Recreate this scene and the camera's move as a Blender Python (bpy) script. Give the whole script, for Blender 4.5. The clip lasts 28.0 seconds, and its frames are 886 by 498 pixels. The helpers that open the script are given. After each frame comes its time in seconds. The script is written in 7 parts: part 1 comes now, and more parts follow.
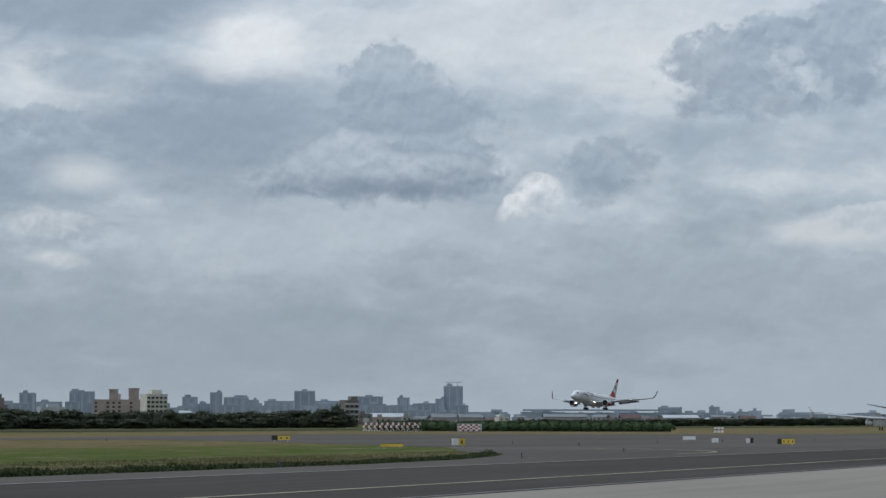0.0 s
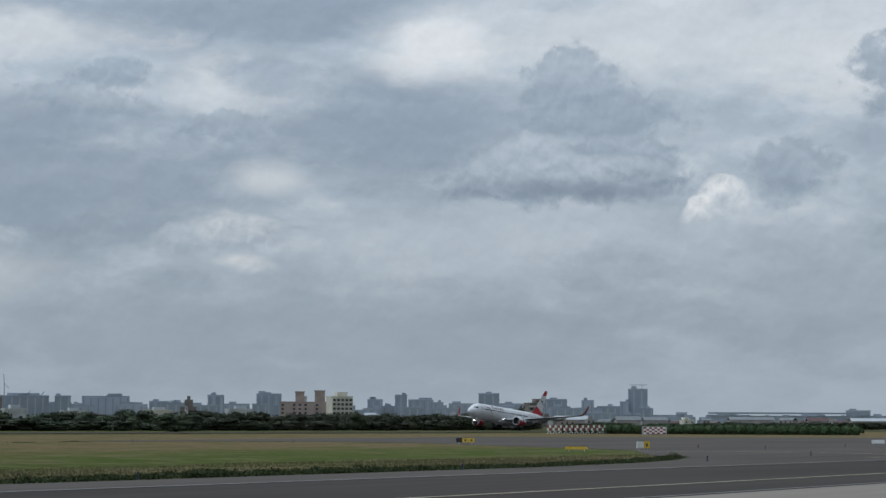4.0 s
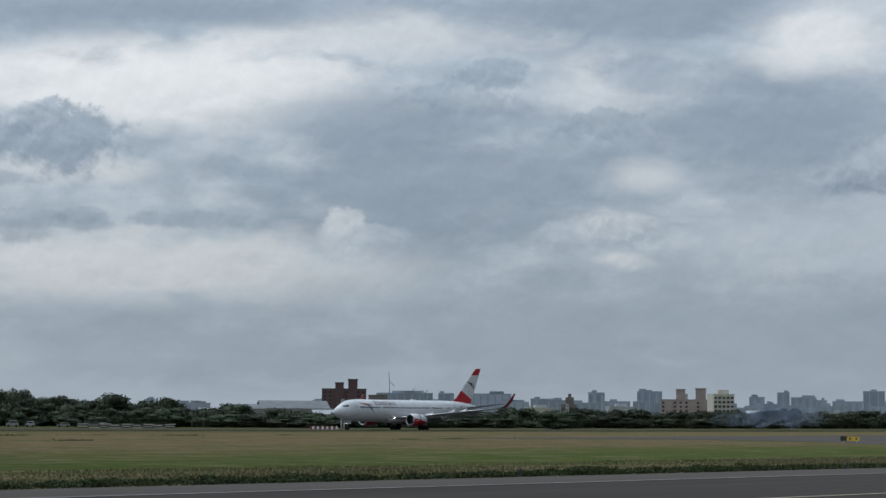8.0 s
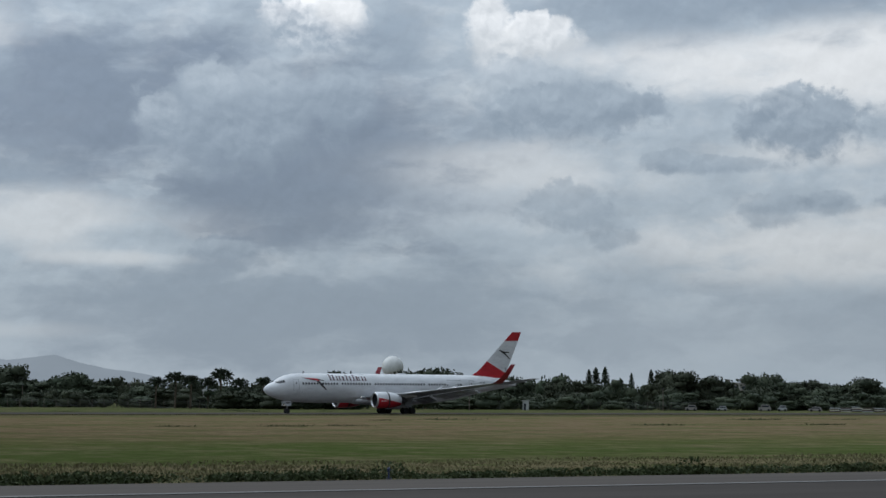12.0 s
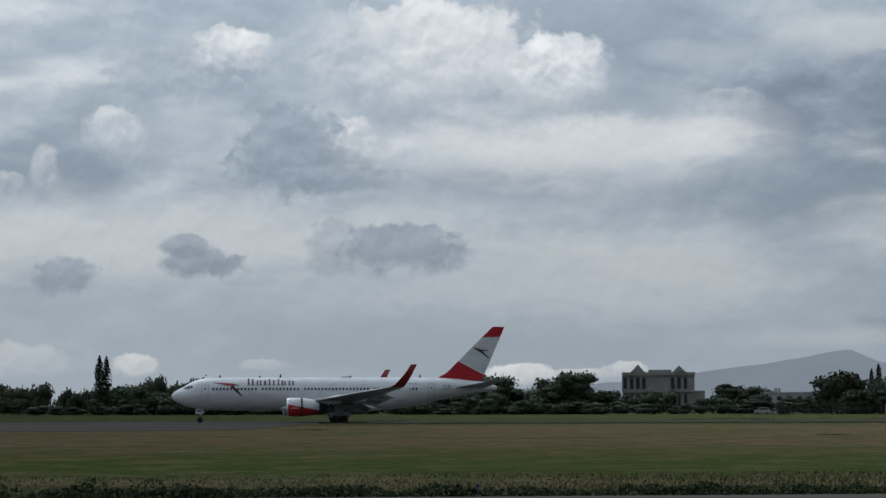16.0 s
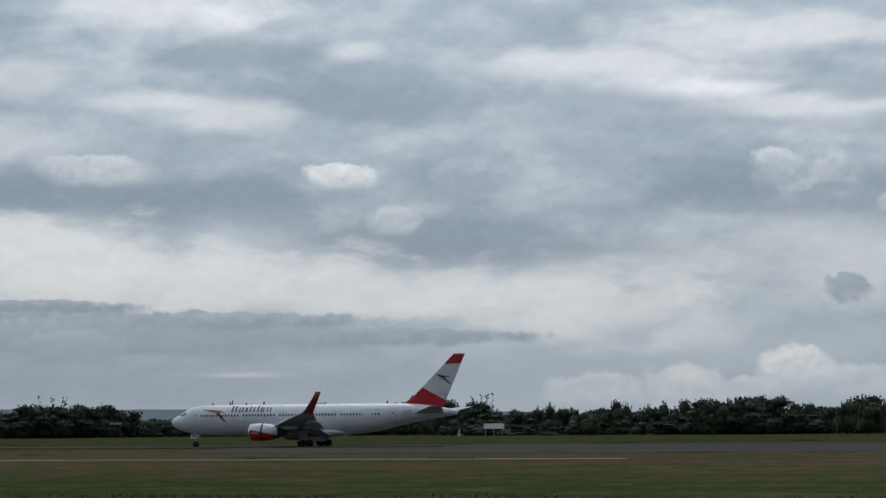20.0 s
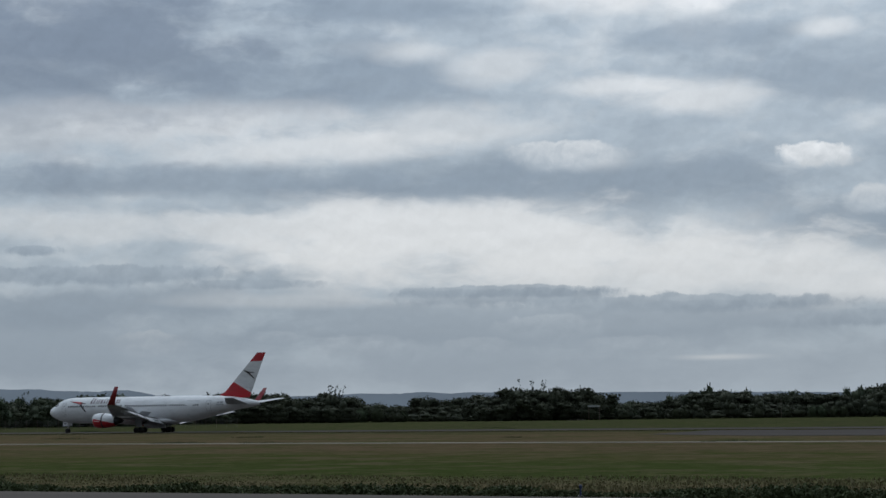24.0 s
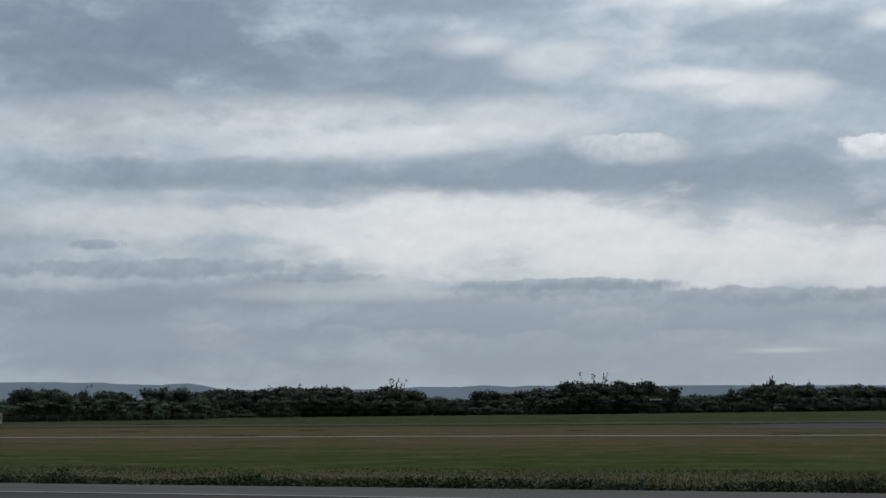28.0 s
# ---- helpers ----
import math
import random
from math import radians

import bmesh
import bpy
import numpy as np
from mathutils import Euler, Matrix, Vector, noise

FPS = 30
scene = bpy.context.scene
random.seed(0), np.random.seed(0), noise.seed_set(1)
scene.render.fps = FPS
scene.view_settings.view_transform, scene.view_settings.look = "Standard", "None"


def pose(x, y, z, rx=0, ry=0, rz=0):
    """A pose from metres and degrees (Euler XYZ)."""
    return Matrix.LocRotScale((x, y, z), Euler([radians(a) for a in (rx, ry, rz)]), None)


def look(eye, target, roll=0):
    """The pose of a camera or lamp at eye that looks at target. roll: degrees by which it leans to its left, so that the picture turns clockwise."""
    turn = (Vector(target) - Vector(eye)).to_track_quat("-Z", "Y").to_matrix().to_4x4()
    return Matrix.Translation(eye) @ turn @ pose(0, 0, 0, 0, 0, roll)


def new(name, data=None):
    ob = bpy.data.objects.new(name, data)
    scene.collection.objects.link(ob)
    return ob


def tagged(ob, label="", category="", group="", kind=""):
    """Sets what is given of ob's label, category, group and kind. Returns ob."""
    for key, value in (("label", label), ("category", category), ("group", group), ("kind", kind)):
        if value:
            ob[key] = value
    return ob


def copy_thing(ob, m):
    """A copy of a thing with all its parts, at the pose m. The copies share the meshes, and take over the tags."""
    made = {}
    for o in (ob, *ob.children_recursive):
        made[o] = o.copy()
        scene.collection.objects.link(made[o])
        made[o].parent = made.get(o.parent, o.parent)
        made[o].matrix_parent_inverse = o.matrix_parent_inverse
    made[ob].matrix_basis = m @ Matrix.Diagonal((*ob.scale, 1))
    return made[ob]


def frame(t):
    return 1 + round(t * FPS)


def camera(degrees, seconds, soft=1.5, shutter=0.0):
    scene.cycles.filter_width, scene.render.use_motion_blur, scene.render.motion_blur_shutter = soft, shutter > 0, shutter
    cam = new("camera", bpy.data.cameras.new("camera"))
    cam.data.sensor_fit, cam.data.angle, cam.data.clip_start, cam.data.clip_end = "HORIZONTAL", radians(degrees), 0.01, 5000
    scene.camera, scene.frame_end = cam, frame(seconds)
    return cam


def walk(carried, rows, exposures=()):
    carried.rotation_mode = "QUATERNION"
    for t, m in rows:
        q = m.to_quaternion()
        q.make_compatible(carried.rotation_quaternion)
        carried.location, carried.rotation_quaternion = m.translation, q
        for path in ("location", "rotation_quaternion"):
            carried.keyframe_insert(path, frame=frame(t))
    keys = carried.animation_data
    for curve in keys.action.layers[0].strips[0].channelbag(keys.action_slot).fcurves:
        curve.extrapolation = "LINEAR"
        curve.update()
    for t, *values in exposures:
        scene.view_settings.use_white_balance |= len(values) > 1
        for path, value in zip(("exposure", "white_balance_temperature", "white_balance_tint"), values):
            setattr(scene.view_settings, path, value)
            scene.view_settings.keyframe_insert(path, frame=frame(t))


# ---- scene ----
EYE = (0.0, 0.0, 3.0)
# seconds, heading left of +Y, upward tilt, roll (degrees)
VIEWS = [
    (0.0, -64.26, 4.52, 0.13),
    (0.5, -64.24, 4.52, 0.16),
    (1.0, -64.21, 4.50, 0.20),
    (1.5, -63.57, 4.52, 0.23),
    (2.0, -62.83, 4.51, 0.27),
    (2.5, -62.48, 4.45, 0.28),
    (4.5, -58.04, 4.67, 0.35),
    (5.0, -56.74, 4.75, 0.45),
    (5.5, -55.50, 4.76, 0.42),
    (6.0, -54.31, 4.74, 0.35),
    (6.5, -53.50, 4.63, 0.32),
    (7.0, -52.41, 4.56, 0.34),
    (7.5, -50.69, 4.50, 0.36),
    (8.0, -49.43, 4.45, 0.42),
    (8.5, -47.42, 4.31, 0.44),
    (9.0, -45.35, 4.17, 0.51),
    (9.5, -43.68, 4.12, 0.59),
    (10.0, -41.04, 4.14, 0.61),
    (10.5, -38.17, 4.11, 0.50),
    (11.0, -34.74, 4.18, 0.41),
    (11.5, -32.10, 4.05, 0.35),
    (12.0, -29.89, 3.92, 0.28),
    (12.5, -27.64, 3.83, 0.15),
    (14.5, -16.36, 3.93, 0.04),
    (15.0, -12.80, 3.89, -0.01),
    (15.5, -9.21, 3.78, -0.07),
    (16.0, -6.03, 4.08, -0.12),
    (16.5, -2.91, 4.20, -0.12),
    (17.0, 0.27, 4.31, -0.08),
    (17.5, 3.04, 4.38, -0.11),
    (18.0, 5.26, 4.41, -0.15),
    (18.5, 8.61, 4.46, -0.25),
    (19.0, 11.67, 4.51, -0.32),
    (19.5, 14.24, 4.58, -0.39),
    (20.0, 17.28, 4.71, -0.45),
    (20.5, 19.45, 4.91, -0.49),
    (21.0, 21.71, 4.91, -0.51),
    (21.5, 23.83, 4.75, -0.52),
    (22.0, 25.38, 4.65, -0.55),
    (22.5, 27.08, 4.52, -0.64),
    (24.5, 30.23, 4.31, -0.60),
    (25.0, 30.75, 4.24, -0.60),
    (25.5, 31.23, 4.22, -0.60),
    (26.0, 31.35, 4.22, -0.60),
    (26.5, 31.37, 4.20, -0.60),
    (27.0, 31.41, 4.20, -0.60),
    (27.5, 31.40, 4.21, -0.60),
    (28.0, 31.38, 4.20, -0.60),
]


def bearing(th, d, z=0.0):
    """The place d metres from the eye, th degrees left of +Y."""
    return Vector((-d * math.sin(radians(th)), d * math.cos(radians(th)), z))


def view(th, tilt, roll):
    target = Vector(EYE) + bearing(th, math.cos(radians(tilt)), math.sin(radians(tilt)))
    return look(EYE, target, roll)


cam = camera(23.02, 28.0, soft=1.5)
walk(cam, [(t, view(th, ti, ro)) for t, th, ti, ro in VIEWS],
     exposures=((0, 0.02), (5, -0.04), (8, -0.06), (11, -0.16), (12, -0.08), (12.5, -0.14), (14.5, -0.5), (15.5, -0.42), (17, -0.36), (19, -0.40), (22, -0.34), (28, -0.30)))

# ---- sky and sun ----
SUN_TH, SUN_EL = 20.0, 50.0
DEEP, DARK, GREY = (0.165, 0.208, 0.272), (0.236, 0.293, 0.358), (0.315, 0.376, 0.438)
MID, BRIGHT = (0.412, 0.470, 0.526), (0.56, 0.592, 0.615)
PALE, WHITE = (0.69, 0.71, 0.72), (0.83, 0.845, 0.855)


def build_world():
    """An overcast sky: a hazy layer with torn grey clouds, bright gaps and cumulus along the horizon."""
    world = bpy.data.worlds.new("overcast sky")
    scene.world = world
    world.use_nodes = True
    nt = world.node_tree
    nt.nodes.clear()
    out = nt.nodes.new("ShaderNodeOutputWorld")
    bg = nt.nodes.new("ShaderNodeBackground")
    nt.links.new(bg.outputs[0], out.inputs[0])
    sep = nt.nodes.new("ShaderNodeSeparateXYZ")
    nt.links.new(nt.nodes.new("ShaderNodeTexCoord").outputs["Generated"], sep.inputs[0])
    th = math_node(nt, "MULTIPLY", math_node(nt, "ARCTAN2", math_node(nt, "MULTIPLY", sep.outputs[0], -1.0), sep.outputs[1]), 57.2958)
    el = math_node(nt, "MULTIPLY", math_node(nt, "ARCSINE", sep.outputs[2]), 57.2958)
    comb = nt.nodes.new("ShaderNodeCombineXYZ")
    nt.links.new(th, comb.inputs[0])
    nt.links.new(el, comb.inputs[1])
    here = comb.outputs[0]

    def ranged(value, a, b, c, d, smooth=True):
        mr = nt.nodes.new("ShaderNodeMapRange")
        mr.interpolation_type, mr.clamp = ("SMOOTHSTEP", False) if smooth else ("LINEAR", True)
        for i, x in ((1, a), (2, b), (3, c), (4, d)):
            if isinstance(x, (int, float)):
                mr.inputs[i].default_value = x
            else:
                nt.links.new(x, mr.inputs[i])
        nt.links.new(value, mr.inputs[0])
        return mr.outputs[0]

    def limited(value):
        return math_node(nt, "MINIMUM", math_node(nt, "MAXIMUM", value, 0.0), 1.0)

    def warped(scale, amount, detail, stretch):
        """The direction, displaced by a turbulent field of its own."""
        n = node(nt, "ShaderNodeTexNoise", Scale=scale, Detail=detail, Roughness=0.6)
        mp = nt.nodes.new("ShaderNodeMapping")
        mp.inputs["Scale"].default_value = stretch
        nt.links.new(here, mp.inputs["Vector"])
        nt.links.new(mp.outputs[0], n.inputs["Vector"])
        rgb, xyz = nt.nodes.new("ShaderNodeSeparateColor"), nt.nodes.new("ShaderNodeCombineXYZ")
        nt.links.new(n.outputs["Color"], rgb.inputs[0])
        nt.links.new(rgb.outputs[0], xyz.inputs[0])
        nt.links.new(rgb.outputs[1], xyz.inputs[1])
        off = nt.nodes.new("ShaderNodeVectorMath")
        off.operation = "MULTIPLY_ADD"
        nt.links.new(xyz.outputs[0], off.inputs[0])
        off.inputs[1].default_value = (2 * amount[0], 2 * amount[1], 0)
        off.inputs[2].default_value = (-amount[0], -amount[1], 0)
        add = nt.nodes.new("ShaderNodeVectorMath")
        nt.links.new(here, add.inputs[0])
        nt.links.new(off.outputs[0], add.inputs[1])
        return add.outputs[0]

    def moved(coord, dx, dy):
        add = nt.nodes.new("ShaderNodeVectorMath")
        add.inputs[1].default_value = (dx, dy, 0)
        nt.links.new(coord, add.inputs[0])
        return add.outputs[0]

    wide = warped(0.45, (0.9, 0.45), 4, (1, 2.0, 1))
    curl = warped(2.0, (0.22, 0.18), 3, (1, 1.2, 1))
    # the layer itself
    sky = nt.nodes.new("ShaderNodeTexSky")
    sky.sky_type, sky.sun_disc = "NISHITA", False
    sky.sun_elevation, sky.sun_rotation = radians(SUN_EL), radians(-SUN_TH)
    layer = noise_out(nt, wide, 0.22, 6, 0.55, (1, 2.4, 1))
    fine = noise_out(nt, curl, 0.5, 5, 0.5, (1, 2.0, 1))
    fac = math_node(nt, "MULTIPLY_ADD", fine, 0.55, math_node(nt, "MULTIPLY", layer, 0.45))
    cloud = ramp(nt, fac, ((0.36, (0.30, 0.36, 0.42)), (0.5, (0.375, 0.44, 0.50)), (0.64, (0.50, 0.55, 0.59))))
    low = ranged(el, 0.5, 5.5, 0.9, 0.0)
    cloud = mix(nt, low, cloud, (0.345, 0.412, 0.475))
    # torn edges at three scales, and the relief of the heaped cloud as light from above shows it
    edge = math_node(nt, "MULTIPLY_ADD", noise_out(nt, curl, 0.9, 2, 0.5), 1.1, -0.55)
    frayed = math_node(nt, "MULTIPLY_ADD", noise_out(nt, curl, 2.4, 6, 0.55), 1.1, -0.55)
    ragged = math_node(nt, "ADD", edge, frayed)
    streak = math_node(nt, "ADD", math_node(nt, "MULTIPLY_ADD", noise_out(nt, wide, 0.7, 5, 0.52, (0.55, 1.5, 1)), 2.0, -1.0), math_node(nt, "MULTIPLY", frayed, 0.12))
    above = noise_out(nt, moved(curl, 0.05, 0.16), 1.2, 5, 0.5)
    relief = math_node(nt, "SUBTRACT", noise_out(nt, curl, 1.2, 5, 0.5), above)
    jolt = nt.nodes.new("ShaderNodeCombineXYZ")
    for i, x in enumerate((relief, streak, ragged)):
        nt.links.new(x, jolt.inputs[i])
    near = nt.nodes.new("ShaderNodeVectorMath")
    near.operation = "MULTIPLY_ADD"
    near.inputs[1].default_value = (0.06, 0.04, 0.0)
    nt.links.new(jolt.outputs[0], near.inputs[0])
    nt.links.new(here, near.inputs[2])
    state = [cloud]

    def disc(coord, u, v, w, h):
        mp = nt.nodes.new("ShaderNodeVectorMath")
        mp.operation = "MULTIPLY_ADD"
        mp.inputs[1].default_value = (1 / w, 1 / h, 0)
        mp.inputs[2].default_value = (-u / w, -v / h, 0)
        nt.links.new(coord, mp.inputs[0])
        ln = nt.nodes.new("ShaderNodeVectorMath")
        ln.operation = "LENGTH"
        nt.links.new(mp.outputs[0], ln.inputs[0])
        return mp.outputs[0], ln.outputs["Value"]

    def soft(u, v, w, h, color, most):
        """A soft field of the layer, thicker or thinner than the rest."""
        _, far = disc(near.outputs[0], u, v, w, h)
        state[0] = mix(nt, ranged(math_node(nt, "ADD", far, streak), 0.3, 1.35, most, 0.0), state[0], color)

    def heap(u, v, w, h, top, base, most):
        """A cumulus: billowing and crisp on top, melting away below."""
        at, far = disc(near.outputs[0], u, v, w, h)
        rise = nt.nodes.new("ShaderNodeVectorMath")
        rise.operation = "DOT_PRODUCT"
        rise.inputs[1].default_value = (0.12, 1, 0)
        nt.links.new(at, rise.inputs[0])
        height = limited(math_node(nt, "MULTIPLY_ADD", rise.outputs["Value"], 0.5, 0.45))
        mask = ranged(math_node(nt, "MULTIPLY_ADD", ragged, 0.95, far), 0.72, math_node(nt, "MULTIPLY_ADD", height, -0.45, 1.42), most, 0.0)
        lit = limited(math_node(nt, "MULTIPLY_ADD", relief, 2.4, height))
        state[0] = mix(nt, mask, state[0], mix(nt, lit, base, top))

    soft(-66.0, 10.17, 8.90, 1.61, BRIGHT, 0.7)
    soft(-55.6, 10.91, 4.45, 0.80, DARK, 0.85)
    soft(-54.0, 8.84, 2.22, 1.07, BRIGHT, 0.7)
    soft(-57.5, 7.51, 4.11, 1.70, DARK, 0.8)
    soft(-54.8, 9.14, 1.20, 0.71, GREY, 0.85)
    soft(-69.7, 9.14, 1.88, 1.25, BRIGHT, 0.85)
    soft(-61.5, 4.68, 6.50, 1.43, MID, 0.8)
    soft(-70.4, 3.34, 8.90, 1.61, GREY, 0.7)
    soft(-74.5, 4.95, 1.88, 0.43, BRIGHT, 0.85)
    soft(-63.3, 8.10, 3.42, 1.07, GREY, 0.8)
    soft(-57.1, 6.17, 2.05, 0.54, MID, 0.5)
    heap(-62.86, 9.06, 1.23, 0.89, GREY, DARK, 0.75)
    heap(-63.61, 8.25, 2.13, 0.72, GREY, DARK, 0.7)
    heap(-61.52, 6.91, 1.80, 0.72, MID, DARK, 0.9)
    heap(-63.90, 6.77, 1.88, 0.77, GREY, DARK, 0.9)
    soft(-62.7, 6.25, 3.42, 0.32, DARK, 0.85)
    heap(-71.89, 9.36, 1.64, 1.06, GREY, DARK, 0.85)
    heap(-73.13, 10.14, 1.06, 0.48, GREY, DARK, 0.85)
    heap(-72.33, 8.32, 1.88, 0.41, GREY, DARK, 0.7)
    heap(-74.87, 9.95, 1.23, 1.45, GREY, DARK, 0.85)
    heap(-68.66, 6.77, 1.18, 0.68, GREY, DARK, 0.8)
    heap(-68.21, 6.17, 0.69, 0.48, GREY, DARK, 0.5)
    heap(-66.80, 5.95, 0.69, 0.58, PALE, MID, 0.9)
    heap(-66.21, 5.55, 0.49, 0.48, PALE, MID, 0.9)
    heap(-75.37, 5.35, 0.98, 0.38, BRIGHT, MID, 0.7)
    heap(-53.75, 5.13, 1.23, 0.41, BRIGHT, MID, 0.7)
    soft(-54.0, 4.24, 0.77, 0.18, BRIGHT, 0.85)
    heap(-54.62, 2.08, 0.69, 0.17, MID, GREY, 0.5)
    soft(-63.1, 3.64, 0.60, 0.18, GREY, 0.6)
    soft(-41.1, 10.69, 7.36, 0.86, DARK, 0.85)
    soft(-52.6, 10.62, 7.19, 1.11, DARK, 0.85)
    soft(-42.7, 8.55, 5.13, 1.29, PALE, 0.85)
    soft(-39.5, 9.36, 1.71, 0.50, PALE, 0.6)
    soft(-47.3, 10.07, 4.28, 0.71, BRIGHT, 0.85)
    soft(-49.1, 6.10, 6.16, 2.05, DARK, 0.85)
    soft(-47.4, 7.66, 3.59, 1.07, DARK, 0.7)
    soft(-58.5, 7.29, 3.08, 1.70, DARK, 0.6)
    soft(-59.1, 10.03, 1.63, 0.98, PALE, 0.75)
    soft(-54.9, 6.40, 1.11, 0.46, BRIGHT, 0.75)
    soft(-50.4, 8.51, 1.03, 0.36, BRIGHT, 0.6)
    soft(-41.5, 3.94, 5.31, 0.93, BRIGHT, 0.85)
    soft(-39.6, 6.55, 1.71, 0.36, BRIGHT, 0.6)
    heap(-50.71, 9.14, 0.95, 0.44, GREY, DARK, 0.75)
    heap(-49.67, 8.40, 1.72, 0.41, GREY, DARK, 0.7)
    heap(-53.53, 7.76, 1.34, 0.41, GREY, DARK, 0.7)
    heap(-46.81, 4.88, 0.75, 0.72, BRIGHT, MID, 0.8)
    heap(-47.66, 4.76, 0.98, 0.44, MID, GREY, 0.7)
    heap(-52.42, 4.84, 0.74, 0.43, MID, GREY, 0.8)
    heap(-53.97, 4.99, 1.15, 0.44, BRIGHT, GREY, 0.6)
    heap(-54.45, 4.06, 0.65, 0.21, BRIGHT, MID, 0.8)
    heap(-38.64, 5.13, 1.01, 0.26, GREY, DARK, 0.6)
    heap(-40.08, 5.25, 0.65, 0.21, GREY, DARK, 0.6)
    soft(-27.6, 6.72, 4.62, 2.23, DEEP, 0.8)
    soft(-26.1, 5.53, 4.45, 1.16, DARK, 0.7)
    soft(-28.9, 9.39, 1.20, 1.25, DARK, 0.7)
    soft(-40.9, 8.95, 5.82, 1.04, PALE, 0.85)
    soft(-36.2, 8.80, 2.57, 0.93, PALE, 0.7)
    soft(-36.5, 10.13, 4.45, 0.89, DARK, 0.8)
    soft(-43.8, 10.57, 3.59, 0.39, DARK, 0.8)
    soft(-39.1, 6.43, 2.40, 0.54, BRIGHT, 0.8)
    soft(-41.6, 3.87, 6.85, 0.98, BRIGHT, 0.85)
    soft(-31.4, 5.98, 4.45, 0.80, BRIGHT, 0.75)
    soft(-29.8, 4.94, 3.25, 0.71, MID, 0.7)
    soft(-27.6, 2.26, 8.90, 1.70, DARK, 0.85)
    soft(-41.6, 1.82, 7.70, 1.07, GREY, 0.85)
    soft(-23.9, 4.49, 1.20, 0.54, BRIGHT, 0.6)
    heap(-26.48, 9.95, 1.39, 0.79, WHITE, GREY, 0.95)
    heap(-27.14, 10.27, 0.65, 0.51, WHITE, PALE, 0.8)
    heap(-31.11, 9.80, 0.59, 0.89, WHITE, BRIGHT, 0.85)
    heap(-32.30, 9.57, 1.05, 0.68, WHITE, BRIGHT, 0.85)
    heap(-31.34, 8.87, 0.59, 0.55, PALE, MID, 0.7)
    heap(-32.00, 8.13, 1.56, 0.89, MID, GREY, 0.7)
    heap(-33.34, 7.64, 2.46, 0.75, GREY, DARK, 0.85)
    heap(-34.98, 7.69, 1.01, 0.38, GREY, DARK, 0.85)
    heap(-39.36, 7.29, 1.77, 0.82, GREY, DARK, 0.95)
    heap(-38.69, 7.69, 0.85, 0.51, MID, DARK, 0.8)
    heap(-33.19, 5.09, 1.31, 0.68, GREY, DARK, 0.6)
    heap(-38.40, 4.85, 0.85, 0.34, GREY, DARK, 0.6)
    heap(-40.17, 5.09, 0.69, 0.26, GREY, DARK, 0.6)
    heap(-35.72, 6.28, 0.69, 0.27, GREY, DARK, 0.6)
    heap(-42.67, 5.16, 1.96, 0.24, GREY, DARK, 0.6)
    heap(-34.38, 4.27, 0.69, 0.34, GREY, DARK, 0.6)
    heap(-37.21, 6.16, 1.64, 0.24, GREY, DARK, 0.6)
    heap(-24.09, 3.97, 0.98, 0.29, GREY, DARK, 0.9)
    soft(-20.3, 7.51, 6.67, 2.77, DEEP, 0.9)
    soft(-16.0, 5.58, 4.45, 1.07, DARK, 0.8)
    soft(-25.5, 5.58, 4.45, 2.14, DEEP, 0.8)
    soft(-24.0, 2.01, 5.48, 1.52, DARK, 0.85)
    soft(-11.4, 9.58, 3.25, 1.07, DARK, 0.7)
    soft(-9.2, 6.77, 5.31, 1.07, BRIGHT, 0.85)
    soft(-13.0, 6.99, 1.20, 0.75, PALE, 0.7)
    soft(-16.6, 9.58, 2.31, 0.64, BRIGHT, 0.8)
    soft(-13.0, 9.14, 1.63, 0.36, MID, 0.7)
    soft(-19.6, 4.66, 3.17, 0.80, BRIGHT, 0.8)
    soft(-7.7, 2.75, 4.62, 1.07, BRIGHT, 0.85)
    soft(-11.0, 3.50, 4.45, 1.07, BRIGHT, 0.7)
    soft(-21.3, 3.62, 2.05, 0.21, BRIGHT, 0.6)
    soft(-8.0, 5.58, 3.42, 0.71, MID, 0.6)
    soft(-17.0, 1.71, 4.28, 0.25, BRIGHT, 0.3)
    heap(-6.00, 9.58, 1.88, 1.23, WHITE, PALE, 0.9)
    heap(-8.76, 8.87, 1.51, 0.79, WHITE, BRIGHT, 0.9)
    heap(-7.30, 8.10, 1.96, 0.58, PALE, MID, 0.7)
    heap(-13.55, 7.93, 0.85, 0.34, BRIGHT, GREY, 0.6)
    heap(-17.49, 8.52, 1.34, 0.68, GREY, DARK, 0.6)
    heap(-24.29, 7.51, 2.37, 1.45, GREY, DARK, 0.8)
    heap(-23.85, 8.25, 0.82, 0.55, MID, GREY, 0.7)
    heap(-25.16, 8.47, 0.65, 0.51, MID, GREY, 0.7)
    heap(-22.41, 7.33, 0.59, 0.72, MID, DARK, 0.6)
    heap(-27.18, 7.96, 1.01, 0.89, GREY, DARK, 0.8)
    heap(-23.99, 3.87, 1.18, 0.29, GREY, DARK, 0.7)
    soft(8.9, 10.23, 4.45, 0.57, PALE, 0.8)
    soft(10.3, 8.93, 2.40, 0.46, WHITE, 0.8)
    soft(7.0, 8.37, 3.59, 0.39, PALE, 0.8)
    soft(3.6, 8.63, 1.37, 0.39, PALE, 0.6)
    soft(7.0, 6.11, 4.62, 0.93, DARK, 0.75)
    soft(9.6, 6.56, 2.74, 1.11, DARK, 0.6)
    soft(3.9, 5.96, 2.14, 0.82, DARK, 0.75)
    soft(6.0, 8.60, 1.40, 0.27, GREY, 0.8)
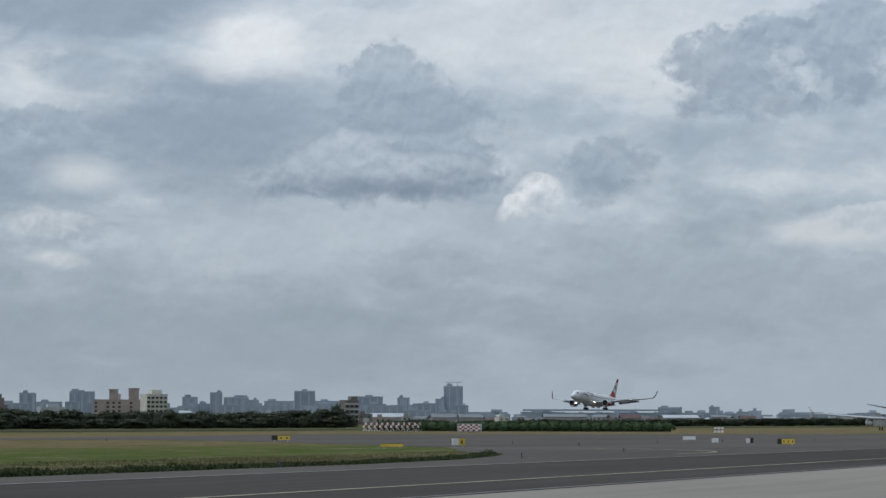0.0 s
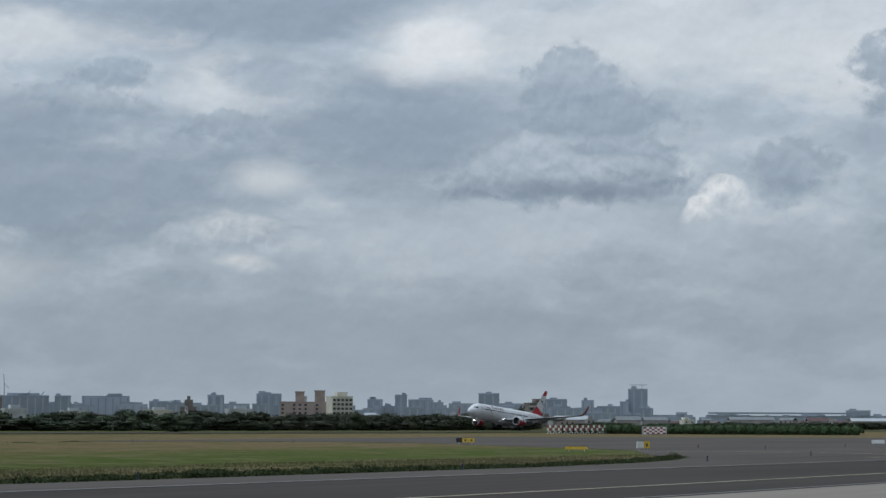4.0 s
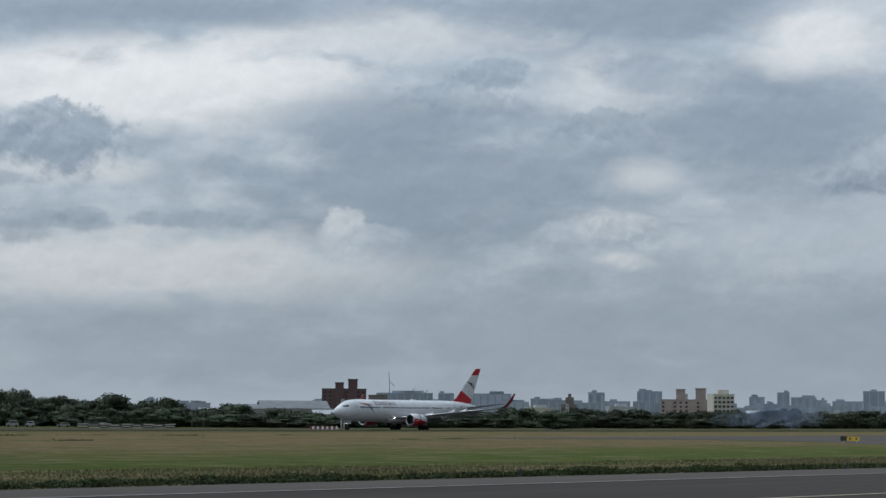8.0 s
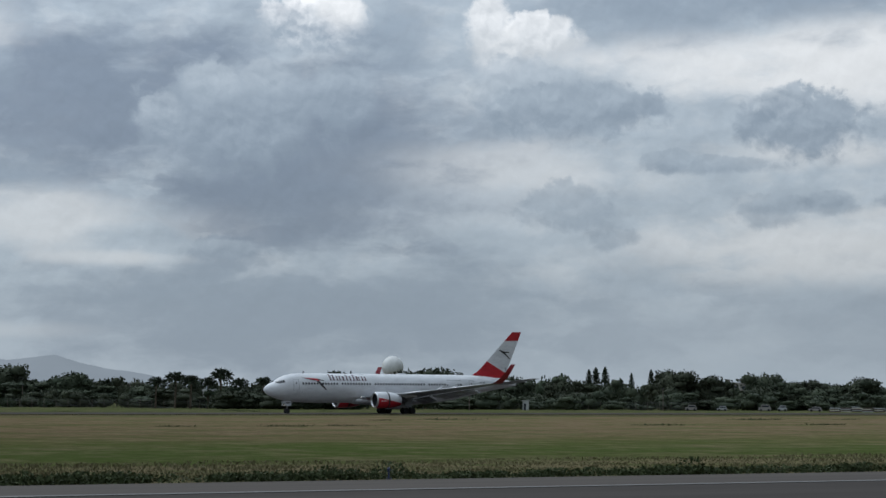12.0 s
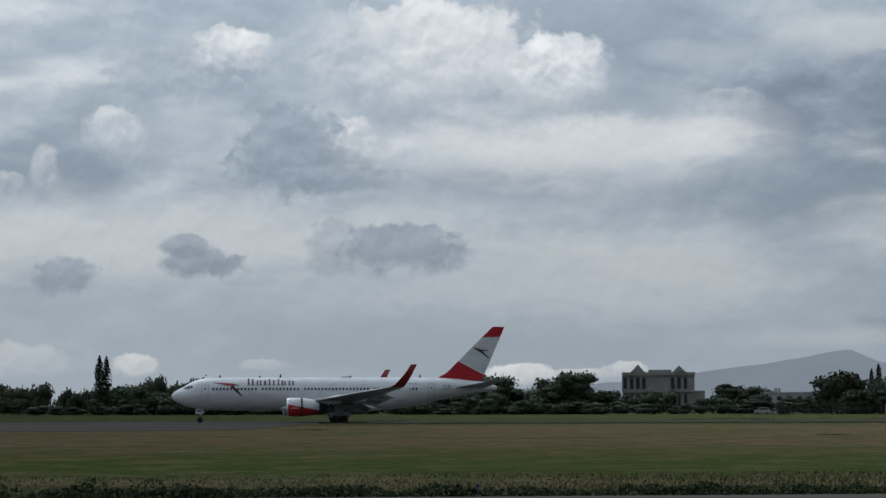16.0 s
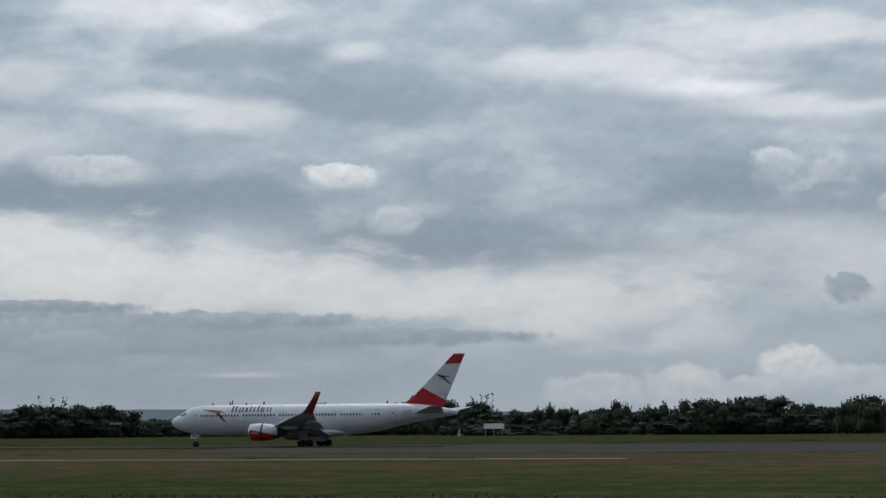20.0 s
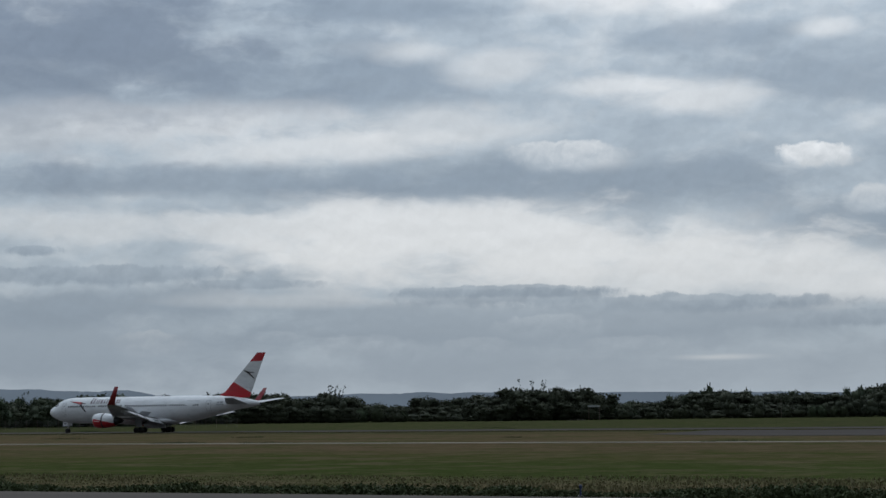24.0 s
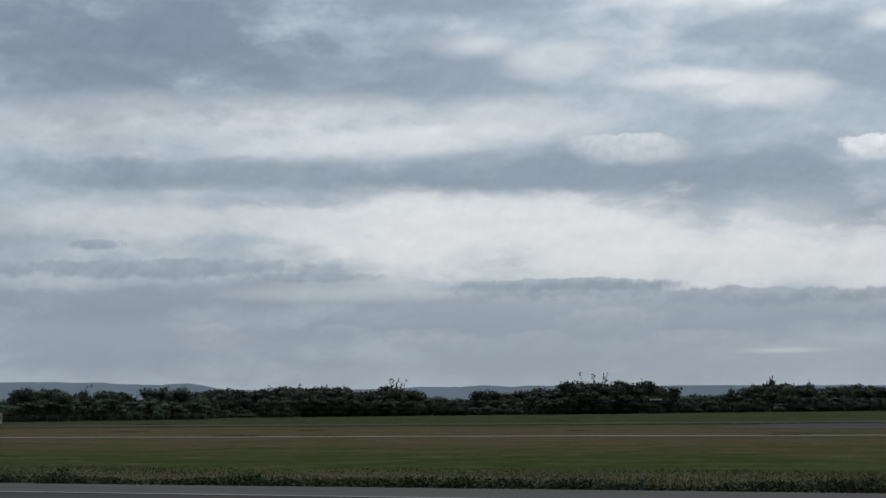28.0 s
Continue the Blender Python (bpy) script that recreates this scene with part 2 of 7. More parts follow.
    soft(8.6, 9.15, 2.05, 0.25, GREY, 0.6)
    soft(3.0, 4.32, 12.32, 1.11, BRIGHT, 0.85)
    soft(-8.1, 5.96, 3.94, 0.71, DARK, 0.6)
    soft(-7.4, 2.84, 5.13, 1.07, MID, 0.7)
    soft(-5.9, 1.57, 6.16, 1.07, GREY, 0.85)
    soft(8.9, 2.09, 3.59, 0.54, MID, 0.6)
    soft(-8.8, 7.15, 2.57, 0.71, BRIGHT, 0.6)
    soft(0.8, 7.60, 1.03, 0.89, MID, 0.7)
    soft(-9.5, 10.40, 2.05, 0.71, GREY, 0.7)
    heap(7.58, 6.56, 1.34, 0.72, BRIGHT, GREY, 0.75)
    heap(8.53, 6.97, 0.59, 0.34, PALE, MID, 0.75)
    heap(4.41, 6.11, 0.43, 0.72, BRIGHT, GREY, 0.7)
    heap(5.45, 5.78, 0.59, 0.34, BRIGHT, GREY, 0.7)
    heap(0.92, 8.75, 1.88, 0.72, MID, GREY, 0.85)
    heap(-0.34, 9.19, 1.11, 0.72, PALE, GREY, 0.9)
    heap(-0.86, 9.49, 0.62, 0.34, WHITE, BRIGHT, 0.8)
    heap(2.63, 7.27, 0.75, 0.62, PALE, MID, 0.85)
    heap(2.19, 6.48, 0.65, 0.44, MID, GREY, 0.6)
    heap(-7.36, 8.04, 3.27, 0.86, MID, GREY, 0.7)
    heap(-5.46, 9.19, 3.03, 1.30, PALE, MID, 0.85)
    heap(-6.34, 10.02, 0.69, 0.48, WHITE, PALE, 0.8)
    heap(-9.25, 9.05, 1.18, 0.79, WHITE, MID, 0.85)
    heap(-3.83, 9.67, 1.15, 0.68, BRIGHT, MID, 0.7)
    heap(-3.53, 6.97, 1.01, 0.62, PALE, GREY, 0.85)
    heap(-2.05, 6.78, 1.56, 1.11, GREY, DARK, 0.9)
    heap(-2.94, 5.96, 1.96, 0.34, GREY, DARK, 0.8)
    heap(0.40, 3.77, 1.11, 0.38, GREY, DARK, 0.95)
    heap(0.70, 4.15, 0.69, 0.31, GREY, DARK, 0.8)
    heap(-4.94, 4.18, 1.60, 0.65, GREY, DARK, 0.9)
    heap(-3.09, 4.18, 0.69, 0.72, GREY, DARK, 0.5)
    heap(3.90, 3.43, 0.75, 0.48, GREY, DARK, 0.85)
    heap(6.78, 3.58, 0.56, 0.38, GREY, DARK, 0.85)
    heap(10.92, 0.94, 1.18, 0.55, BRIGHT, MID, 0.85)
    heap(10.92, 1.28, 0.49, 0.31, PALE, BRIGHT, 0.8)
    heap(8.17, 1.53, 1.01, 0.62, PALE, MID, 0.8)
    heap(5.97, 1.17, 2.54, 0.48, BRIGHT, MID, 0.75)
    heap(9.33, 1.02, 0.69, 0.34, BRIGHT, MID, 0.8)
    heap(2.04, 1.08, 0.59, 0.27, PALE, BRIGHT, 0.8)
    heap(-1.31, 1.05, 0.69, 0.15, BRIGHT, MID, 0.6)
    heap(-8.02, 0.82, 0.95, 0.27, WHITE, BRIGHT, 0.85)
    heap(-9.47, 0.76, 1.18, 0.21, PALE, MID, 0.75)
    heap(-10.84, 0.88, 0.69, 0.24, PALE, MID, 0.75)
    soft(31.4, 10.71, 3.25, 0.75, DARK, 0.85)
    soft(24.4, 11.00, 3.25, 0.64, PALE, 0.8)
    soft(23.1, 10.83, 1.28, 0.36, WHITE, 0.6)
    soft(13.1, 9.53, 3.94, 0.50, PALE, 0.8)
    soft(19.7, 9.90, 0.89, 0.27, PALE, 0.6)
    soft(23.0, 9.82, 2.65, 0.50, DARK, 0.65)
    soft(19.2, 8.79, 3.94, 0.82, DARK, 0.75)
    soft(31.1, 8.79, 2.91, 1.11, DARK, 0.75)
    soft(23.3, 8.27, 1.97, 0.46, PALE, 0.75)
    soft(29.6, 7.57, 2.74, 0.64, BRIGHT, 0.8)
    soft(31.1, 9.65, 1.88, 0.27, BRIGHT, 0.7)
    soft(12.6, 8.20, 2.74, 0.71, GREY, 0.6)
    soft(25.9, 6.04, 7.19, 0.89, DARK, 0.85)
    soft(17.0, 4.85, 5.31, 0.93, DARK, 0.85)
    soft(30.3, 5.94, 4.45, 0.45, DARK, 0.8)
    soft(17.0, 6.41, 1.88, 0.75, DARK, 0.6)
    soft(29.6, 4.48, 6.16, 1.07, PALE, 0.8)
    soft(23.0, 3.56, 10.61, 0.98, PALE, 0.75)
    soft(13.6, 3.14, 4.45, 1.11, PALE, 0.65)
    soft(25.9, 2.32, 8.04, 0.64, DARK, 0.85)
    soft(31.1, 2.37, 3.59, 0.57, DARK, 0.7)
    soft(24.4, 1.21, 10.61, 0.75, GREY, 0.85)
    heap(19.91, 6.71, 0.92, 0.33, WHITE, BRIGHT, 0.9)
    heap(18.57, 5.49, 0.75, 0.38, BRIGHT, MID, 0.85)
    soft(25.9, 6.68, 1.45, 0.36, BRIGHT, 0.7)
    heap(16.57, 6.68, 1.01, 0.44, MID, GREY, 0.6)
    heap(14.08, 5.82, 0.98, 0.51, MID, GREY, 0.4)
    heap(12.19, 6.71, 0.65, 0.51, MID, GREY, 0.4)
    heap(28.14, 3.11, 3.44, 0.22, GREY, DARK, 0.8)
    heap(22.96, 2.77, 2.62, 0.17, GREY, DARK, 0.7)
    heap(18.35, 2.43, 3.27, 0.22, GREY, DARK, 0.8)
    heap(11.03, 1.18, 1.18, 0.62, BRIGHT, MID, 0.85)
    heap(13.35, 1.03, 1.34, 0.48, BRIGHT, MID, 0.7)
    heap(31.78, 1.80, 1.34, 0.34, MID, GREY, 0.7)
    heap(28.87, 1.80, 1.01, 0.26, MID, GREY, 0.7)
    heap(25.04, 1.80, 1.31, 0.24, MID, GREY, 0.5)
    soft(39.5, 9.87, 5.82, 1.52, DEEP, 0.9)
    soft(34.1, 8.84, 4.45, 0.75, DARK, 0.8)
    soft(31.7, 9.72, 1.88, 0.46, DARK, 0.7)
    soft(31.1, 10.64, 3.59, 0.23, DARK, 0.8)
    soft(37.8, 7.70, 5.31, 0.61, PALE, 0.75)
    soft(33.8, 7.03, 4.62, 0.50, PALE, 0.7)
    soft(41.4, 7.33, 2.22, 0.54, BRIGHT, 0.7)
    soft(28.4, 9.13, 1.45, 0.54, BRIGHT, 0.8)
    soft(25.2, 8.54, 1.63, 0.32, PALE, 0.7)
    soft(22.3, 8.22, 1.06, 0.54, BRIGHT, 0.6)
    soft(30.4, 9.58, 1.06, 0.36, BRIGHT, 0.6)
    soft(32.6, 6.14, 10.61, 0.46, DARK, 0.8)
    soft(40.7, 6.14, 3.42, 0.36, DARK, 0.6)
    soft(30.4, 4.83, 8.04, 0.89, PALE, 0.85)
    soft(38.5, 4.98, 4.45, 0.54, BRIGHT, 0.75)
    soft(23.7, 4.06, 5.31, 0.79, PALE, 0.7)
    soft(38.5, 2.90, 6.33, 0.57, DARK, 0.85)
    soft(34.1, 3.03, 3.25, 0.22, BRIGHT, 0.4)
    heap(26.51, 6.82, 1.34, 0.43, PALE, MID, 0.7)
    heap(40.41, 4.38, 0.62, 0.15, GREY, DARK, 0.8)
    heap(39.25, 3.76, 4.42, 0.26, GREY, DARK, 0.8)
    heap(34.83, 3.49, 1.72, 0.14, GREY, DARK, 0.7)
    heap(28.14, 3.25, 2.86, 0.17, GREY, DARK, 0.8)
    heap(23.72, 2.88, 4.50, 0.22, GREY, DARK, 0.8)
    soft(28.1, 2.45, 6.85, 0.45, GREY, 0.7)
    heap(37.49, 1.97, 1.01, 0.31, BRIGHT, MID, 0.6)
    heap(34.09, 2.06, 0.69, 0.21, MID, GREY, 0.8)
    heap(26.95, 2.27, 1.34, 0.39, MID, GREY, 0.7)
    soft(22.6, 1.44, 1.45, 0.11, BRIGHT, 0.7)
    soft(31.4, 1.11, 13.69, 0.45, GREY, 0.7)
    soft(40.0, 9.0, 6.0, 2.2, DEEP, 0.55)
    soft(39.5, 1.9, 6.5, 1.1, DARK, 0.75)
    soft(29.0, 1.5, 9.0, 0.9, DARK, 0.5)
    soft(-55.0, 2.2, 16.0, 1.9, DARK, 0.5)
    soft(-25.0, 2.2, 5.0, 1.2, DARK, 0.6)
    heap(-62.6, 6.45, 3.2, 0.62, MID, DARK, 0.9)
    heap(-61.6, 6.95, 1.3, 0.55, MID, GREY, 0.8)
    soft(-62.9, 6.12, 2.9, 0.28, DEEP, 0.6)
    heap(-6.1, 9.55, 2.0, 1.3, PALE, BRIGHT, 0.6)
    heap(-8.9, 8.75, 1.5, 0.8, WHITE, BRIGHT, 0.6)
    soft(-9.0, 6.7, 4.8, 1.0, PALE, 0.6)

    # lumps and shreds all through the cloud, fewer in the haze low down
    grade = math_node(nt, "MULTIPLY_ADD", math_node(nt, "ADD", relief, math_node(nt, "MULTIPLY", frayed, 0.10)), ranged(el, 0.8, 5.0, 0.08, 0.30), 1.0)
    side = ranged(th, -45.0, 5.0, 1.03, 1.22)
    grade = math_node(nt, "MULTIPLY", grade, side)
    hsv = nt.nodes.new("ShaderNodeHueSaturation")
    nt.links.new(state[0], hsv.inputs["Color"])
    nt.links.new(grade, hsv.inputs["Value"])
    # thin places let the blue through; the layer brightens towards the zenith
    nish = mix(nt, 1.0, sky.outputs[0], (0.10, 0.10, 0.10), "MULTIPLY")
    nt.links.new(mix(nt, 1.0, mix(nt, 0.06, hsv.outputs[0], nish), (0.988, 0.994, 1.012), "MULTIPLY"), bg.inputs["Color"])
    up = ranged(el, 3.5, 70.0, 1.0, 2.7, False)
    # the unseen sky away from the sun is dimmed, to darken faces turned that way
    away = math_node(nt, "COSINE", math_node(nt, "MULTIPLY_ADD", th, 0.0174533, -radians(SUN_TH)))
    unseen_dim = ranged(away, -0.95, -0.12, 0.32, 1.0)
    nt.links.new(math_node(nt, "MULTIPLY", up, unseen_dim), bg.inputs["Strength"])


sun = new("sun", bpy.data.lights.new("sun", "SUN"))
sun.data.energy, sun.data.angle, sun.data.color = 0.5, radians(20), (1.0, 0.96, 0.9)
sun.matrix_world = look(bearing(SUN_TH, 100, 100 * math.tan(radians(SUN_EL))), (0, 0, 0))

# ---- materials ----


def nodes_of(name):
    m = bpy.data.materials.new(name)
    m.use_nodes = True
    nt = m.node_tree
    return m, nt, nt.nodes["Principled BSDF"]


def node(nt, kind, **values):
    n = nt.nodes.new(kind)
    for key, value in values.items():
        n.inputs[key.replace("_", " ")].default_value = value
    return n


def math_node(nt, op, a, b=None, c=None, clamp=False):
    n = nt.nodes.new("ShaderNodeMath")
    n.operation, n.use_clamp = op, clamp
    for i, v in enumerate((a, b, c)):
        if v is None:
            continue
        if isinstance(v, (int, float)):
            n.inputs[i].default_value = v
        else:
            nt.links.new(v, n.inputs[i])
    return n.outputs[0]


def noise_out(nt, coord, scale, detail=4.0, rough=0.55, stretch=None):
    if stretch:
        mp = nt.nodes.new("ShaderNodeMapping")
        mp.inputs["Scale"].default_value = stretch
        nt.links.new(coord, mp.inputs["Vector"])
        coord = mp.outputs[0]
    n = node(nt, "ShaderNodeTexNoise", Scale=scale, Detail=detail, Roughness=rough)
    nt.links.new(coord, n.inputs["Vector"])
    return n.outputs["Fac"]


def ramp(nt, fac, stops):
    r = nt.nodes.new("ShaderNodeValToRGB")
    e = r.color_ramp.elements
    while len(e) < len(stops):
        e.new(0.5)
    for el, (pos, col) in zip(e, stops):
        el.position, el.color = pos, (*col, 1)
    nt.links.new(fac, r.inputs[0])
    return r.outputs[0]


def mix(nt, fac, a, b, blend="MIX"):
    m = nt.nodes.new("ShaderNodeMix")
    m.data_type, m.blend_type = "RGBA", blend
    for sock, v in ((m.inputs[0], fac), (m.inputs[6], a), (m.inputs[7], b)):
        if isinstance(v, (int, float)):
            sock.default_value = v
        elif isinstance(v, tuple):
            sock.default_value = (*v, 1)
        else:
            nt.links.new(v, sock)
    return m.outputs[2]


def bump(nt, b, height, strength=0.3, distance=0.02):
    n = node(nt, "ShaderNodeBump", Strength=strength, Distance=distance)
    nt.links.new(height, n.inputs["Height"])
    nt.links.new(n.outputs[0], b.inputs["Normal"])


def surface(name, c0, c1, scale=1.0, rough=0.7, metal=0.0, fine=12.0, relief=0.15, spread=0.12, by_object=0.0):
    """Paint, metal, wood or stone: two colours, mottled at two scales, with fine relief."""
    m, nt, b = nodes_of(name)
    tc = nt.nodes.new("ShaderNodeTexCoord").outputs["Object"]
    big = noise_out(nt, tc, scale, 5)
    small = noise_out(nt, tc, scale * fine, 3)
    fac = math_node(nt, "ADD", math_node(nt, "MULTIPLY", big, 0.7), math_node(nt, "MULTIPLY", small, 0.3))
    col = ramp(nt, fac, ((0.5 - spread, c0), (0.5 + spread, c1)))
    if by_object:
        info = nt.nodes.new("ShaderNodeObjectInfo").outputs["Random"]
        hsv = nt.nodes.new("ShaderNodeHueSaturation")
        nt.links.new(col, hsv.inputs["Color"])
        nt.links.new(math_node(nt, "MULTIPLY_ADD", info, 2 * by_object, 1 - by_object), hsv.inputs["Value"])
        nt.links.new(math_node(nt, "MULTIPLY_ADD", info, 0.03, 0.485), hsv.inputs["Hue"])
        col = hsv.outputs[0]
    nt.links.new(col, b.inputs["Base Color"])
    nt.links.new(math_node(nt, "MULTIPLY_ADD", small, 0.2, rough - 0.1), b.inputs["Roughness"])
    b.inputs["Metallic"].default_value = metal
    if relief:
        bump(nt, b, small, relief)
    return m


def glow(name, color, strength):
    m, nt, b = nodes_of(name)
    b.inputs["Base Color"].default_value = (*color, 1)
    b.inputs["Emission Color"].default_value = (*color, 1)
    b.inputs["Emission Strength"].default_value = strength
    return m


SNOW = (0.74, 0.75, 0.77)
RED = (0.52, 0.018, 0.03)


def livery(name, rules):
    """White paint that turns red where any rule holds: (a, b, c) means a*x + b*z > c in the part's own space."""
    m, nt, b = nodes_of(name)
    tc = nt.nodes.new("ShaderNodeTexCoord").outputs["Object"]
    sep = nt.nodes.new("ShaderNodeSeparateXYZ")
    nt.links.new(tc, sep.inputs[0])
    fac = 0.0
    for a, bz, c in rules:
        v = math_node(nt, "ADD", math_node(nt, "MULTIPLY", sep.outputs["X"], a), math_node(nt, "MULTIPLY", sep.outputs["Z"], bz))
        v = math_node(nt, "GREATER_THAN", v, c)
        fac = v if fac == 0.0 else math_node(nt, "MAXIMUM", fac, v)
    dirt = noise_out(nt, tc, 0.8, 6, 0.6, (0.5, 1.0, 1.6))
    white = ramp(nt, dirt, ((0.35, (0.62, 0.63, 0.65)), (0.6, SNOW)))
    red = ramp(nt, dirt, ((0.35, (0.42, 0.015, 0.025)), (0.6, RED)))
    nt.links.new(mix(nt, fac, white, red) if rules else white, b.inputs["Base Color"])
    nt.links.new(math_node(nt, "MULTIPLY_ADD", dirt, 0.15, 0.22), b.inputs["Roughness"])
    return m


M_PAINT = livery("white aircraft paint", ())
M_FIN = livery("white and red fin paint", ((-0.03, 1, 13.35), (-0.52, -1, -20.45)))
M_NACELLE = livery("white and red nacelle paint", ((-0.20, -1, 0.05),))
M_REDPAINT = surface("red aircraft paint", (0.42, 0.015, 0.025), RED, 0.6, 0.35, relief=0.0)
# the winglets' shade is painted in: the same red made darker
M_SHADERED = surface("red wing-tip paint darkened by shade", (0.22, 0.014, 0.022), (0.30, 0.018, 0.03), 0.6, 0.4, relief=0.0)
M_GREYPAINT = surface("grey wing paint", (0.30, 0.31, 0.33), (0.40, 0.41, 0.43), 0.5, 0.4, relief=0.02)
M_DARK = surface("dark grey metal", (0.03, 0.03, 0.033), (0.06, 0.06, 0.065), 2.0, 0.5, 0.3)
M_ALU = surface("bare aluminium", (0.55, 0.56, 0.57), (0.7, 0.71, 0.72), 2.0, 0.3, 0.9, relief=0.02)
M_TYRE = surface("tyre rubber", (0.012, 0.012, 0.012), (0.03, 0.03, 0.03), 5.0, 0.85)
M_GLASS = surface("dark cabin glass", (0.010, 0.012, 0.016), (0.02, 0.022, 0.028), 1.0, 0.15, relief=0.0)
M_LOGO = surface("black emblem paint", (0.02, 0.015, 0.018), (0.035, 0.025, 0.03), 1.0, 0.4, relief=0.0)
M_TITLE = surface("dark red lettering paint", (0.060, 0.014, 0.028), (0.090, 0.018, 0.036), 1.0, 0.4, relief=0.0)
M_LAMP = glow("landing light", (1.0, 0.97, 0.9), 14.0)


def part(name, bm, material, parent=None, label="", smooth=False):
    me = bpy.data.meshes.new(name)
    bmesh.ops.recalc_face_normals(bm, faces=bm.faces)
    bm.to_mesh(me)
    bm.free()
    me.materials.append(material)
    if smooth:
        me.shade_smooth()
    ob = new(name, me)
    ob.parent = parent
    if label:
        ob["label"] = label
    return ob


def box(bm, x0, x1, y0, y1, z0, z1, taper=0.0):
    vs = []
    for z, k in ((z0, 0.0), (z1, taper)):
        dx, dy = (x1 - x0) * k / 2, (y1 - y0) * k / 2
        vs += [bm.verts.new((x, y, z)) for x, y in ((x0 + dx, y0 + dy), (x1 - dx, y0 + dy), (x1 - dx, y1 - dy), (x0 + dx, y1 - dy))]
    for f in ((3, 2, 1, 0), (4, 5, 6, 7), (0, 1, 5, 4), (1, 2, 6, 5), (2, 3, 7, 6), (3, 0, 4, 7)):
        bm.faces.new([vs[i] for i in f])


def boxed(*args, taper=0.0):
    bm = bmesh.new()
    box(bm, *args, taper=taper)
    return bm


def loft(bm, rings, close=True, caps=True):
    made = [[bm.verts.new(p) for p in r] for r in rings]
    n = len(made[0])
    for a, b in zip(made, made[1:]):
        for i in range(n if close else n - 1):
            bm.faces.new((a[i], a[(i + 1) % n], b[(i + 1) % n], b[i]))
    if caps:
        bm.faces.new(made[0][::-1])
        bm.faces.new(made[-1])
    return bm


def tube(bm, p, q, r0, r1=None, n=8):
    """A round bar from p to q."""
    p, q = Vector(p), Vector(q)
    r1 = r0 if r1 is None else r1
    turn = (q - p).to_track_quat("Z", "Y").to_matrix()
    ring = lambda c, r: [c + turn @ Vector((r * math.cos(2 * math.pi * i / n), r * math.sin(2 * math.pi * i / n), 0)) for i in range(n)]
    return loft(bm, [ring(p, r0), ring(q, r1)])


def tubed(p, q, r0, r1=None, n=8):
    return tube(bmesh.new(), p, q, r0, r1, n)


build_world()

# ---- the landing airliner ----
# its own space: x aft from the main wheels, y to starboard, z up from the ground

TOP = ((-27.43, 4.40), (-27.3, 4.78), (-27.0, 5.05), (-26.5, 5.38), (-25.6, 5.80), (-24.9, 6.25), (-24.2, 6.68), (-23.3, 7.02), (-22, 7.28), (-20, 7.42), (13, 7.42), (17, 7.34), (20, 7.15), (23, 6.75), (25.6, 6.25), (26.4, 5.98))
LOW = ((-27.43, 4.34), (-27.3, 3.98), (-27.0, 3.68), (-26.5, 3.35), (-25.6, 2.95), (-24.5, 2.60), (-23, 2.28), (-21, 2.08), (-18, 2.0), (6, 2.0), (9, 2.15), (12, 2.6), (15, 3.25), (18, 3.92), (21, 4.5), (24, 4.98), (26.4, 5.38))
WIDE = ((-27.43, 0.03), (-27.3, 0.42), (-27.0, 0.72), (-26.5, 1.06), (-25.6, 1.48), (-24.5, 1.88), (-23, 2.22), (-21, 2.44), (-18, 2.515), (11, 2.515), (14, 2.38), (17, 2.05), (20, 1.6), (23, 1.08), (25.6, 0.5), (26.4, 0.28))


def along(table, x):
    xs, vs = zip(*table)
    return float(np.interp(x, xs, vs))


def hull(x, ang, out=0.0):
    """A point of the fuselage skin; ang: 0 to starboard, 90 up."""
    t, l, w = along(TOP, x), along(LOW, x), along(WIDE, x)
    c, s = math.cos(radians(ang)), math.sin(radians(ang))
    return Vector((x, (w + out) * c, (t + l) / 2 + ((t - l) / 2 + out) * s))


def side_y(x, z, side, out):
    t, l, w = along(TOP, x), along(LOW, x), along(WIDE, x)
    k = max(-1.0, min(1.0, (z - (t + l) / 2) / ((t - l) / 2)))
    return side * (w * math.sqrt(1 - k * k) + out)


def decal(name, outline, side, material, parent, label="", out=0.02):
    """A painted or glazed field on the hull's side: a convex outline in (x, z), cut into bands that follow the curve."""
    zs = [z for _, z in outline]
    lo, hi = min(zs), max(zs)
    bands = max(2, int((hi - lo) / 0.12))
    rows = []
    for i in range(bands + 1):
        z = lo + (hi - lo) * min(max(i / bands, 0.002), 0.998)
        xs = []
        for (xa, za), (xb, zb) in zip(outline, outline[1:] + outline[:1]):
            if (za - z) * (zb - z) <= 0 and za != zb:
                xs.append(xa + (xb - xa) * (z - za) / (zb - za))
        rows.append([Vector((x, side_y(x, z, side, o), z)) for o in (out, -0.05) for x in ((min(xs), max(xs)) if o > 0 else (max(xs), min(xs)))])
    return part(name, loft(bmesh.new(), rows), material, parent, label)


def section(x0, x1, y, z, thick, n=12, flat=0.35):
    """An aerofoil's outline from the leading edge x0 to the trailing edge x1."""
    up, lo = [], []
    for i in range(n + 1):
        t = 0.5 - 0.5 * math.cos(math.pi * i / n)
        h = thick * 2.6 * (0.2969 * math.sqrt(t) - 0.126 * t - 0.3516 * t * t + 0.2843 * t ** 3 - 0.1015 * t ** 4) * 2
        up.append((x0 + (x1 - x0) * t, y, z + h * 0.62))
        lo.append((x0 + (x1 - x0) * t, y, z - h * flat))
    return up + lo[-2:0:-1]


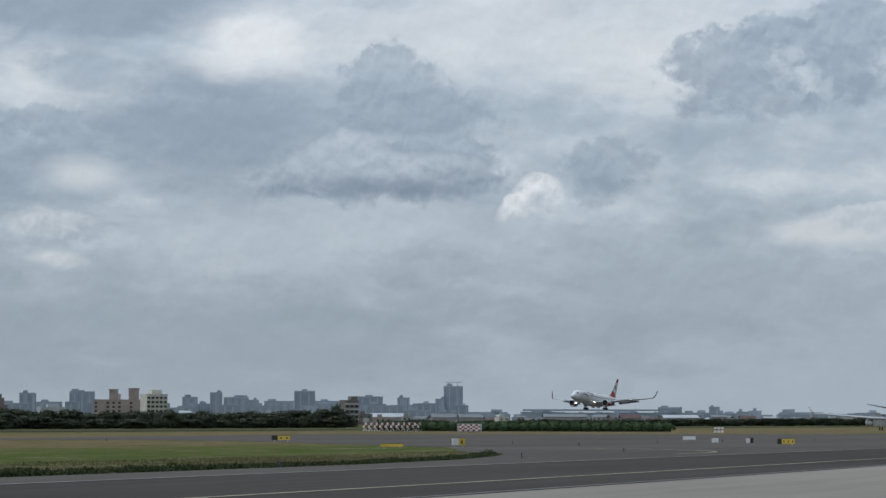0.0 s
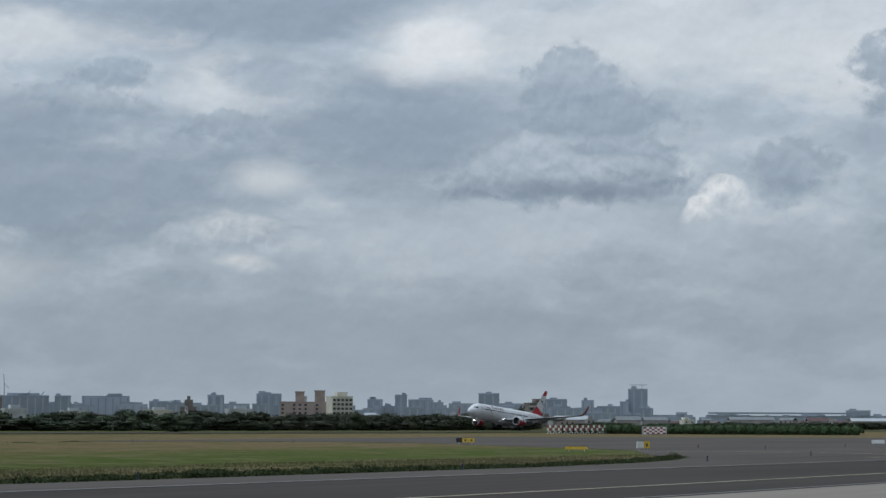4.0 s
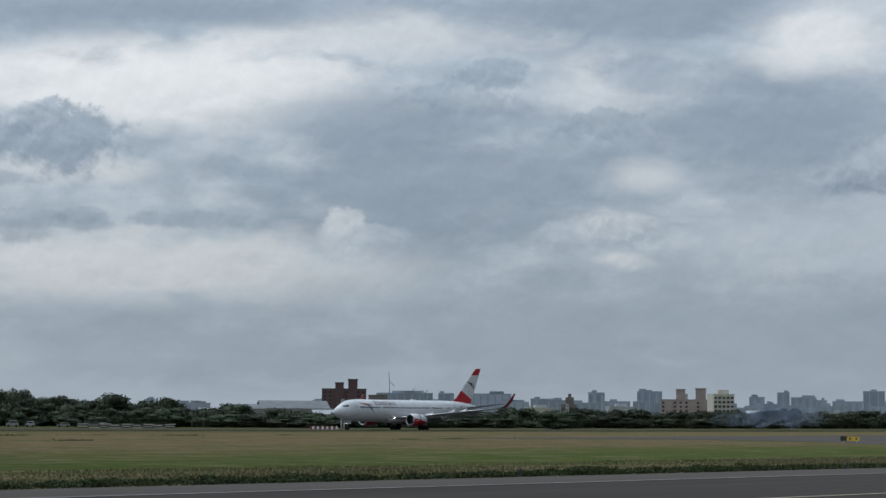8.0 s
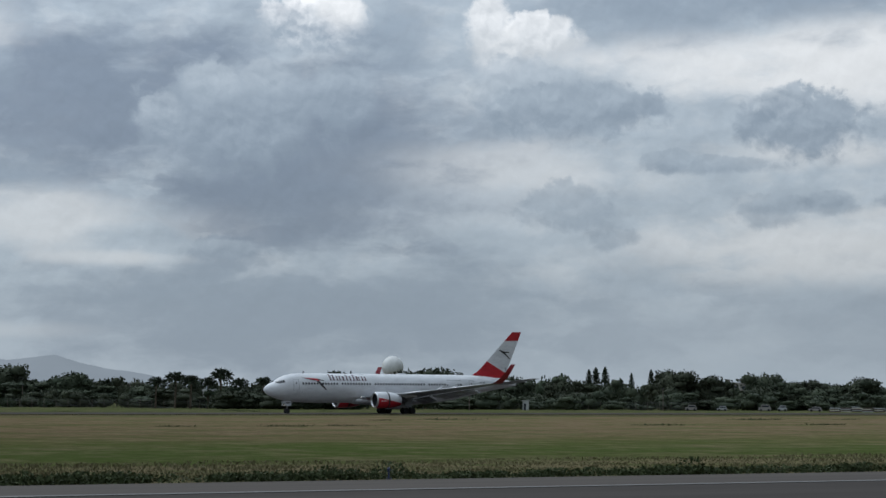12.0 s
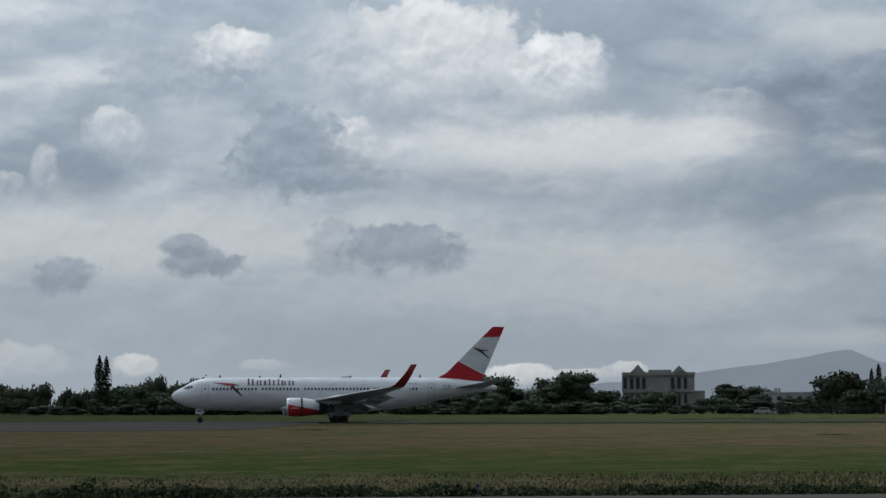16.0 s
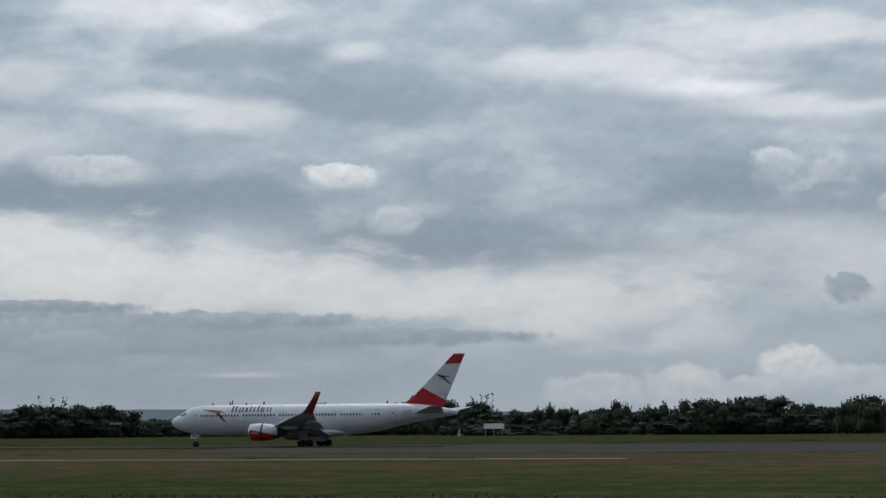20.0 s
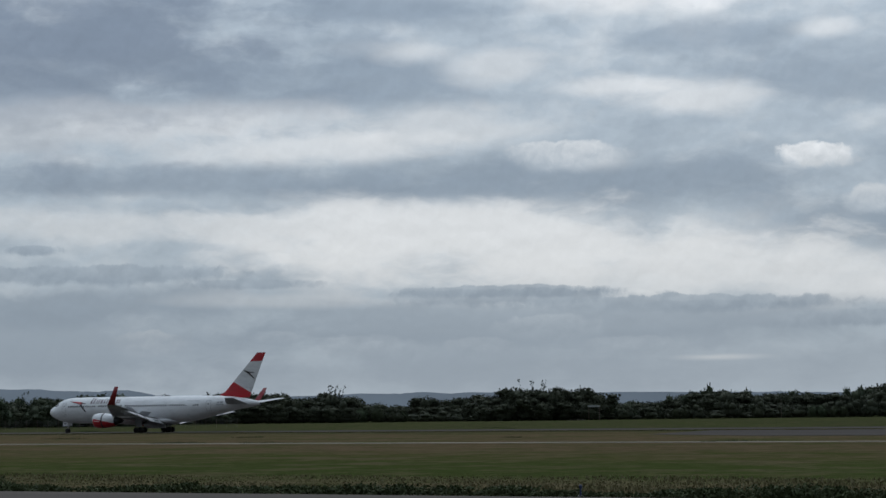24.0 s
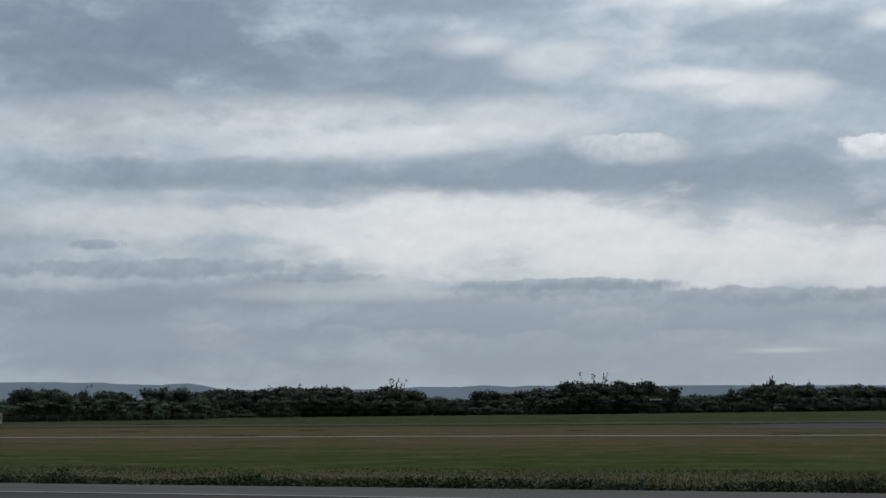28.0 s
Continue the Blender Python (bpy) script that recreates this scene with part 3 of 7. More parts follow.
def build_airliner():
    plane = tagged(new("airliner"), "white twin-engine airliner with red fin bands, red winglets and red-bellied engines", "airliner")
    xs = sorted({x for tab in (TOP, LOW, WIDE) for x, _ in tab} | {-10, 0, 8})
    n = 36
    body = part("fuselage", loft(bmesh.new(), [[hull(x, 360 * i / n) for i in range(n)] for x in xs]), M_PAINT, plane, smooth=True)
    # belly fairing
    rings = []
    for x, w, lo, hi in ((-10.5, 0.6, 2.2, 2.7), (-8.5, 2.2, 1.75, 3.2), (-5, 2.75, 1.55, 3.5), (1, 2.8, 1.5, 3.5), (4.5, 2.3, 1.7, 3.1), (7.5, 0.6, 2.1, 2.6)):
        rings.append([(x, w * math.cos(2 * math.pi * i / 20), (lo + hi) / 2 + (hi - lo) / 2 * math.sin(2 * math.pi * i / 20)) for i in range(20)])
    part("belly_fairing", loft(bmesh.new(), rings), M_PAINT, plane, smooth=True)
    part("auxiliary_exhaust", tubed((26.3, 0, 5.65), (26.65, 0, 5.68), 0.22, 0.16, 12), M_DARK, plane, "dark metal exhaust cone")
    # cabin windows, doors, cockpit glass, markings on both sides
    wx = [-20.6 + 0.575 * i for i in range(59)]
    skip = {13, 25, 45}
    for side in (-1, 1):
        first = None
        for i, x in enumerate(wx):
            if i in skip:
                continue
            if first is None:
                first = decal("cabin_window", [(-0.15, 5.32), (0.15, 5.32), (0.15, 5.70), (-0.15, 5.70)], side, M_GLASS, body)
                first.location.x = x
            else:
                w = first.copy()
                scene.collection.objects.link(w)
                w.location.x = x
        for x, z0, z1 in ((-22.5, 4.25, 6.25), (14.7, 4.30, 6.35)):
            d = tagged(new("cabin_door"), "white cabin door with grey outline")
            d.parent = plane
            for a, b, c, e in ((x, x + 0.06, z0, z1), (x + 1.05, x + 1.11, z0, z1), (x, x + 1.1, z0, z0 + 0.05), (x, x + 1.1, z1 - 0.05, z1)):
                decal("seam", [(a, c), (b, c), (b, e), (a, e)], side, M_GREYPAINT, d, out=0.012)
            decal("door_window", [(x + 0.45, z1 - 0.85), (x + 0.65, z1 - 0.85), (x + 0.65, z1 - 0.55), (x + 0.45, z1 - 0.55)], side, M_GLASS, d)
        for x, z in ((-21.9, 3.9), (9.5, 3.5)):
            decal("cargo_door_seam", [(x, z), (x + 1.3, z), (x + 1.3, z + 0.07), (x, z + 0.07)], side, M_GREYPAINT, body, out=0.012)
        for quad in ([(-25.55, 5.50), (-24.95, 5.45), (-24.78, 6.02), (-25.28, 5.98)], [(-24.88, 5.47), (-24.42, 5.55), (-24.38, 6.10), (-24.70, 6.05)], [(-24.34, 5.60), (-23.95, 5.72), (-24.05, 6.12), (-24.30, 6.12)]):
            decal("cockpit_window", quad, side, M_GLASS, body, "dark cockpit glass")
        # the arrow emblem: a red wing and a black tail
        decal("emblem", [(-20.7, 6.62), (-17.3, 5.95), (-17.0, 6.3), (-17.3, 6.42)], side, M_REDPAINT, body, "red arrow-shaped emblem")
        decal("emblem", [(-20.7, 6.66), (-20.6, 6.54), (-18.0, 5.98), (-17.8, 6.06)], side, M_LOGO, body, "black arrow-shaped emblem")
        decal("emblem", [(-17.5, 6.40), (-16.2, 6.10), (-16.25, 6.02), (-17.5, 6.15)], side, M_LOGO, body, "black arrow-shaped emblem")
        decal("emblem", [(-18.0, 6.02), (-17.3, 6.05), (-15.75, 4.28), (-16.1, 4.32)], side, M_LOGO, body, "black arrow-shaped emblem")
        # the title as plain upright bars, one or two strokes wide
        for x, w, h in ((-15.0, 0.30, 1.12), (-14.35, 0.30, 1.0), (-13.55, 0.22, 0.78), (-13.0, 0.22, 0.78), (-12.35, 0.34, 0.78), (-11.55, 0.24, 0.98), (-10.85, 0.24, 0.78), (-10.1, 0.24, 1.05), (-9.5, 0.34, 0.78), (-9.0, 0.20, 0.72), (-8.3, 0.22, 0.78), (-7.7, 0.22, 0.74)):
            for z0, z1, grow in ((0, 0.1, 0.12), (0.1, h - 0.1, 0.0), (h - 0.1, h, 0.08)):
                decal("title_bar", [(x - grow, 6.12 + z0), (x + w + grow, 6.12 + z0), (x + w + grow, 6.12 + z1), (x - grow, 6.12 + z1)], side, M_TITLE, body, "dark red lettering bar")
        for a, b, c, e in ((17.2, 17.7, 5.85, 6.1), (17.9, 18.5, 5.8, 6.15), (17.0, 18.7, 5.45, 5.62), (9.8, 12.9, 6.3, 6.4)):
            decal("marking_bar", [(a, c), (b, c), (b, e), (a, e)], side, M_GREYPAINT, body, "small grey marking bar")
    # aerials on the back and belly
    for x, h in ((-19.5, 0.35), (-13.0, 0.3), (-9.6, 0.55), (2.0, 0.3), (13.5, 0.45)):
        part("aerial", boxed(x - 0.18, x + 0.18, -0.03, 0.03, 7.35, 7.42 + h, taper=0.5), M_DARK, body)
    part("aerial_fairing", boxed(0.2, 2.2, -0.35, 0.35, 7.3, 7.62, taper=0.35), M_PAINT, body)

    # wings
    stations = ((1.6, -9.0, 2.6, 2.85, 1.15), (2.6, -8.3, 2.7, 2.95, 1.05), (8.0, -4.5, 3.15, 3.55, 0.72), (15.0, 0.35, 6.0, 4.45, 0.42), (23.4, 6.2, 8.6, 5.55, 0.2))
    for side in (-1, 1):
        rings = [section(x0, x1, side * y, z, th / 2.6) for y, x0, x1, z, th in stations]
        wing = part("wing", loft(bmesh.new(), rings), M_GREYPAINT, plane, "grey swept wing with silver leading edge", smooth=True)
        wl = [section(6.3, 8.65, side * 23.4, 5.55, 0.075), section(6.75, 8.75, side * 23.85, 5.66, 0.07), section(7.3, 9.0, side * 24.3, 5.98, 0.06),
              section(7.9, 9.4, side * 24.7, 6.6, 0.05), section(8.8, 10.0, side * 25.05, 7.7, 0.04), section(9.75, 10.67, side * 25.4, 9.12, 0.03)]
        # a winglet's sections lean outwards as it rises
        for k, r in enumerate(wl):
            lean = radians((0, 20, 45, 62, 70, 72)[k])
            zc, yc = (5.55, 5.66, 5.98, 6.6, 7.7, 9.12)[k], side * (23.4, 23.85, 24.3, 24.7, 25.05, 25.4)[k]
            wl[k] = [(x, yc - side * (z - zc) * math.sin(lean), zc + (z - zc) * math.cos(lean)) for x, y, z in r]
        part("winglet", loft(bmesh.new(), wl), M_SHADERED, plane, "red blended winglet", smooth=True)
        le = bmesh.new()
        for (y, x0, x1, z, th), (y2, x02, x12, z2, th2) in zip(stations[1:], stations[2:]):
            tube(le, (x0 + 0.06, side * y, z + 0.02), (x02 + 0.05, side * y2, z2 + 0.02), 0.17 * th / 1.05 + 0.07, 0.17 * th2 / 1.05 + 0.05, 10)
        part("slat", le, M_ALU, wing, "silver leading-edge slat", smooth=True)
        # lowered flaps and their fairings
        for ya, yb, xa, xb, za, zb, ca, cb in ((2.8, 7.6, 2.5, 2.95, 2.75, 3.3, 2.3, 2.0), (9.4, 17.5, 3.7, 6.5, 3.55, 4.55, 1.75, 1.2)):
            rings = []
            for y, x, z, c in ((ya, xa, za, ca), (yb, xb, zb, cb)):
                d = radians(27)
                rings.append([(x + u * c * math.cos(d) + v * math.sin(d), side * y, z - u * c * math.sin(d) + v * math.cos(d)) for u, v in ((0, 0.1), (0.3, 0.14), (1, 0.02), (1, -0.02), (0.3, -0.08), (0, -0.1))])
            part("flap", loft(bmesh.new(), rings), M_GREYPAINT, wing, "lowered grey flap")
        for y, x, z, l in ((5.2, 0.6, 2.85, 4.6), (10.6, 1.7, 3.5, 4.0), (14.6, 3.7, 4.05, 3.4), (17.8, 5.2, 4.45, 2.8)):
            rings = [[(x + l * u, side * y + r * math.cos(a * 0.785), z - 0.15 - 0.55 * max(0.0, u - 0.35) + 1.4 * r * math.sin(a * 0.785)) for a in range(8)] for u, r in ((0, 0.03), (0.25, 0.2), (0.6, 0.22), (1, 0.04))]
            part("flap_fairing", loft(bmesh.new(), rings), M_GREYPAINT, wing, smooth=True)
        part("lamp_housing", loft(bmesh.new(), [[(x, side * 2.9 + q * math.cos(0.5236 * i), 3.05 + q * math.sin(0.5236 * i)) for i in range(12)] for x, q in ((-8.2, 0.2), (-8.9, 0.2), (-8.9, 0.17), (-8.25, 0.17))]), M_GREYPAINT, wing)
        part("landing_light", tubed((-8.3, side * 2.9, 3.05), (-8.6, side * 2.9, 3.05), 0.16, 0.16, 12), M_LAMP, wing, "lit landing light")
        # stabiliser
        st = [section(18.4, 24.0, side * 0.5, 5.55, 0.22), section(18.9, 24.2, side * 1.2, 5.62, 0.2), section(24.3, 26.3, side * 9.31, 6.75, 0.07)]
        part("stabiliser", loft(bmesh.new(), st), M_GREYPAINT, plane, "grey horizontal stabiliser", smooth=True)
        # engine
        ey, ez = side * 7.9, 2.55
        prof = ((-9.55, 1.18), (-9.7, 1.30), (-9.6, 1.40), (-9.0, 1.50), (-8.0, 1.53), (-6.8, 1.48), (-5.6, 1.30), (-4.6, 1.08), (-4.45, 1.0))
        eng = part("engine", loft(bmesh.new(), [[(x + 7.0, r * math.cos(2 * math.pi * i / 28), r * math.sin(2 * math.pi * i / 28)) for i in range(28)] for x, r in prof], caps=False), M_NACELLE, plane, "white engine nacelle with red belly", smooth=True)
        eng.location = (-6.15, ey, ez)
        inner = [[(x + 7.0, r * math.cos(2 * math.pi * i / 28), r * math.sin(2 * math.pi * i / 28)) for i in range(28)] for x, r in ((-9.55, 1.18), (-9.0, 1.08), (-8.4, 1.1))]
        part("inlet", loft(bmesh.new(), inner, caps=False), M_DARK, eng, "dark engine inlet", smooth=True)
        lip = [[(x + 7.0, r * math.cos(2 * math.pi * i / 28), r * math.sin(2 * math.pi * i / 28)) for i in range(28)] for x, r in ((-9.5, 1.165), (-9.66, 1.21), (-9.74, 1.30), (-9.66, 1.40), (-9.45, 1.445))]
        part("inlet_lip", loft(bmesh.new(), lip, caps=False), M_ALU, eng, "silver inlet lip", smooth=True)
        fan = bmesh.new()
        for k in range(18):
            a = 2 * math.pi * k / 18
            pts = [(-1.45, 0.28 * math.cos(a), 0.28 * math.sin(a)), (-1.45, 1.08 * math.cos(a), 1.08 * math.sin(a)), (-1.32, 1.08 * math.cos(a + 0.3), 1.08 * math.sin(a + 0.3)), (-1.32, 0.28 * math.cos(a + 0.3), 0.28 * math.sin(a + 0.3))]
            fan.faces.new([fan.verts.new(p) for p in pts])
        part("fan", fan, M_DARK, eng, "dark fan blades")
        part("spinner", tubed((-1.35, 0, 0), (-1.85, 0, 0), 0.3, 0.03, 16), M_GREYPAINT, eng, smooth=True)
        core = [[(x, r * math.cos(2 * math.pi * i / 20), r * math.sin(2 * math.pi * i / 20)) for i in range(20)] for x, r in ((2.2, 0.95), (2.9, 0.72), (3.8, 0.5), (3.8, 0.3), (4.4, 0.06))]
        part("exhaust", loft(bmesh.new(), core), M_DARK, eng, "dark exhaust nozzle", smooth=True)
        part("reverser_band", loft(bmesh.new(), [[(x, r * math.cos(2 * math.pi * i / 28), r * math.sin(2 * math.pi * i / 28)) for i in range(28)] for x, r in ((-0.42, 1.54), (-0.12, 1.528))], caps=False), M_DARK, eng, "dark band round the nacelle", smooth=True)
        part("title_bar", boxed(-2.1, -0.8, -side * 0 + (1.50 if side > 0 else -1.53), (1.53 if side > 0 else -1.50), -0.22, -0.12), M_PAINT, eng, "pale lettering bar")
        py = [[(x, side * 7.9 + d, z) for d in (-0.16, 0.16) for z in ((lo, hi) if d < 0 else (hi, lo))] for x, lo, hi in ((-7.4, 3.75, 3.95), (-4.9, 3.45, 4.05), (-2.2, 3.0, 3.7), (0.0, 3.1, 3.45))]
        part("pylon", loft(bmesh.new(), py), M_PAINT, plane)
        # main gear: strut, beam and four wheels
        gy = side * 4.65
        gear = tagged(new("main_gear"), "lowered four-wheel landing gear")
        gear.parent = plane
        gear.location = (0, gy, 0)
        part("strut", tubed((0, 0, 0.7), (-0.25, -side * 0.2, 3.2), 0.17, 0.2, 12), M_ALU, gear, smooth=True)
        part("bogie_beam", tubed((-0.75, 0, 0.58), (0.75, 0, 0.58), 0.14, 0.14, 10), M_DARK, gear)
        part("drag_brace", tubed((-0.1, 0, 1.3), (-1.6, -side * 0.3, 3.0), 0.09), M_DARK, gear)
        part("side_brace", tubed((-0.1, 0, 1.5), (0.1, -side * 2.0, 2.4), 0.09), M_DARK, gear)
        part("gear_door", boxed(-0.9, 0.6, side * 0.42, side * 0.50, 1.2, 3.0), M_GREYPAINT, gear)
        for ax in (-0.71, 0.71):
            part("axle", tubed((ax, -0.6, 0.58), (ax, 0.6, 0.58), 0.08), M_DARK, gear)
            for wy in (-0.57, 0.57):
                wheel(gear, ax, wy, 0.585, 0.42)
        part("open_gear_door", boxed(-1.7, 1.9, side * 1.2, side * 1.28, 0.85, 2.2), M_PAINT, plane)
    # fin and rudder
    fin = []
    for z, x0, x1, th in ((6.9, 15.6, 23.9, 0.36), (7.4, 16.6, 24.1, 0.34), (8.2, 18.0, 24.45, 0.3), (15.3, 25.15, 27.5, 0.1), (15.85, 25.75, 27.75, 0.06)):
        pts = [(x, y, 0) for x, _, y in section(x0, x1, 0, 0, th, flat=0.62)]
        fin.append([(x, y, z) for x, y, _ in pts])
    fo = part("fin", loft(bmesh.new(), fin), M_FIN, plane, "white fin with red tip and red base", smooth=False)
    for side in (-1, 1):
        for k, quad in enumerate(([(22.35, 12.42), (23.4, 11.75), (24.0, 11.85), (23.6, 12.1)], [(23.1, 12.1), (25.0, 11.95), (24.9, 11.82), (23.5, 11.8)], [(23.3, 11.95), (23.9, 11.85), (25.2, 10.62), (24.95, 10.62)])):
            bm = bmesh.new()
            off = lambda x: side * (0.02 + 0.26 * max(0.15, min(1.0, (27.2 - x) / 6)))
            loft(bm, [[(x, off(x) + side * d, z) for x, z in quad] for d in (0, -0.03)])
            part("emblem", bm, M_LOGO, fo, "black arrow-shaped emblem")
    part("rudder_seam", boxed(24.05, 24.1, -0.17, 0.17, 8.3, 9.0), M_GREYPAINT, fo)
    # nose gear
    gear = tagged(new("nose_gear"), "lowered two-wheel nose gear")
    gear.parent = plane
    gear.location = (-22.76, 0, 0)
    part("strut", tubed((0, 0, 0.5), (0.15, 0, 2.4), 0.11, 0.13, 12), M_ALU, gear, smooth=True)
    part("drag_brace", tubed((0.05, 0, 1.2), (1.5, 0, 2.4), 0.06), M_ALU, gear)
    part("axle", tubed((0, -0.4, 0.47), (0, 0.4, 0.47), 0.06), M_DARK, gear)
    for wy in (-0.3, 0.3):
        wheel(gear, 0, wy, 0.47, 0.28)
    for side in (-1, 1):
        door = part("gear_door", boxed(-0.75, 0.55, side * 0.62, side * 0.68, 1.45, 2.3), M_PAINT, gear, "white nose-gear door")
        part("marking_bar", boxed(-0.5, 0.3, side * 0.68, side * 0.70, 1.85, 2.05), M_DARK, gear, "dark marking bar")
        part("lamp_housing", loft(bmesh.new(), [[(x, side * 0.2 + q * math.cos(0.5236 * i), 1.55 + q * math.sin(0.5236 * i)) for i in range(12)] for x, q in ((-0.1, 0.19), (-0.62, 0.19), (-0.62, 0.16), (-0.15, 0.16))]), M_DARK, gear)
        part("landing_light", tubed((-0.3, side * 0.2, 1.55), (-0.35, side * 0.2, 1.55), 0.15, 0.15, 12), M_LAMP, gear, "lit taxi light")
    # spoilers on the wings, raised on touchdown
    spoilers = []
    for side in (-1, 1):
        for ya, yb, x, z, c in ((3.6, 6.6, 0.9, 3.38, 1.3), (9.2, 12.2, 2.3, 3.95, 1.1), (12.4, 15.0, 3.7, 4.35, 1.0)):
            bm = bmesh.new()
            slope = 0.0 if ya < 8 else 0.42
            loft(bm, [[(slope * (y - (ya + yb) / 2) + u * c, side * (y - (ya + yb) / 2), 0.105 * (y - (ya + yb) / 2) + v) for u, v in ((0, 0), (0, 0.05), (1, 0.03), (1, 0))] for y in (ya, yb)])
            sp = part("spoiler", bm, M_GREYPAINT, plane, "grey spoiler panel")
            spoilers.append((sp, (x, side * (ya + yb) / 2, z)))
    return plane, spoilers


def wheel(parent, x, y, r, width):
    """A tyre on its rim."""
    prof = ((0.62, -0.5), (0.85, -0.5), (0.97, -0.36), (1.0, -0.12), (1.0, 0.12), (0.97, 0.36), (0.85, 0.5), (0.62, 0.5))
    n = 20
    tyre = part("wheel", loft(bmesh.new(), [[(p * r * math.cos(2 * math.pi * i / n), q * width, p * r * math.sin(2 * math.pi * i / n)) for i in range(n)] for p, q in prof]), M_TYRE, parent, smooth=True)
    tyre.location = (x, y, r)
    part("rim", tubed((x, y - 0.46 * width, r), (x, y + 0.46 * width, r), 0.6 * r, n=16), M_ALU, parent, "grey metal rim")


plane, spoilers = build_airliner()

# ---- ground and pavements ----


def grass_material():
    m, nt, b = nodes_of("airfield grass")
    tc = nt.nodes.new("ShaderNodeTexCoord").outputs["Object"]
    sep = nt.nodes.new("ShaderNodeSeparateXYZ")
    nt.links.new(tc, sep.inputs[0])
    wave = noise_out(nt, tc, 0.03, 6, 0.62, (0.45, 1, 1))
    ragged = noise_out(nt, tc, 0.35, 6, 0.7, (0.5, 1, 1))
    # mown and unmown strips lie along the runway, their edges ragged
    far = math_node(nt, "LOGARITHM", math_node(nt, "MAXIMUM", sep.outputs["Y"], 30.0), 2.718282)
    strip = math_node(nt, "ADD", far, math_node(nt, "MULTIPLY_ADD", wave, 0.5, -0.25))
    strip = math_node(nt, "ADD", strip, math_node(nt, "MULTIPLY_ADD", ragged, 0.3, -0.15))
    mr = nt.nodes.new("ShaderNodeMapRange")
    for i, x in ((1, 4.17), (2, 6.21), (3, 0.0), (4, 1.0)):
        mr.inputs[i].default_value = x
    nt.links.new(strip, mr.inputs[0])
    straw, green, olive, dry, verge = (0.170, 0.140, 0.080), (0.080, 0.098, 0.034), (0.112, 0.104, 0.046), (0.158, 0.114, 0.070), (0.062, 0.068, 0.032)
    col = ramp(nt, mr.outputs[0], ((0.05, straw), (0.13, straw), (0.19, green), (0.27, green), (0.35, olive), (0.45, dry), (0.74, dry), (0.80, verge)))
    patch = noise_out(nt, tc, 0.06, 8, 0.66, (0.7, 1, 1))
    col = mix(nt, ramp(nt, patch, ((0.50, (0, 0, 0)), (0.60, (0.65, 0.65, 0.65)))), col, (0.078, 0.096, 0.032))
    bare = noise_out(nt, tc, 0.11, 7, 0.68, (0.7, 1, 1))
    col = mix(nt, ramp(nt, bare, ((0.53, (0, 0, 0)), (0.64, (0.6, 0.6, 0.6)))), col, (0.170, 0.134, 0.084))
    blot = noise_out(nt, tc, 0.28, 7, 0.7, (0.9, 0.6, 1))
    col = mix(nt, ramp(nt, blot, ((0.49, (0, 0, 0)), (0.60, (0.5, 0.5, 0.5)))), col, (0.064, 0.092, 0.026))
    col = mix(nt, ramp(nt, blot, ((0.38, (0.5, 0.5, 0.5)), (0.48, (0, 0, 0)))), col, (0.185, 0.152, 0.088))
    fine = noise_out(nt, tc, 1.1, 9, 0.72, (0.9, 0.7, 1))
    hsv = nt.nodes.new("ShaderNodeHueSaturation")
    nt.links.new(col, hsv.inputs["Color"])
    # light painted in: the sward is paler towards the east, darker in the west
    light_east = nt.nodes.new("ShaderNodeMapRange")
    light_east.interpolation_type = "SMOOTHSTEP"
    for i, x in ((1, -70.0), (2, 150.0), (3, 0.70), (4, 1.22)):
        light_east.inputs[i].default_value = x
    nt.links.new(sep.outputs["X"], light_east.inputs[0])
    nt.links.new(math_node(nt, "MULTIPLY", math_node(nt, "MULTIPLY_ADD", fine, 1.7, 0.16), light_east.outputs[0]), hsv.inputs["Value"])
    nt.links.new(hsv.outputs[0], b.inputs["Base Color"])
    b.inputs["Roughness"].default_value = 1.0
    b.inputs["Specular IOR Level"].default_value = 0.0
    bump(nt, b, fine, 0.9, 0.5)
    return m


def pavement_material(name, c0, c1, joints):
    m, nt, b = nodes_of(name)
    tc = nt.nodes.new("ShaderNodeTexCoord").outputs["Object"]
    stains = noise_out(nt, tc, 0.05, 7, 0.65, (0.25, 1, 1))
    fine = noise_out(nt, tc, 6.0, 5, 0.7)
    streak = noise_out(nt, tc, 0.35, 6, 0.6, (0.06, 1, 1))
    fac = math_node(nt, "ADD", math_node(nt, "MULTIPLY", stains, 0.5), math_node(nt, "ADD", math_node(nt, "MULTIPLY", streak, 0.35), math_node(nt, "MULTIPLY", fine, 0.15)))
    col = ramp(nt, fac, ((0.38, c0), (0.62, c1)))
    nt.links.new(col, b.inputs["Base Color"])
    nt.links.new(math_node(nt, "MULTIPLY_ADD", stains, 0.15, 0.85), b.inputs["Roughness"])
    b.inputs["Specular IOR Level"].default_value = 0.0
    bump(nt, b, fine, 0.25, 0.01)
    return m


M_GRASS = grass_material()
M_ASPHALT = pavement_material("worn asphalt", (0.064, 0.058, 0.054), (0.094, 0.085, 0.079), True)
M_SHOULDER = pavement_material("pale asphalt shoulder", (0.096, 0.086, 0.079), (0.135, 0.121, 0.110), True)
M_CONCRETE = pavement_material("apron concrete", (0.24, 0.216, 0.187), (0.32, 0.29, 0.255), True)
M_YELLOW = surface("worn yellow line paint", (0.20, 0.17, 0.11), (0.28, 0.24, 0.16), 0.4, 0.7)
M_LINE = surface("worn white line paint", (0.11, 0.102, 0.095), (0.16, 0.15, 0.14), 0.3, 0.7)


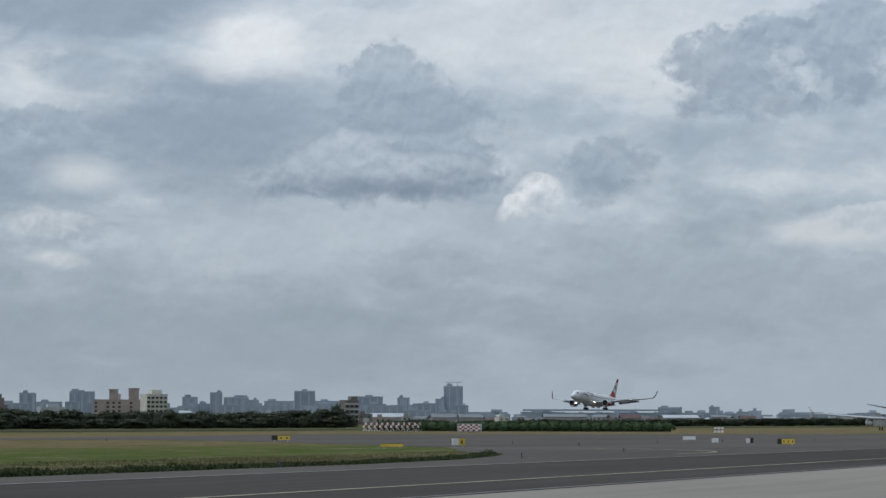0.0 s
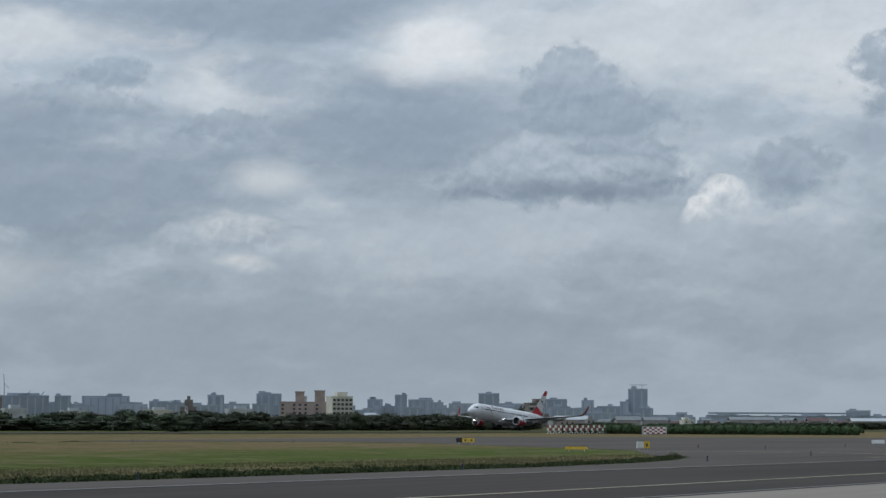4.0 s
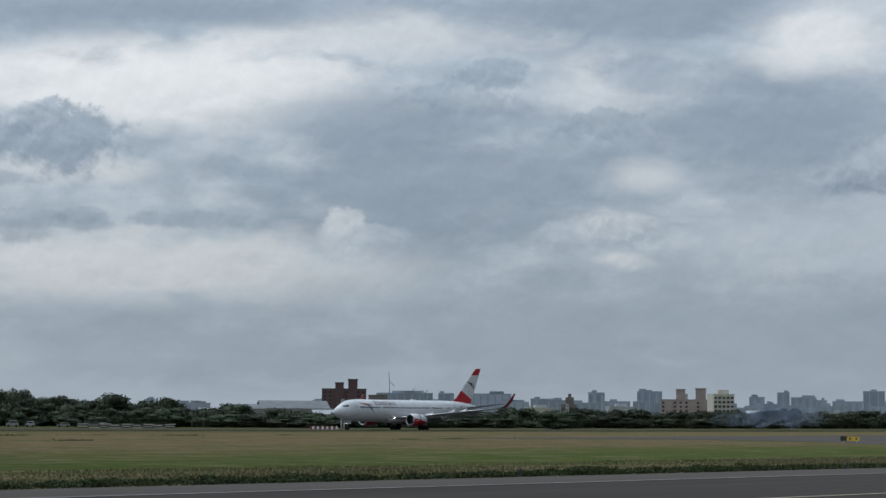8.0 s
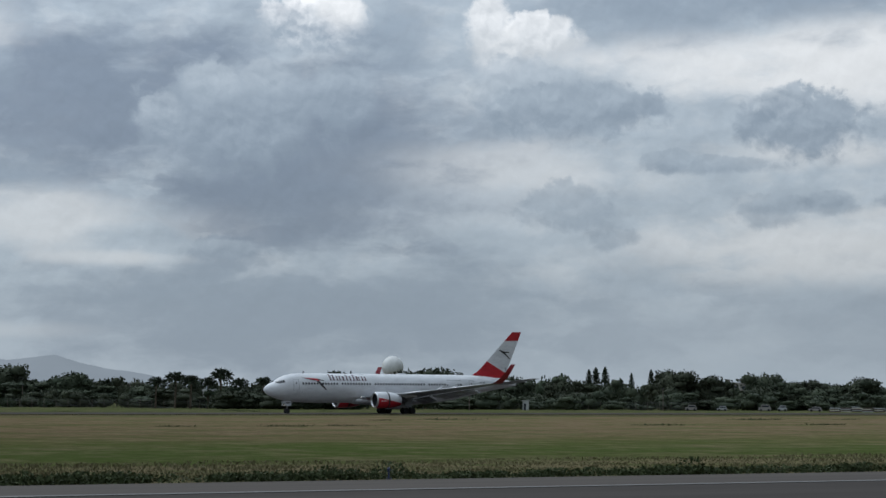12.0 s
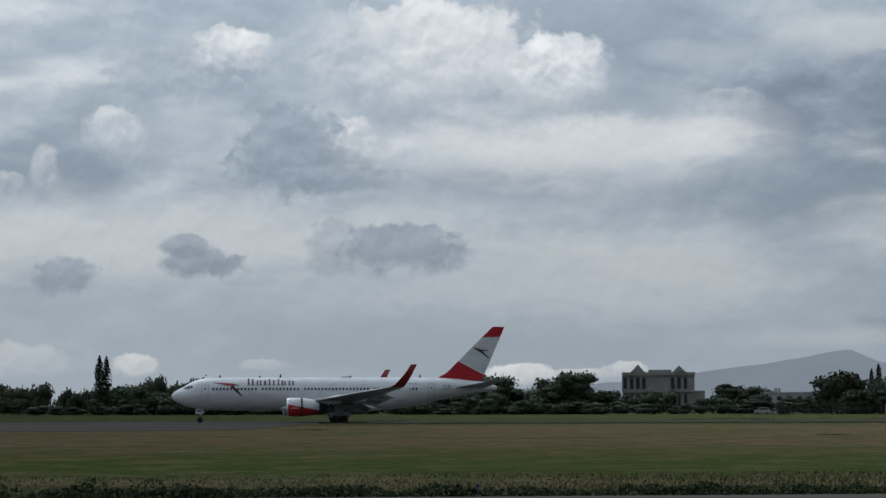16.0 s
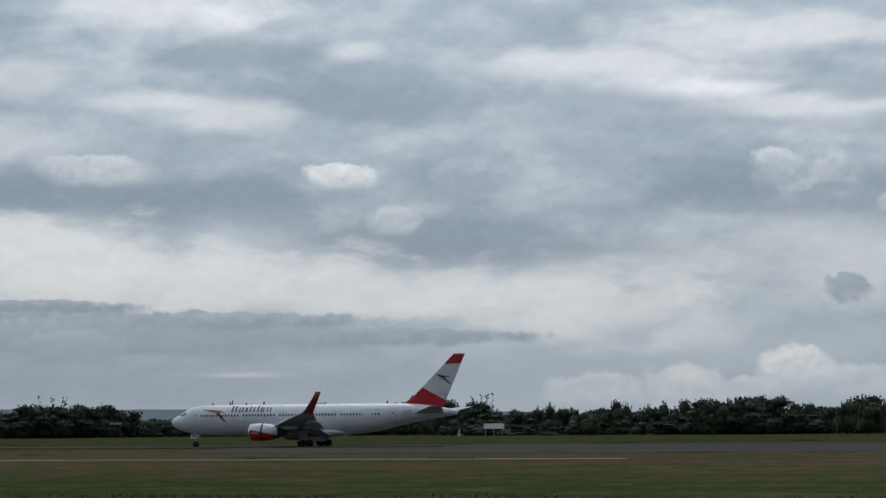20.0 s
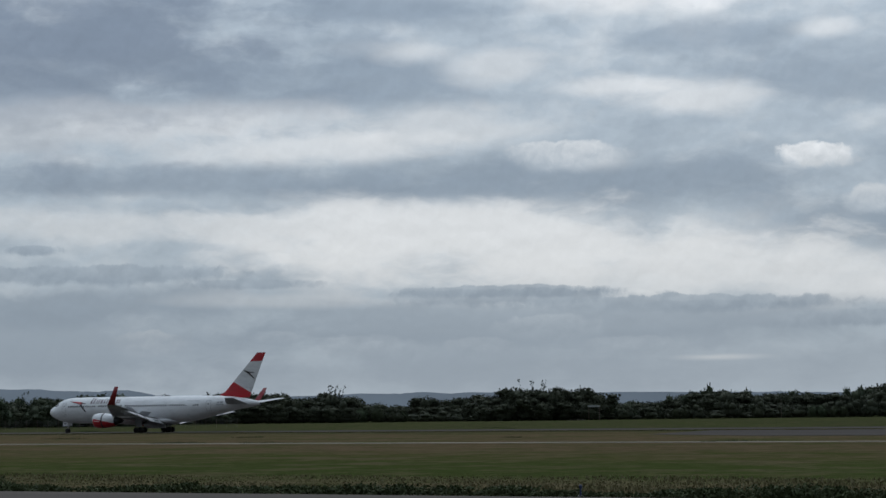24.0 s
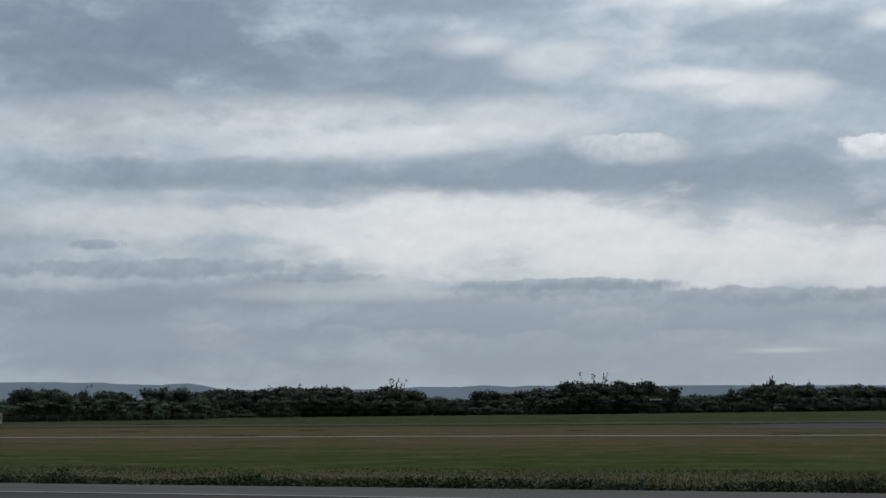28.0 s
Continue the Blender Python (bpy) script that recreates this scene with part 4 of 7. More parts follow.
def sheet(name, outline, z, material, label, category, thick=0.3):
    bm = bmesh.new()
    loft(bm, [[(x, y, zz) for x, y in outline] for zz in (z - thick, z)])
    return tagged(part(name, bm, material), label, category, kind="structure")


def build_ground():
    bm = bmesh.new()
    n, rr = 96, (0.5, 60, 140, 300, 700, 1500, 4900)
    loft(bm, [[(r * math.cos(2 * math.pi * i / n), r * math.sin(2 * math.pi * i / n), 0) for i in range(n)] for r in rr], caps=False)
    tagged(part("ground", bm, M_GRASS), "flat airfield grass in tan and green strips, dry in places", "grass", kind="structure")
    sheet("runway", [(-2500, 338), (2500, 338), (2500, 383), (-2500, 383)], 0.03, M_ASPHALT, "long grey asphalt runway", "runway")
    sheet("taxiway", [(-900, 37), (1500, 37), (1500, 62), (-900, 62)], 0.05, M_ASPHALT, "dark worn asphalt taxiway beside the grass", "taxiway")
    sheet("pavement_shoulder", [(-900, 62), (1500, 62), (1500, 69.7), (-900, 69.7)], 0.04, M_SHOULDER, "pale asphalt shoulder along the grass", "pavement")
    sheet("apron", [(-900, -200), (1500, -200), (1500, 37), (-900, 37)], 0.06, M_CONCRETE, "pale concrete apron", "apron")
    sheet("pavement_junction", [(130, 69.7), (152, 72), (166, 75.5), (176, 79), (188, 88), (225, 108), (250, 138), (275, 165), (281, 190), (268, 203), (245, 207), (268, 216), (300, 222), (420, 232), (470, 190), (520, 140), (700, 124), (1500, 110), (1500, 69.7)], 0.036, M_SHOULDER, "wide asphalt taxiway junction", "taxiway")
    sheet("pavement_exit", [(8, 292), (7, 275), (2, 260), (-12, 250), (-60, 246), (-100, 252), (-125, 275), (-140, 338), (14, 338)], 0.036, M_ASPHALT, "paved runway exit with a rounded end", "taxiway")
    sheet("service_strip", [(-330, 199.5), (-45, 199.5), (-45, 203.2), (-330, 203.2)], 0.05, M_CONCRETE, "narrow pale concrete strip in the grass", "pavement")
    for y, w, mat, label in ((61.3, 0.6, M_LINE, "worn pale edge line"), (44.3, 0.5, M_YELLOW, "yellow taxiway line"), (37.4, 0.35, M_LINE, "pale joint line of the apron")):
        sheet("line_marking", [(-900, y), (1500, y), (1500, y + w), (-900, y + w)], 0.075, mat, label, "line marking", thick=0.012)
    # a curved yellow lead-in line on the junction
    bm = bmesh.new()
    ring = []
    for i in range(25):
        a = radians(-100 + 7.5 * i)
        c = Vector((196, 90, 0)) + Vector((26 * math.cos(a), 22 * math.sin(a), 0))
        ring.append([(c.x * 1.0, c.y, z) for c, z in ((c, 0.03), (c, 0.046), (c + Vector((0.5 * math.cos(a), 0.5 * math.sin(a), 0)), 0.046), (c + Vector((0.5 * math.cos(a), 0.5 * math.sin(a), 0)), 0.03))])
    loft(bm, ring)
    tagged(part("line_marking", bm, M_YELLOW), "curved yellow taxiway line", "line marking", kind="structure")


build_ground()

# ---- vegetation ----
rng = np.random.default_rng(7)


def leaf_material(name, c0, c1, vary=0.25, scale=0.5):
    m, nt, b = nodes_of(name)
    geo = nt.nodes.new("ShaderNodeNewGeometry").outputs["Random Per Island"]
    obj = nt.nodes.new("ShaderNodeObjectInfo").outputs["Random"]
    tc = nt.nodes.new("ShaderNodeTexCoord").outputs["Object"]
    fac = math_node(nt, "MULTIPLY_ADD", geo, 0.5, math_node(nt, "MULTIPLY", noise_out(nt, tc, scale, 3), 0.5))
    col = ramp(nt, fac, ((0.2, c0), (0.8, c1)))
    hsv = nt.nodes.new("ShaderNodeHueSaturation")
    nt.links.new(col, hsv.inputs["Color"])
    nt.links.new(math_node(nt, "MULTIPLY_ADD", obj, 2 * vary, 1 - vary), hsv.inputs["Value"])
    nt.links.new(math_node(nt, "MULTIPLY_ADD", obj, 0.05, 0.475), hsv.inputs["Hue"])
    nt.links.new(hsv.outputs[0], b.inputs["Base Color"])
    b.inputs["Roughness"].default_value = 0.8
    b.inputs["Specular IOR Level"].default_value = 0.2
    return m


M_LEAF = leaf_material("broad leaves", (0.040, 0.052, 0.033), (0.060, 0.073, 0.043))
M_NEEDLE = leaf_material("dark needles", (0.030, 0.040, 0.028), (0.050, 0.062, 0.038))
M_HEDGE = leaf_material("hedge leaves", (0.036, 0.048, 0.028), (0.060, 0.074, 0.040))
M_GREENHEDGE = leaf_material("bright hedge leaves", (0.05, 0.10, 0.045), (0.085, 0.15, 0.07))
M_WEED = leaf_material("weeds", (0.030, 0.044, 0.016), (0.058, 0.077, 0.030), 0.1, 0.2)
M_STRAW = leaf_material("dry grass blades", (0.105, 0.095, 0.046), (0.165, 0.140, 0.075), 0.1, 0.1)
M_BARK = surface("bark", (0.06, 0.045, 0.03), (0.11, 0.085, 0.06), 3.0, 0.9, relief=0.5)


def tris(name, verts, faces, material, parent=None, label=""):
    """A mesh from arrays of corners and of equal-sided faces."""
    verts, faces = np.asarray(verts, dtype=np.float32), np.asarray(faces, dtype=np.int32)
    n, k = faces.shape
    me = bpy.data.meshes.new(name)
    me.vertices.add(len(verts))
    me.vertices.foreach_set("co", verts.ravel())
    me.loops.add(n * k)
    me.loops.foreach_set("vertex_index", faces.ravel())
    me.polygons.add(n)
    me.polygons.foreach_set("loop_start", np.arange(0, n * k, k, dtype=np.int32))
    me.update(calc_edges=True)
    me.materials.append(material)
    ob = new(name, me)
    ob.parent = parent
    if label:
        ob["label"] = label
    return ob


def leaf_quads(points, size, flat=0.6):
    """Small four-cornered leaf clumps, turned every way, at the points."""
    n = len(points)
    a = rng.normal(size=(n, 3))
    a /= np.linalg.norm(a, axis=1)[:, None]
    b = np.cross(a, rng.normal(size=(n, 3)))
    b /= np.linalg.norm(b, axis=1)[:, None]
    s = size * rng.uniform(0.6, 1.4, (n, 1))
    v = np.stack([points - a * s, points - b * s * flat, points + a * s, points + b * s * flat], 1).reshape(-1, 3)
    f = np.arange(4 * n).reshape(n, 4)
    return v, f


def lump(center, radii, seed, n_lat=7, n_lon=10):
    """A rough closed core inside a crown."""
    vs, fs = [], []
    for i in range(n_lat + 1):
        for j in range(n_lon):
            p, q = math.pi * i / n_lat, 2 * math.pi * j / n_lon
            d = Vector((math.sin(p) * math.cos(q), math.sin(p) * math.sin(q), math.cos(p)))
            k = 1 + 0.35 * noise.noise(d * 1.7 + Vector((seed, 0, 0)))
            vs.append([center[0] + radii[0] * d.x * k, center[1] + radii[1] * d.y * k, center[2] + radii[2] * d.z * k])
    for i in range(n_lat):
        for j in range(n_lon):
            a, b = i * n_lon + j, i * n_lon + (j + 1) % n_lon
            fs.append([a, b, b + n_lon, a + n_lon])
    return vs, fs


def crown(lobes, count, size, seed):
    """A crown from several lobes (x, y, z, rx, ry, rz): a core each, and leaf clumps over and round it."""
    verts, faces = [], []
    for k, (x, y, z, rx, ry, rz) in enumerate(lobes):
        v, f = lump((x, y, z), (rx * 0.74, ry * 0.74, rz * 0.74), seed + 3.1 * k)
        faces += [[i + len(verts) for i in q] for q in f]
        verts += v
        m = int(count * rx * rz / sum(l[3] * l[5] for l in lobes))
        d = rng.normal(size=(m, 3))
        d /= np.linalg.norm(d, axis=1)[:, None]
        bumpy = np.array([1 + 0.3 * noise.noise(Vector(q) * 2.1 + Vector((seed, k, 0))) for q in d])
        r = bumpy * rng.uniform(0.72, 1.08, m)
        v, f = leaf_quads(np.array([x, y, z]) + d * r[:, None] * np.array([rx, ry, rz]), size)
        faces += (f + len(verts)).tolist()
        verts += v.tolist()
    return verts, faces


def broad_tree(seed, w=10.0, h=10.0, lobes=9):
    """A rounded broadleaved tree: tapered trunk, limbs, an uneven crown. Built 10 m high."""
    t = tagged(new("tree"), "dark green broadleaved tree at the airfield's edge", "tree", "trees behind the runway")
    bm = tube(bmesh.new(), (0, 0, 0), (0.1, 0, h * 0.35), 0.3, 0.2, 8)
    part("trunk", bm, M_BARK, t)
    ls = [(0, 0, h * 0.62, w * 0.33, w * 0.3, h * 0.33)]
    for i in range(lobes):
        a, r = rng.uniform(0, 6.28), w * rng.uniform(0.2, 0.36)
        ls.append((r * math.cos(a), r * math.sin(a), h * rng.uniform(0.35, 0.82), w * rng.uniform(0.14, 0.24), w * rng.uniform(0.14, 0.24), h * rng.uniform(0.1, 0.18)))
    for l in ls[1:4]:
        part("limb", tubed((0.05, 0, h * 0.25), l[:3], 0.12, 0.05, 6), M_BARK, t)
    # the skirt of low branches
    ls.append((0, 0, h * 0.22, w * 0.46, w * 0.38, h * 0.22))
    ls.append((w * 0.1, 0, h * 0.42, w * 0.45, w * 0.36, h * 0.24))
    v, f = crown(ls, 2300, 0.42, seed)
    tris("crown", v, f, M_LEAF, t)
    return t


def conifer(seed, h=14.0, w=6.0):
    """A tall tiered island pine: whorls of upswept boughs with gaps between, a pointed tip."""
    t = tagged(new("conifer"), "tall dark tiered pine standing above the other trees", "conifer", "tiered pines")
    part("trunk", tubed((0, 0, 0), (0, 0, h), 0.28, 0.03), M_BARK, t)
    pts = []
    tiers = 17
    for i in range(tiers):
        u = i / (tiers - 1)
        z, r = h * (0.14 + 0.84 * u), w * 0.5 * (1 - u) ** 0.6 + 0.15
        for j in range(7):
            a = 2 * math.pi * (j + 0.37 * i) / 7 + rng.uniform(-0.2, 0.2)
            rr = r * rng.uniform(0.75, 1.1)
            for s in np.linspace(0.12, 1, 8):
                pts.append((rr * s * math.cos(a), rr * s * math.sin(a), z + 0.35 * s * s * rr + rng.uniform(-0.1, 0.1)))
    v, f = leaf_quads(np.array(pts), 0.4)
    tris("crown", v, f, M_NEEDLE, t)
    return t


def palm(seed, h=8.0):
    """A palm: slim trunk, a dense head of arching fronds with hanging leaflets."""
    t = tagged(new("palm_tree"), "dark palm with arching fronds among the trees", "palm", "palms")
    part("trunk", tubed((0, 0, 0), (0.2, 0, h * 0.75), 0.24, 0.17), M_BARK, t)
    for j in range(26):
        a, lift, length = 2.4 * j, 1.35 - 1.5 * j / 26, h * rng.uniform(0.33, 0.45)
        pts, dirs = [], []
        for s in np.linspace(0.06, 1, 22):
            r = length * s * math.cos(lift) * (1 - 0.12 * s)
            z = length * (s * math.sin(lift) - 0.5 * s * s)
            pts.append((0.2 + r * math.cos(a), r * math.sin(a), h * 0.75 + z))
        v, f = leaf_quads(np.array(pts), 0.42, 0.3)
        v[:, 2] -= rng.uniform(0, 0.3, len(v))
        tris("frond", v, f, M_NEEDLE, t)
    return t


def feathery(seed, h=10.0):
    """A thin casuarina-like tree with upright plumes."""
    t = tagged(new("tree"), "feathery upright tree with ragged plumes", "tree", "feathery trees")
    part("trunk", tubed((0, 0, 0), (0, 0, h * 0.5), 0.2, 0.1), M_BARK, t)
    pts = []
    for j in range(16):
        a, lean = rng.uniform(0, 6.28), rng.uniform(0.05, 0.45)
        l = h * rng.uniform(0.5, 0.95)
        for s in np.linspace(0.25, 1, 26):
            pts.append((l * s * lean * math.cos(a) + rng.normal() * 0.14, l * s * lean * math.sin(a) + rng.normal() * 0.14, l * s))
    v, f = leaf_quads(np.array(pts), 0.32, 0.5)
    lv, lf = crown([(0, 0, h * 0.3, h * 0.36, h * 0.3, h * 0.25)], 500, 0.4, seed)
    tris("crown", np.vstack([v, np.array(lv)]), f.tolist() + [[i + len(v) for i in q] for q in lf], M_NEEDLE, t)
    return t


def shrub(seed, w, h, material=None, label="dense dark clipped shrub on the grass", group="clipped shrubs"):
    """A dense bush, flat on top with rounded shoulders."""
    t = tagged(new("shrub"), label, "shrub", group)
    n = max(1, int(w / 3.5))
    ls = [((i + 0.5) * w / n - w / 2, 0, h * 0.5, w / n * 0.62, 1.8, h * 0.52) for i in range(n)]
    part("stem", tubed((0, 0, 0), (0, 0, h * 0.4), 0.15, 0.1, 6), M_BARK, t)
    v, f = crown(ls, 350 * n + 250, 0.3, seed)
    v = np.array(v)
    v[:, 2] = np.clip(v[:, 2], 0.02, h * 1.02 + rng.normal(size=len(v)) * 0.12)
    tris("leaves", v, f, material or M_HEDGE, t)
    return t


def put(th, d, rz=0.0, scale=(1, 1, 1), z=0.0):
    p = bearing(th, d, z)
    return Matrix.Translation(p) @ pose(0, 0, 0, 0, 0, th + rz).to_3x3().to_4x4() @ Matrix.Diagonal((*scale, 1))


TREES = [broad_tree(1.7 * i, w, 10.0) for i, w in enumerate((14.5, 13.0, 15.5, 12.5, 14.0, 16.0))]
for i, t in enumerate(TREES):
    t.matrix_basis = put((-52.5, -41.0, -8.5, 9.0, 21.5, 36.0)[i], (640, 640, 645, 800, 1010, 965)[i], 40 * i, (1, 1, (0.6, 0.7, 0.84, 1.1, 1.0, 1.2)[i]))


FAR_WOOD = [[], [], 0]


def far_tree(source, m):
    """Adds a tree's crown to the joined far wood."""
    me = next(c for c in source.children if c.name.startswith("crown")).data
    co, ids = np.empty(len(me.vertices) * 3), np.empty(len(me.loops), dtype=np.int32)
    me.vertices.foreach_get("co", co)
    me.loops.foreach_get("vertex_index", ids)
    a = np.array(m)
    FAR_WOOD[0].append(co.reshape(-1, 3) @ a[:3, :3].T + a[:3, 3])
    FAR_WOOD[1].append(ids.reshape(-1, 4) + FAR_WOOD[2])
    FAR_WOOD[2] += len(me.vertices)


def grove(th, d, width, top, front=True):
    """Trees side by side over that width, to about that height, with a lower row before them."""
    top *= 0.95 if th < -42 else 1.12 if th < 5 else 1.0
    # everything here grows beyond the runway
    top *= 0.7 if th < -62 else 1.0
    k = max(1.0, 445 / math.cos(radians(th)) / d)
    d, width, top = d * k, width * k, top * k
    place = far_tree if th < -53 or d >= 940 else copy_thing
    n = max(2, round(width / 5.4))
    for i in range(n):
        off = ((i + 0.5 + rng.uniform(-0.25, 0.25)) / n - 0.5) * 1.12
        hk = top * rng.uniform(0.86, 1.05) / 10
        k = rng.uniform(0.9, 1.15) * min(1.35, max(0.85, hk))
        place(TREES[int(rng.integers(6))], put(th - math.degrees(off * width / d), d + rng.uniform(-4, 12), rng.uniform(0, 360), (k, k, hk)))
    if front:
        n = max(2, round(width / 8.0))
        for i in range(n):
            off = (i + 0.5 + rng.uniform(-0.25, 0.25)) / n - 0.5
            hk = top * rng.uniform(0.5, 0.72) / 10
            k = rng.uniform(0.75, 0.95)
            place(TREES[int(rng.integers(6))], put(th - math.degrees(off * width / d), d - rng.uniform(9, 15), rng.uniform(0, 360), (k, k, hk)))


grove(-60.7, 620, 20, 5.7)
grove(-59.0, 620, 20, 5.2)
grove(-57.2, 620, 20, 5.1)
grove(-55.5, 620, 20, 5.5)
grove(-53.7, 620, 20, 6.0)
grove(-52.0, 620, 20, 6.1)
grove(-50.2, 620, 20, 5.7)
grove(-48.5, 620, 20, 5.2)
grove(-46.7, 620, 20, 5.1)
grove(-45.0, 620, 20, 5.5)
grove(-43.2, 620, 20, 6.0)
grove(-41.8, 620, 12, 6.8)
grove(-39.8, 620, 22, 7.1)
grove(-38.4, 620, 9, 8.2)
grove(-36.5, 600, 15, 8.4)
grove(-32.4, 600, 26, 7.7)
grove(-30.2, 600, 20, 9.5)
grove(-26.2, 560, 28, 7.1)
grove(-24.4, 560, 6, 6.9)
grove(-22.4, 620, 13, 6.8)
grove(-20.6, 620, 10, 9.1)
grove(-19.3, 640, 11, 8.2)
grove(-17.4, 640, 27, 9.9)
grove(-9.0, 640, 27, 9.3)
grove(-7.1, 640, 15, 9.3)
grove(-5.7, 640, 18, 6.1)
grove(-2.2, 660, 17, 6.6)
grove(-0.1, 650, 15, 9.4)
grove(1.4, 650, 20, 9.9)
grove(6.6, 860, 23, 13.2)
grove(8.2, 780, 22, 11.8)
grove(9.7, 780, 20, 13.8)
grove(11.1, 800, 18, 9.2)
grove(13.2, 860, 24, 10.6)
grove(14.8, 860, 20, 9.0)
grove(16.1, 860, 17, 13.6)
grove(18.1, 1000, 20, 16.4)
grove(20.3, 1000, 59, 12.1)
grove(22.8, 1000, 28, 13.4)
grove(24.8, 1000, 38, 9.0)
grove(26.9, 950, 36, 14.5)
grove(28.4, 950, 14, 12.5)
grove(29.3, 1000, 44, 11.4)
grove(31.3, 980, 11, 9.1)
grove(33.4, 950, 44, 13.3)
grove(36.3, 950, 51, 13.6)
grove(38.9, 800, 31, 9.9)
grove(40.7, 780, 18, 11.8)
grove(42.1, 760, 21, 11.0)
grove(-63.6, 1000, 26, 5.5, False)
grove(-65.4, 1050, 26, 5.2, False)
grove(-66.8, 1000, 24, 5.6, False)
grove(-68.3, 950, 24, 5.0, False)
grove(-69.8, 980, 26, 5.4, False)
grove(-71.2, 900, 24, 5.0, False)
grove(-72.6, 950, 26, 5.4, False)
grove(-74.2, 900, 26, 5.2, False)
grove(-75.8, 950, 26, 5.4, False)
grove(-14.0, 655, 10, 7.2)
grove(-15.6, 650, 8, 4.0, False)

tagged(tris("far_wood", np.vstack(FAR_WOOD[0]), np.vstack(FAR_WOOD[1]), M_LEAF), "dark green wood far behind the runway", "wood", kind="stuff")



def clump(seed, leaves):
    """A close-grown clump one unit wide and high: a low skirt and crowns piled on it."""
    lobes = [(0, 0, 0.34, 1.0, 1.0, 0.36)]
    for q in range(3):
        a, o, rz = rng.uniform(0, 6.28), rng.uniform(0.15, 0.6), rng.uniform(0.2, 0.3)
        lobes.append((o * math.cos(a), o * math.sin(a), (1.0 if q == 0 else rng.uniform(0.66, 0.92)) - rz, rng.uniform(0.45, 0.75), rng.uniform(0.45, 0.75), rz))
    v, f = crown(lobes, leaves, 0.085, seed)
    return np.array(v), np.array(f)


CLUMPS = [clump(2.3 * k, 340) for k in range(9)]


def thicket(th0, th1, depth, tall, step=4.2, wide=(3.2, 5.6), uneven=0.12):
    """Close trees or bushes along the wood, too many to count; depth and tall give distance and height by bearing."""
    n = int(abs(th1 - th0) * 0.01745 * depth((th0 + th1) / 2) / step)
    verts, faces, count = [], [], 0
    for k in range(n):
        th = th0 + (th1 - th0) * (k + rng.uniform(0.1, 0.9)) / n
        d = depth(th) + rng.uniform(-7, 7)
        hh = tall(th, d) * (1 + uneven * rng.normal())
        p, r, a = bearing(th, d), rng.uniform(*wide), rng.uniform(0, 6.28)
        v, f = CLUMPS[int(rng.integers(len(CLUMPS)))]
        turn = np.array([[math.cos(a) * r, math.sin(a) * r, 0], [-math.sin(a) * r, math.cos(a) * r, 0], [0, 0, hh]])
        v = v @ turn + np.array([p.x, p.y, 0])
        v[:, 2] = np.maximum(v[:, 2], 0.05)
        verts.append(v)
        faces.append(f + count)
        count += len(v)
    tagged(tris("undergrowth", np.vstack(verts), np.vstack(faces), M_LEAF), "dark green close-grown trees along the wood's edge", "undergrowth", kind="stuff")


# bearing, upper edge of the wood in degrees above the horizon; bearing, distance of the wood's heart
CANOPY = ((-62, 0.10), (-50, 0.12), (-42.4, 0.14), (-41.65, 0.36), (-40.6, 0.36), (-38.56, 0.50), (-38, 0.45), (-36, 0.43), (-33, 0.40), (-31, 0.44), (-30.1, 0.56), (-29.1, 0.54), (-28.06, 0.40), (-25.4, 0.38), (-23.7, 0.42), (-21, 0.48), (-20.1, 0.50), (-19.5, 0.35),
          (-18.3, 0.48), (-17.3, 0.56), (-16.3, 0.42), (-14.8, 0.22), (-14, 0.45), (-12.9, 0.26), (-10.5, 0.25), (-8, 0.40), (-6, 0.38), (-1.4, 0.30), (-0.5, 0.52), (1.2, 0.58), (2.4, 0.48), (4.08, 0.55), (7.75, 0.62), (9.97, 0.78), (11.5, 0.5), (16, 0.55))
CANOPY2 = ((18.1, 0.70), (20, 0.46), (21.2, 0.46), (22.75, 0.57), (24.5, 0.32), (26, 0.42), (27.6, 0.6), (28.2, 0.45), (30.4, 0.33), (31.0, 0.2), (31.74, 0.12), (32.2, 0.46), (33.5, 0.58), (35.6, 0.52), (36.8, 0.5), (37.5, 0.56), (38.5, 0.40), (40, 0.37), (41.4, 0.5), (44, 0.42))
HEART = ((-62, 975), (-57, 850), (-52, 755), (-45, 670), (-38, 650), (-30, 645), (-26, 630), (-18.5, 690), (-13, 800), (-10, 690), (4, 690), (10, 830), (17.5, 890), (18, 1015), (37, 1000), (38, 840), (44, 800))
EDGE = ((-62, 930), (-57, 808), (-52, 715), (-45, 622), (-38, 595), (-36, 580), (-26.5, 542), (-18.4, 600), (-17.8, 690), (-13.6, 700), (-13.5, 620), (4.5, 632), (5, 760), (17.5, 840), (18, 975), (37.5, 930), (37.8, 790), (44.5, 740))


def line(table):
    xs, vs = zip(*table)
    return lambda th: float(np.interp(th, xs, vs))


canopy, heart, edge_of = line(CANOPY + CANOPY2), line(HEART), line(EDGE)
for a, b in ((-62, -52), (-52, -42), (-42, -34), (-34, -26), (-26, -18.4), (-18.4, -10), (-10, -2), (-2, 6), (6, 17.6), (17.6, 30), (30, 37.6), (37.6, 44.5)):
    thicket(a, b, heart, lambda th, d: (3 + d * math.tan(radians(canopy(th)))) * 0.97)
for a, b in ((-62, -52), (-52, -42), (-42, -30), (-30, -18.4), (-13.5, -4), (-4, 4.6), (4.8, 17.6), (17.9, 30), (30, 37.6), (37.7, 44.5)):
    thicket(a, b, edge_of, lambda th, d: 3.9 * d / 620, 4.6, (2.4, 4.6), 0.3)


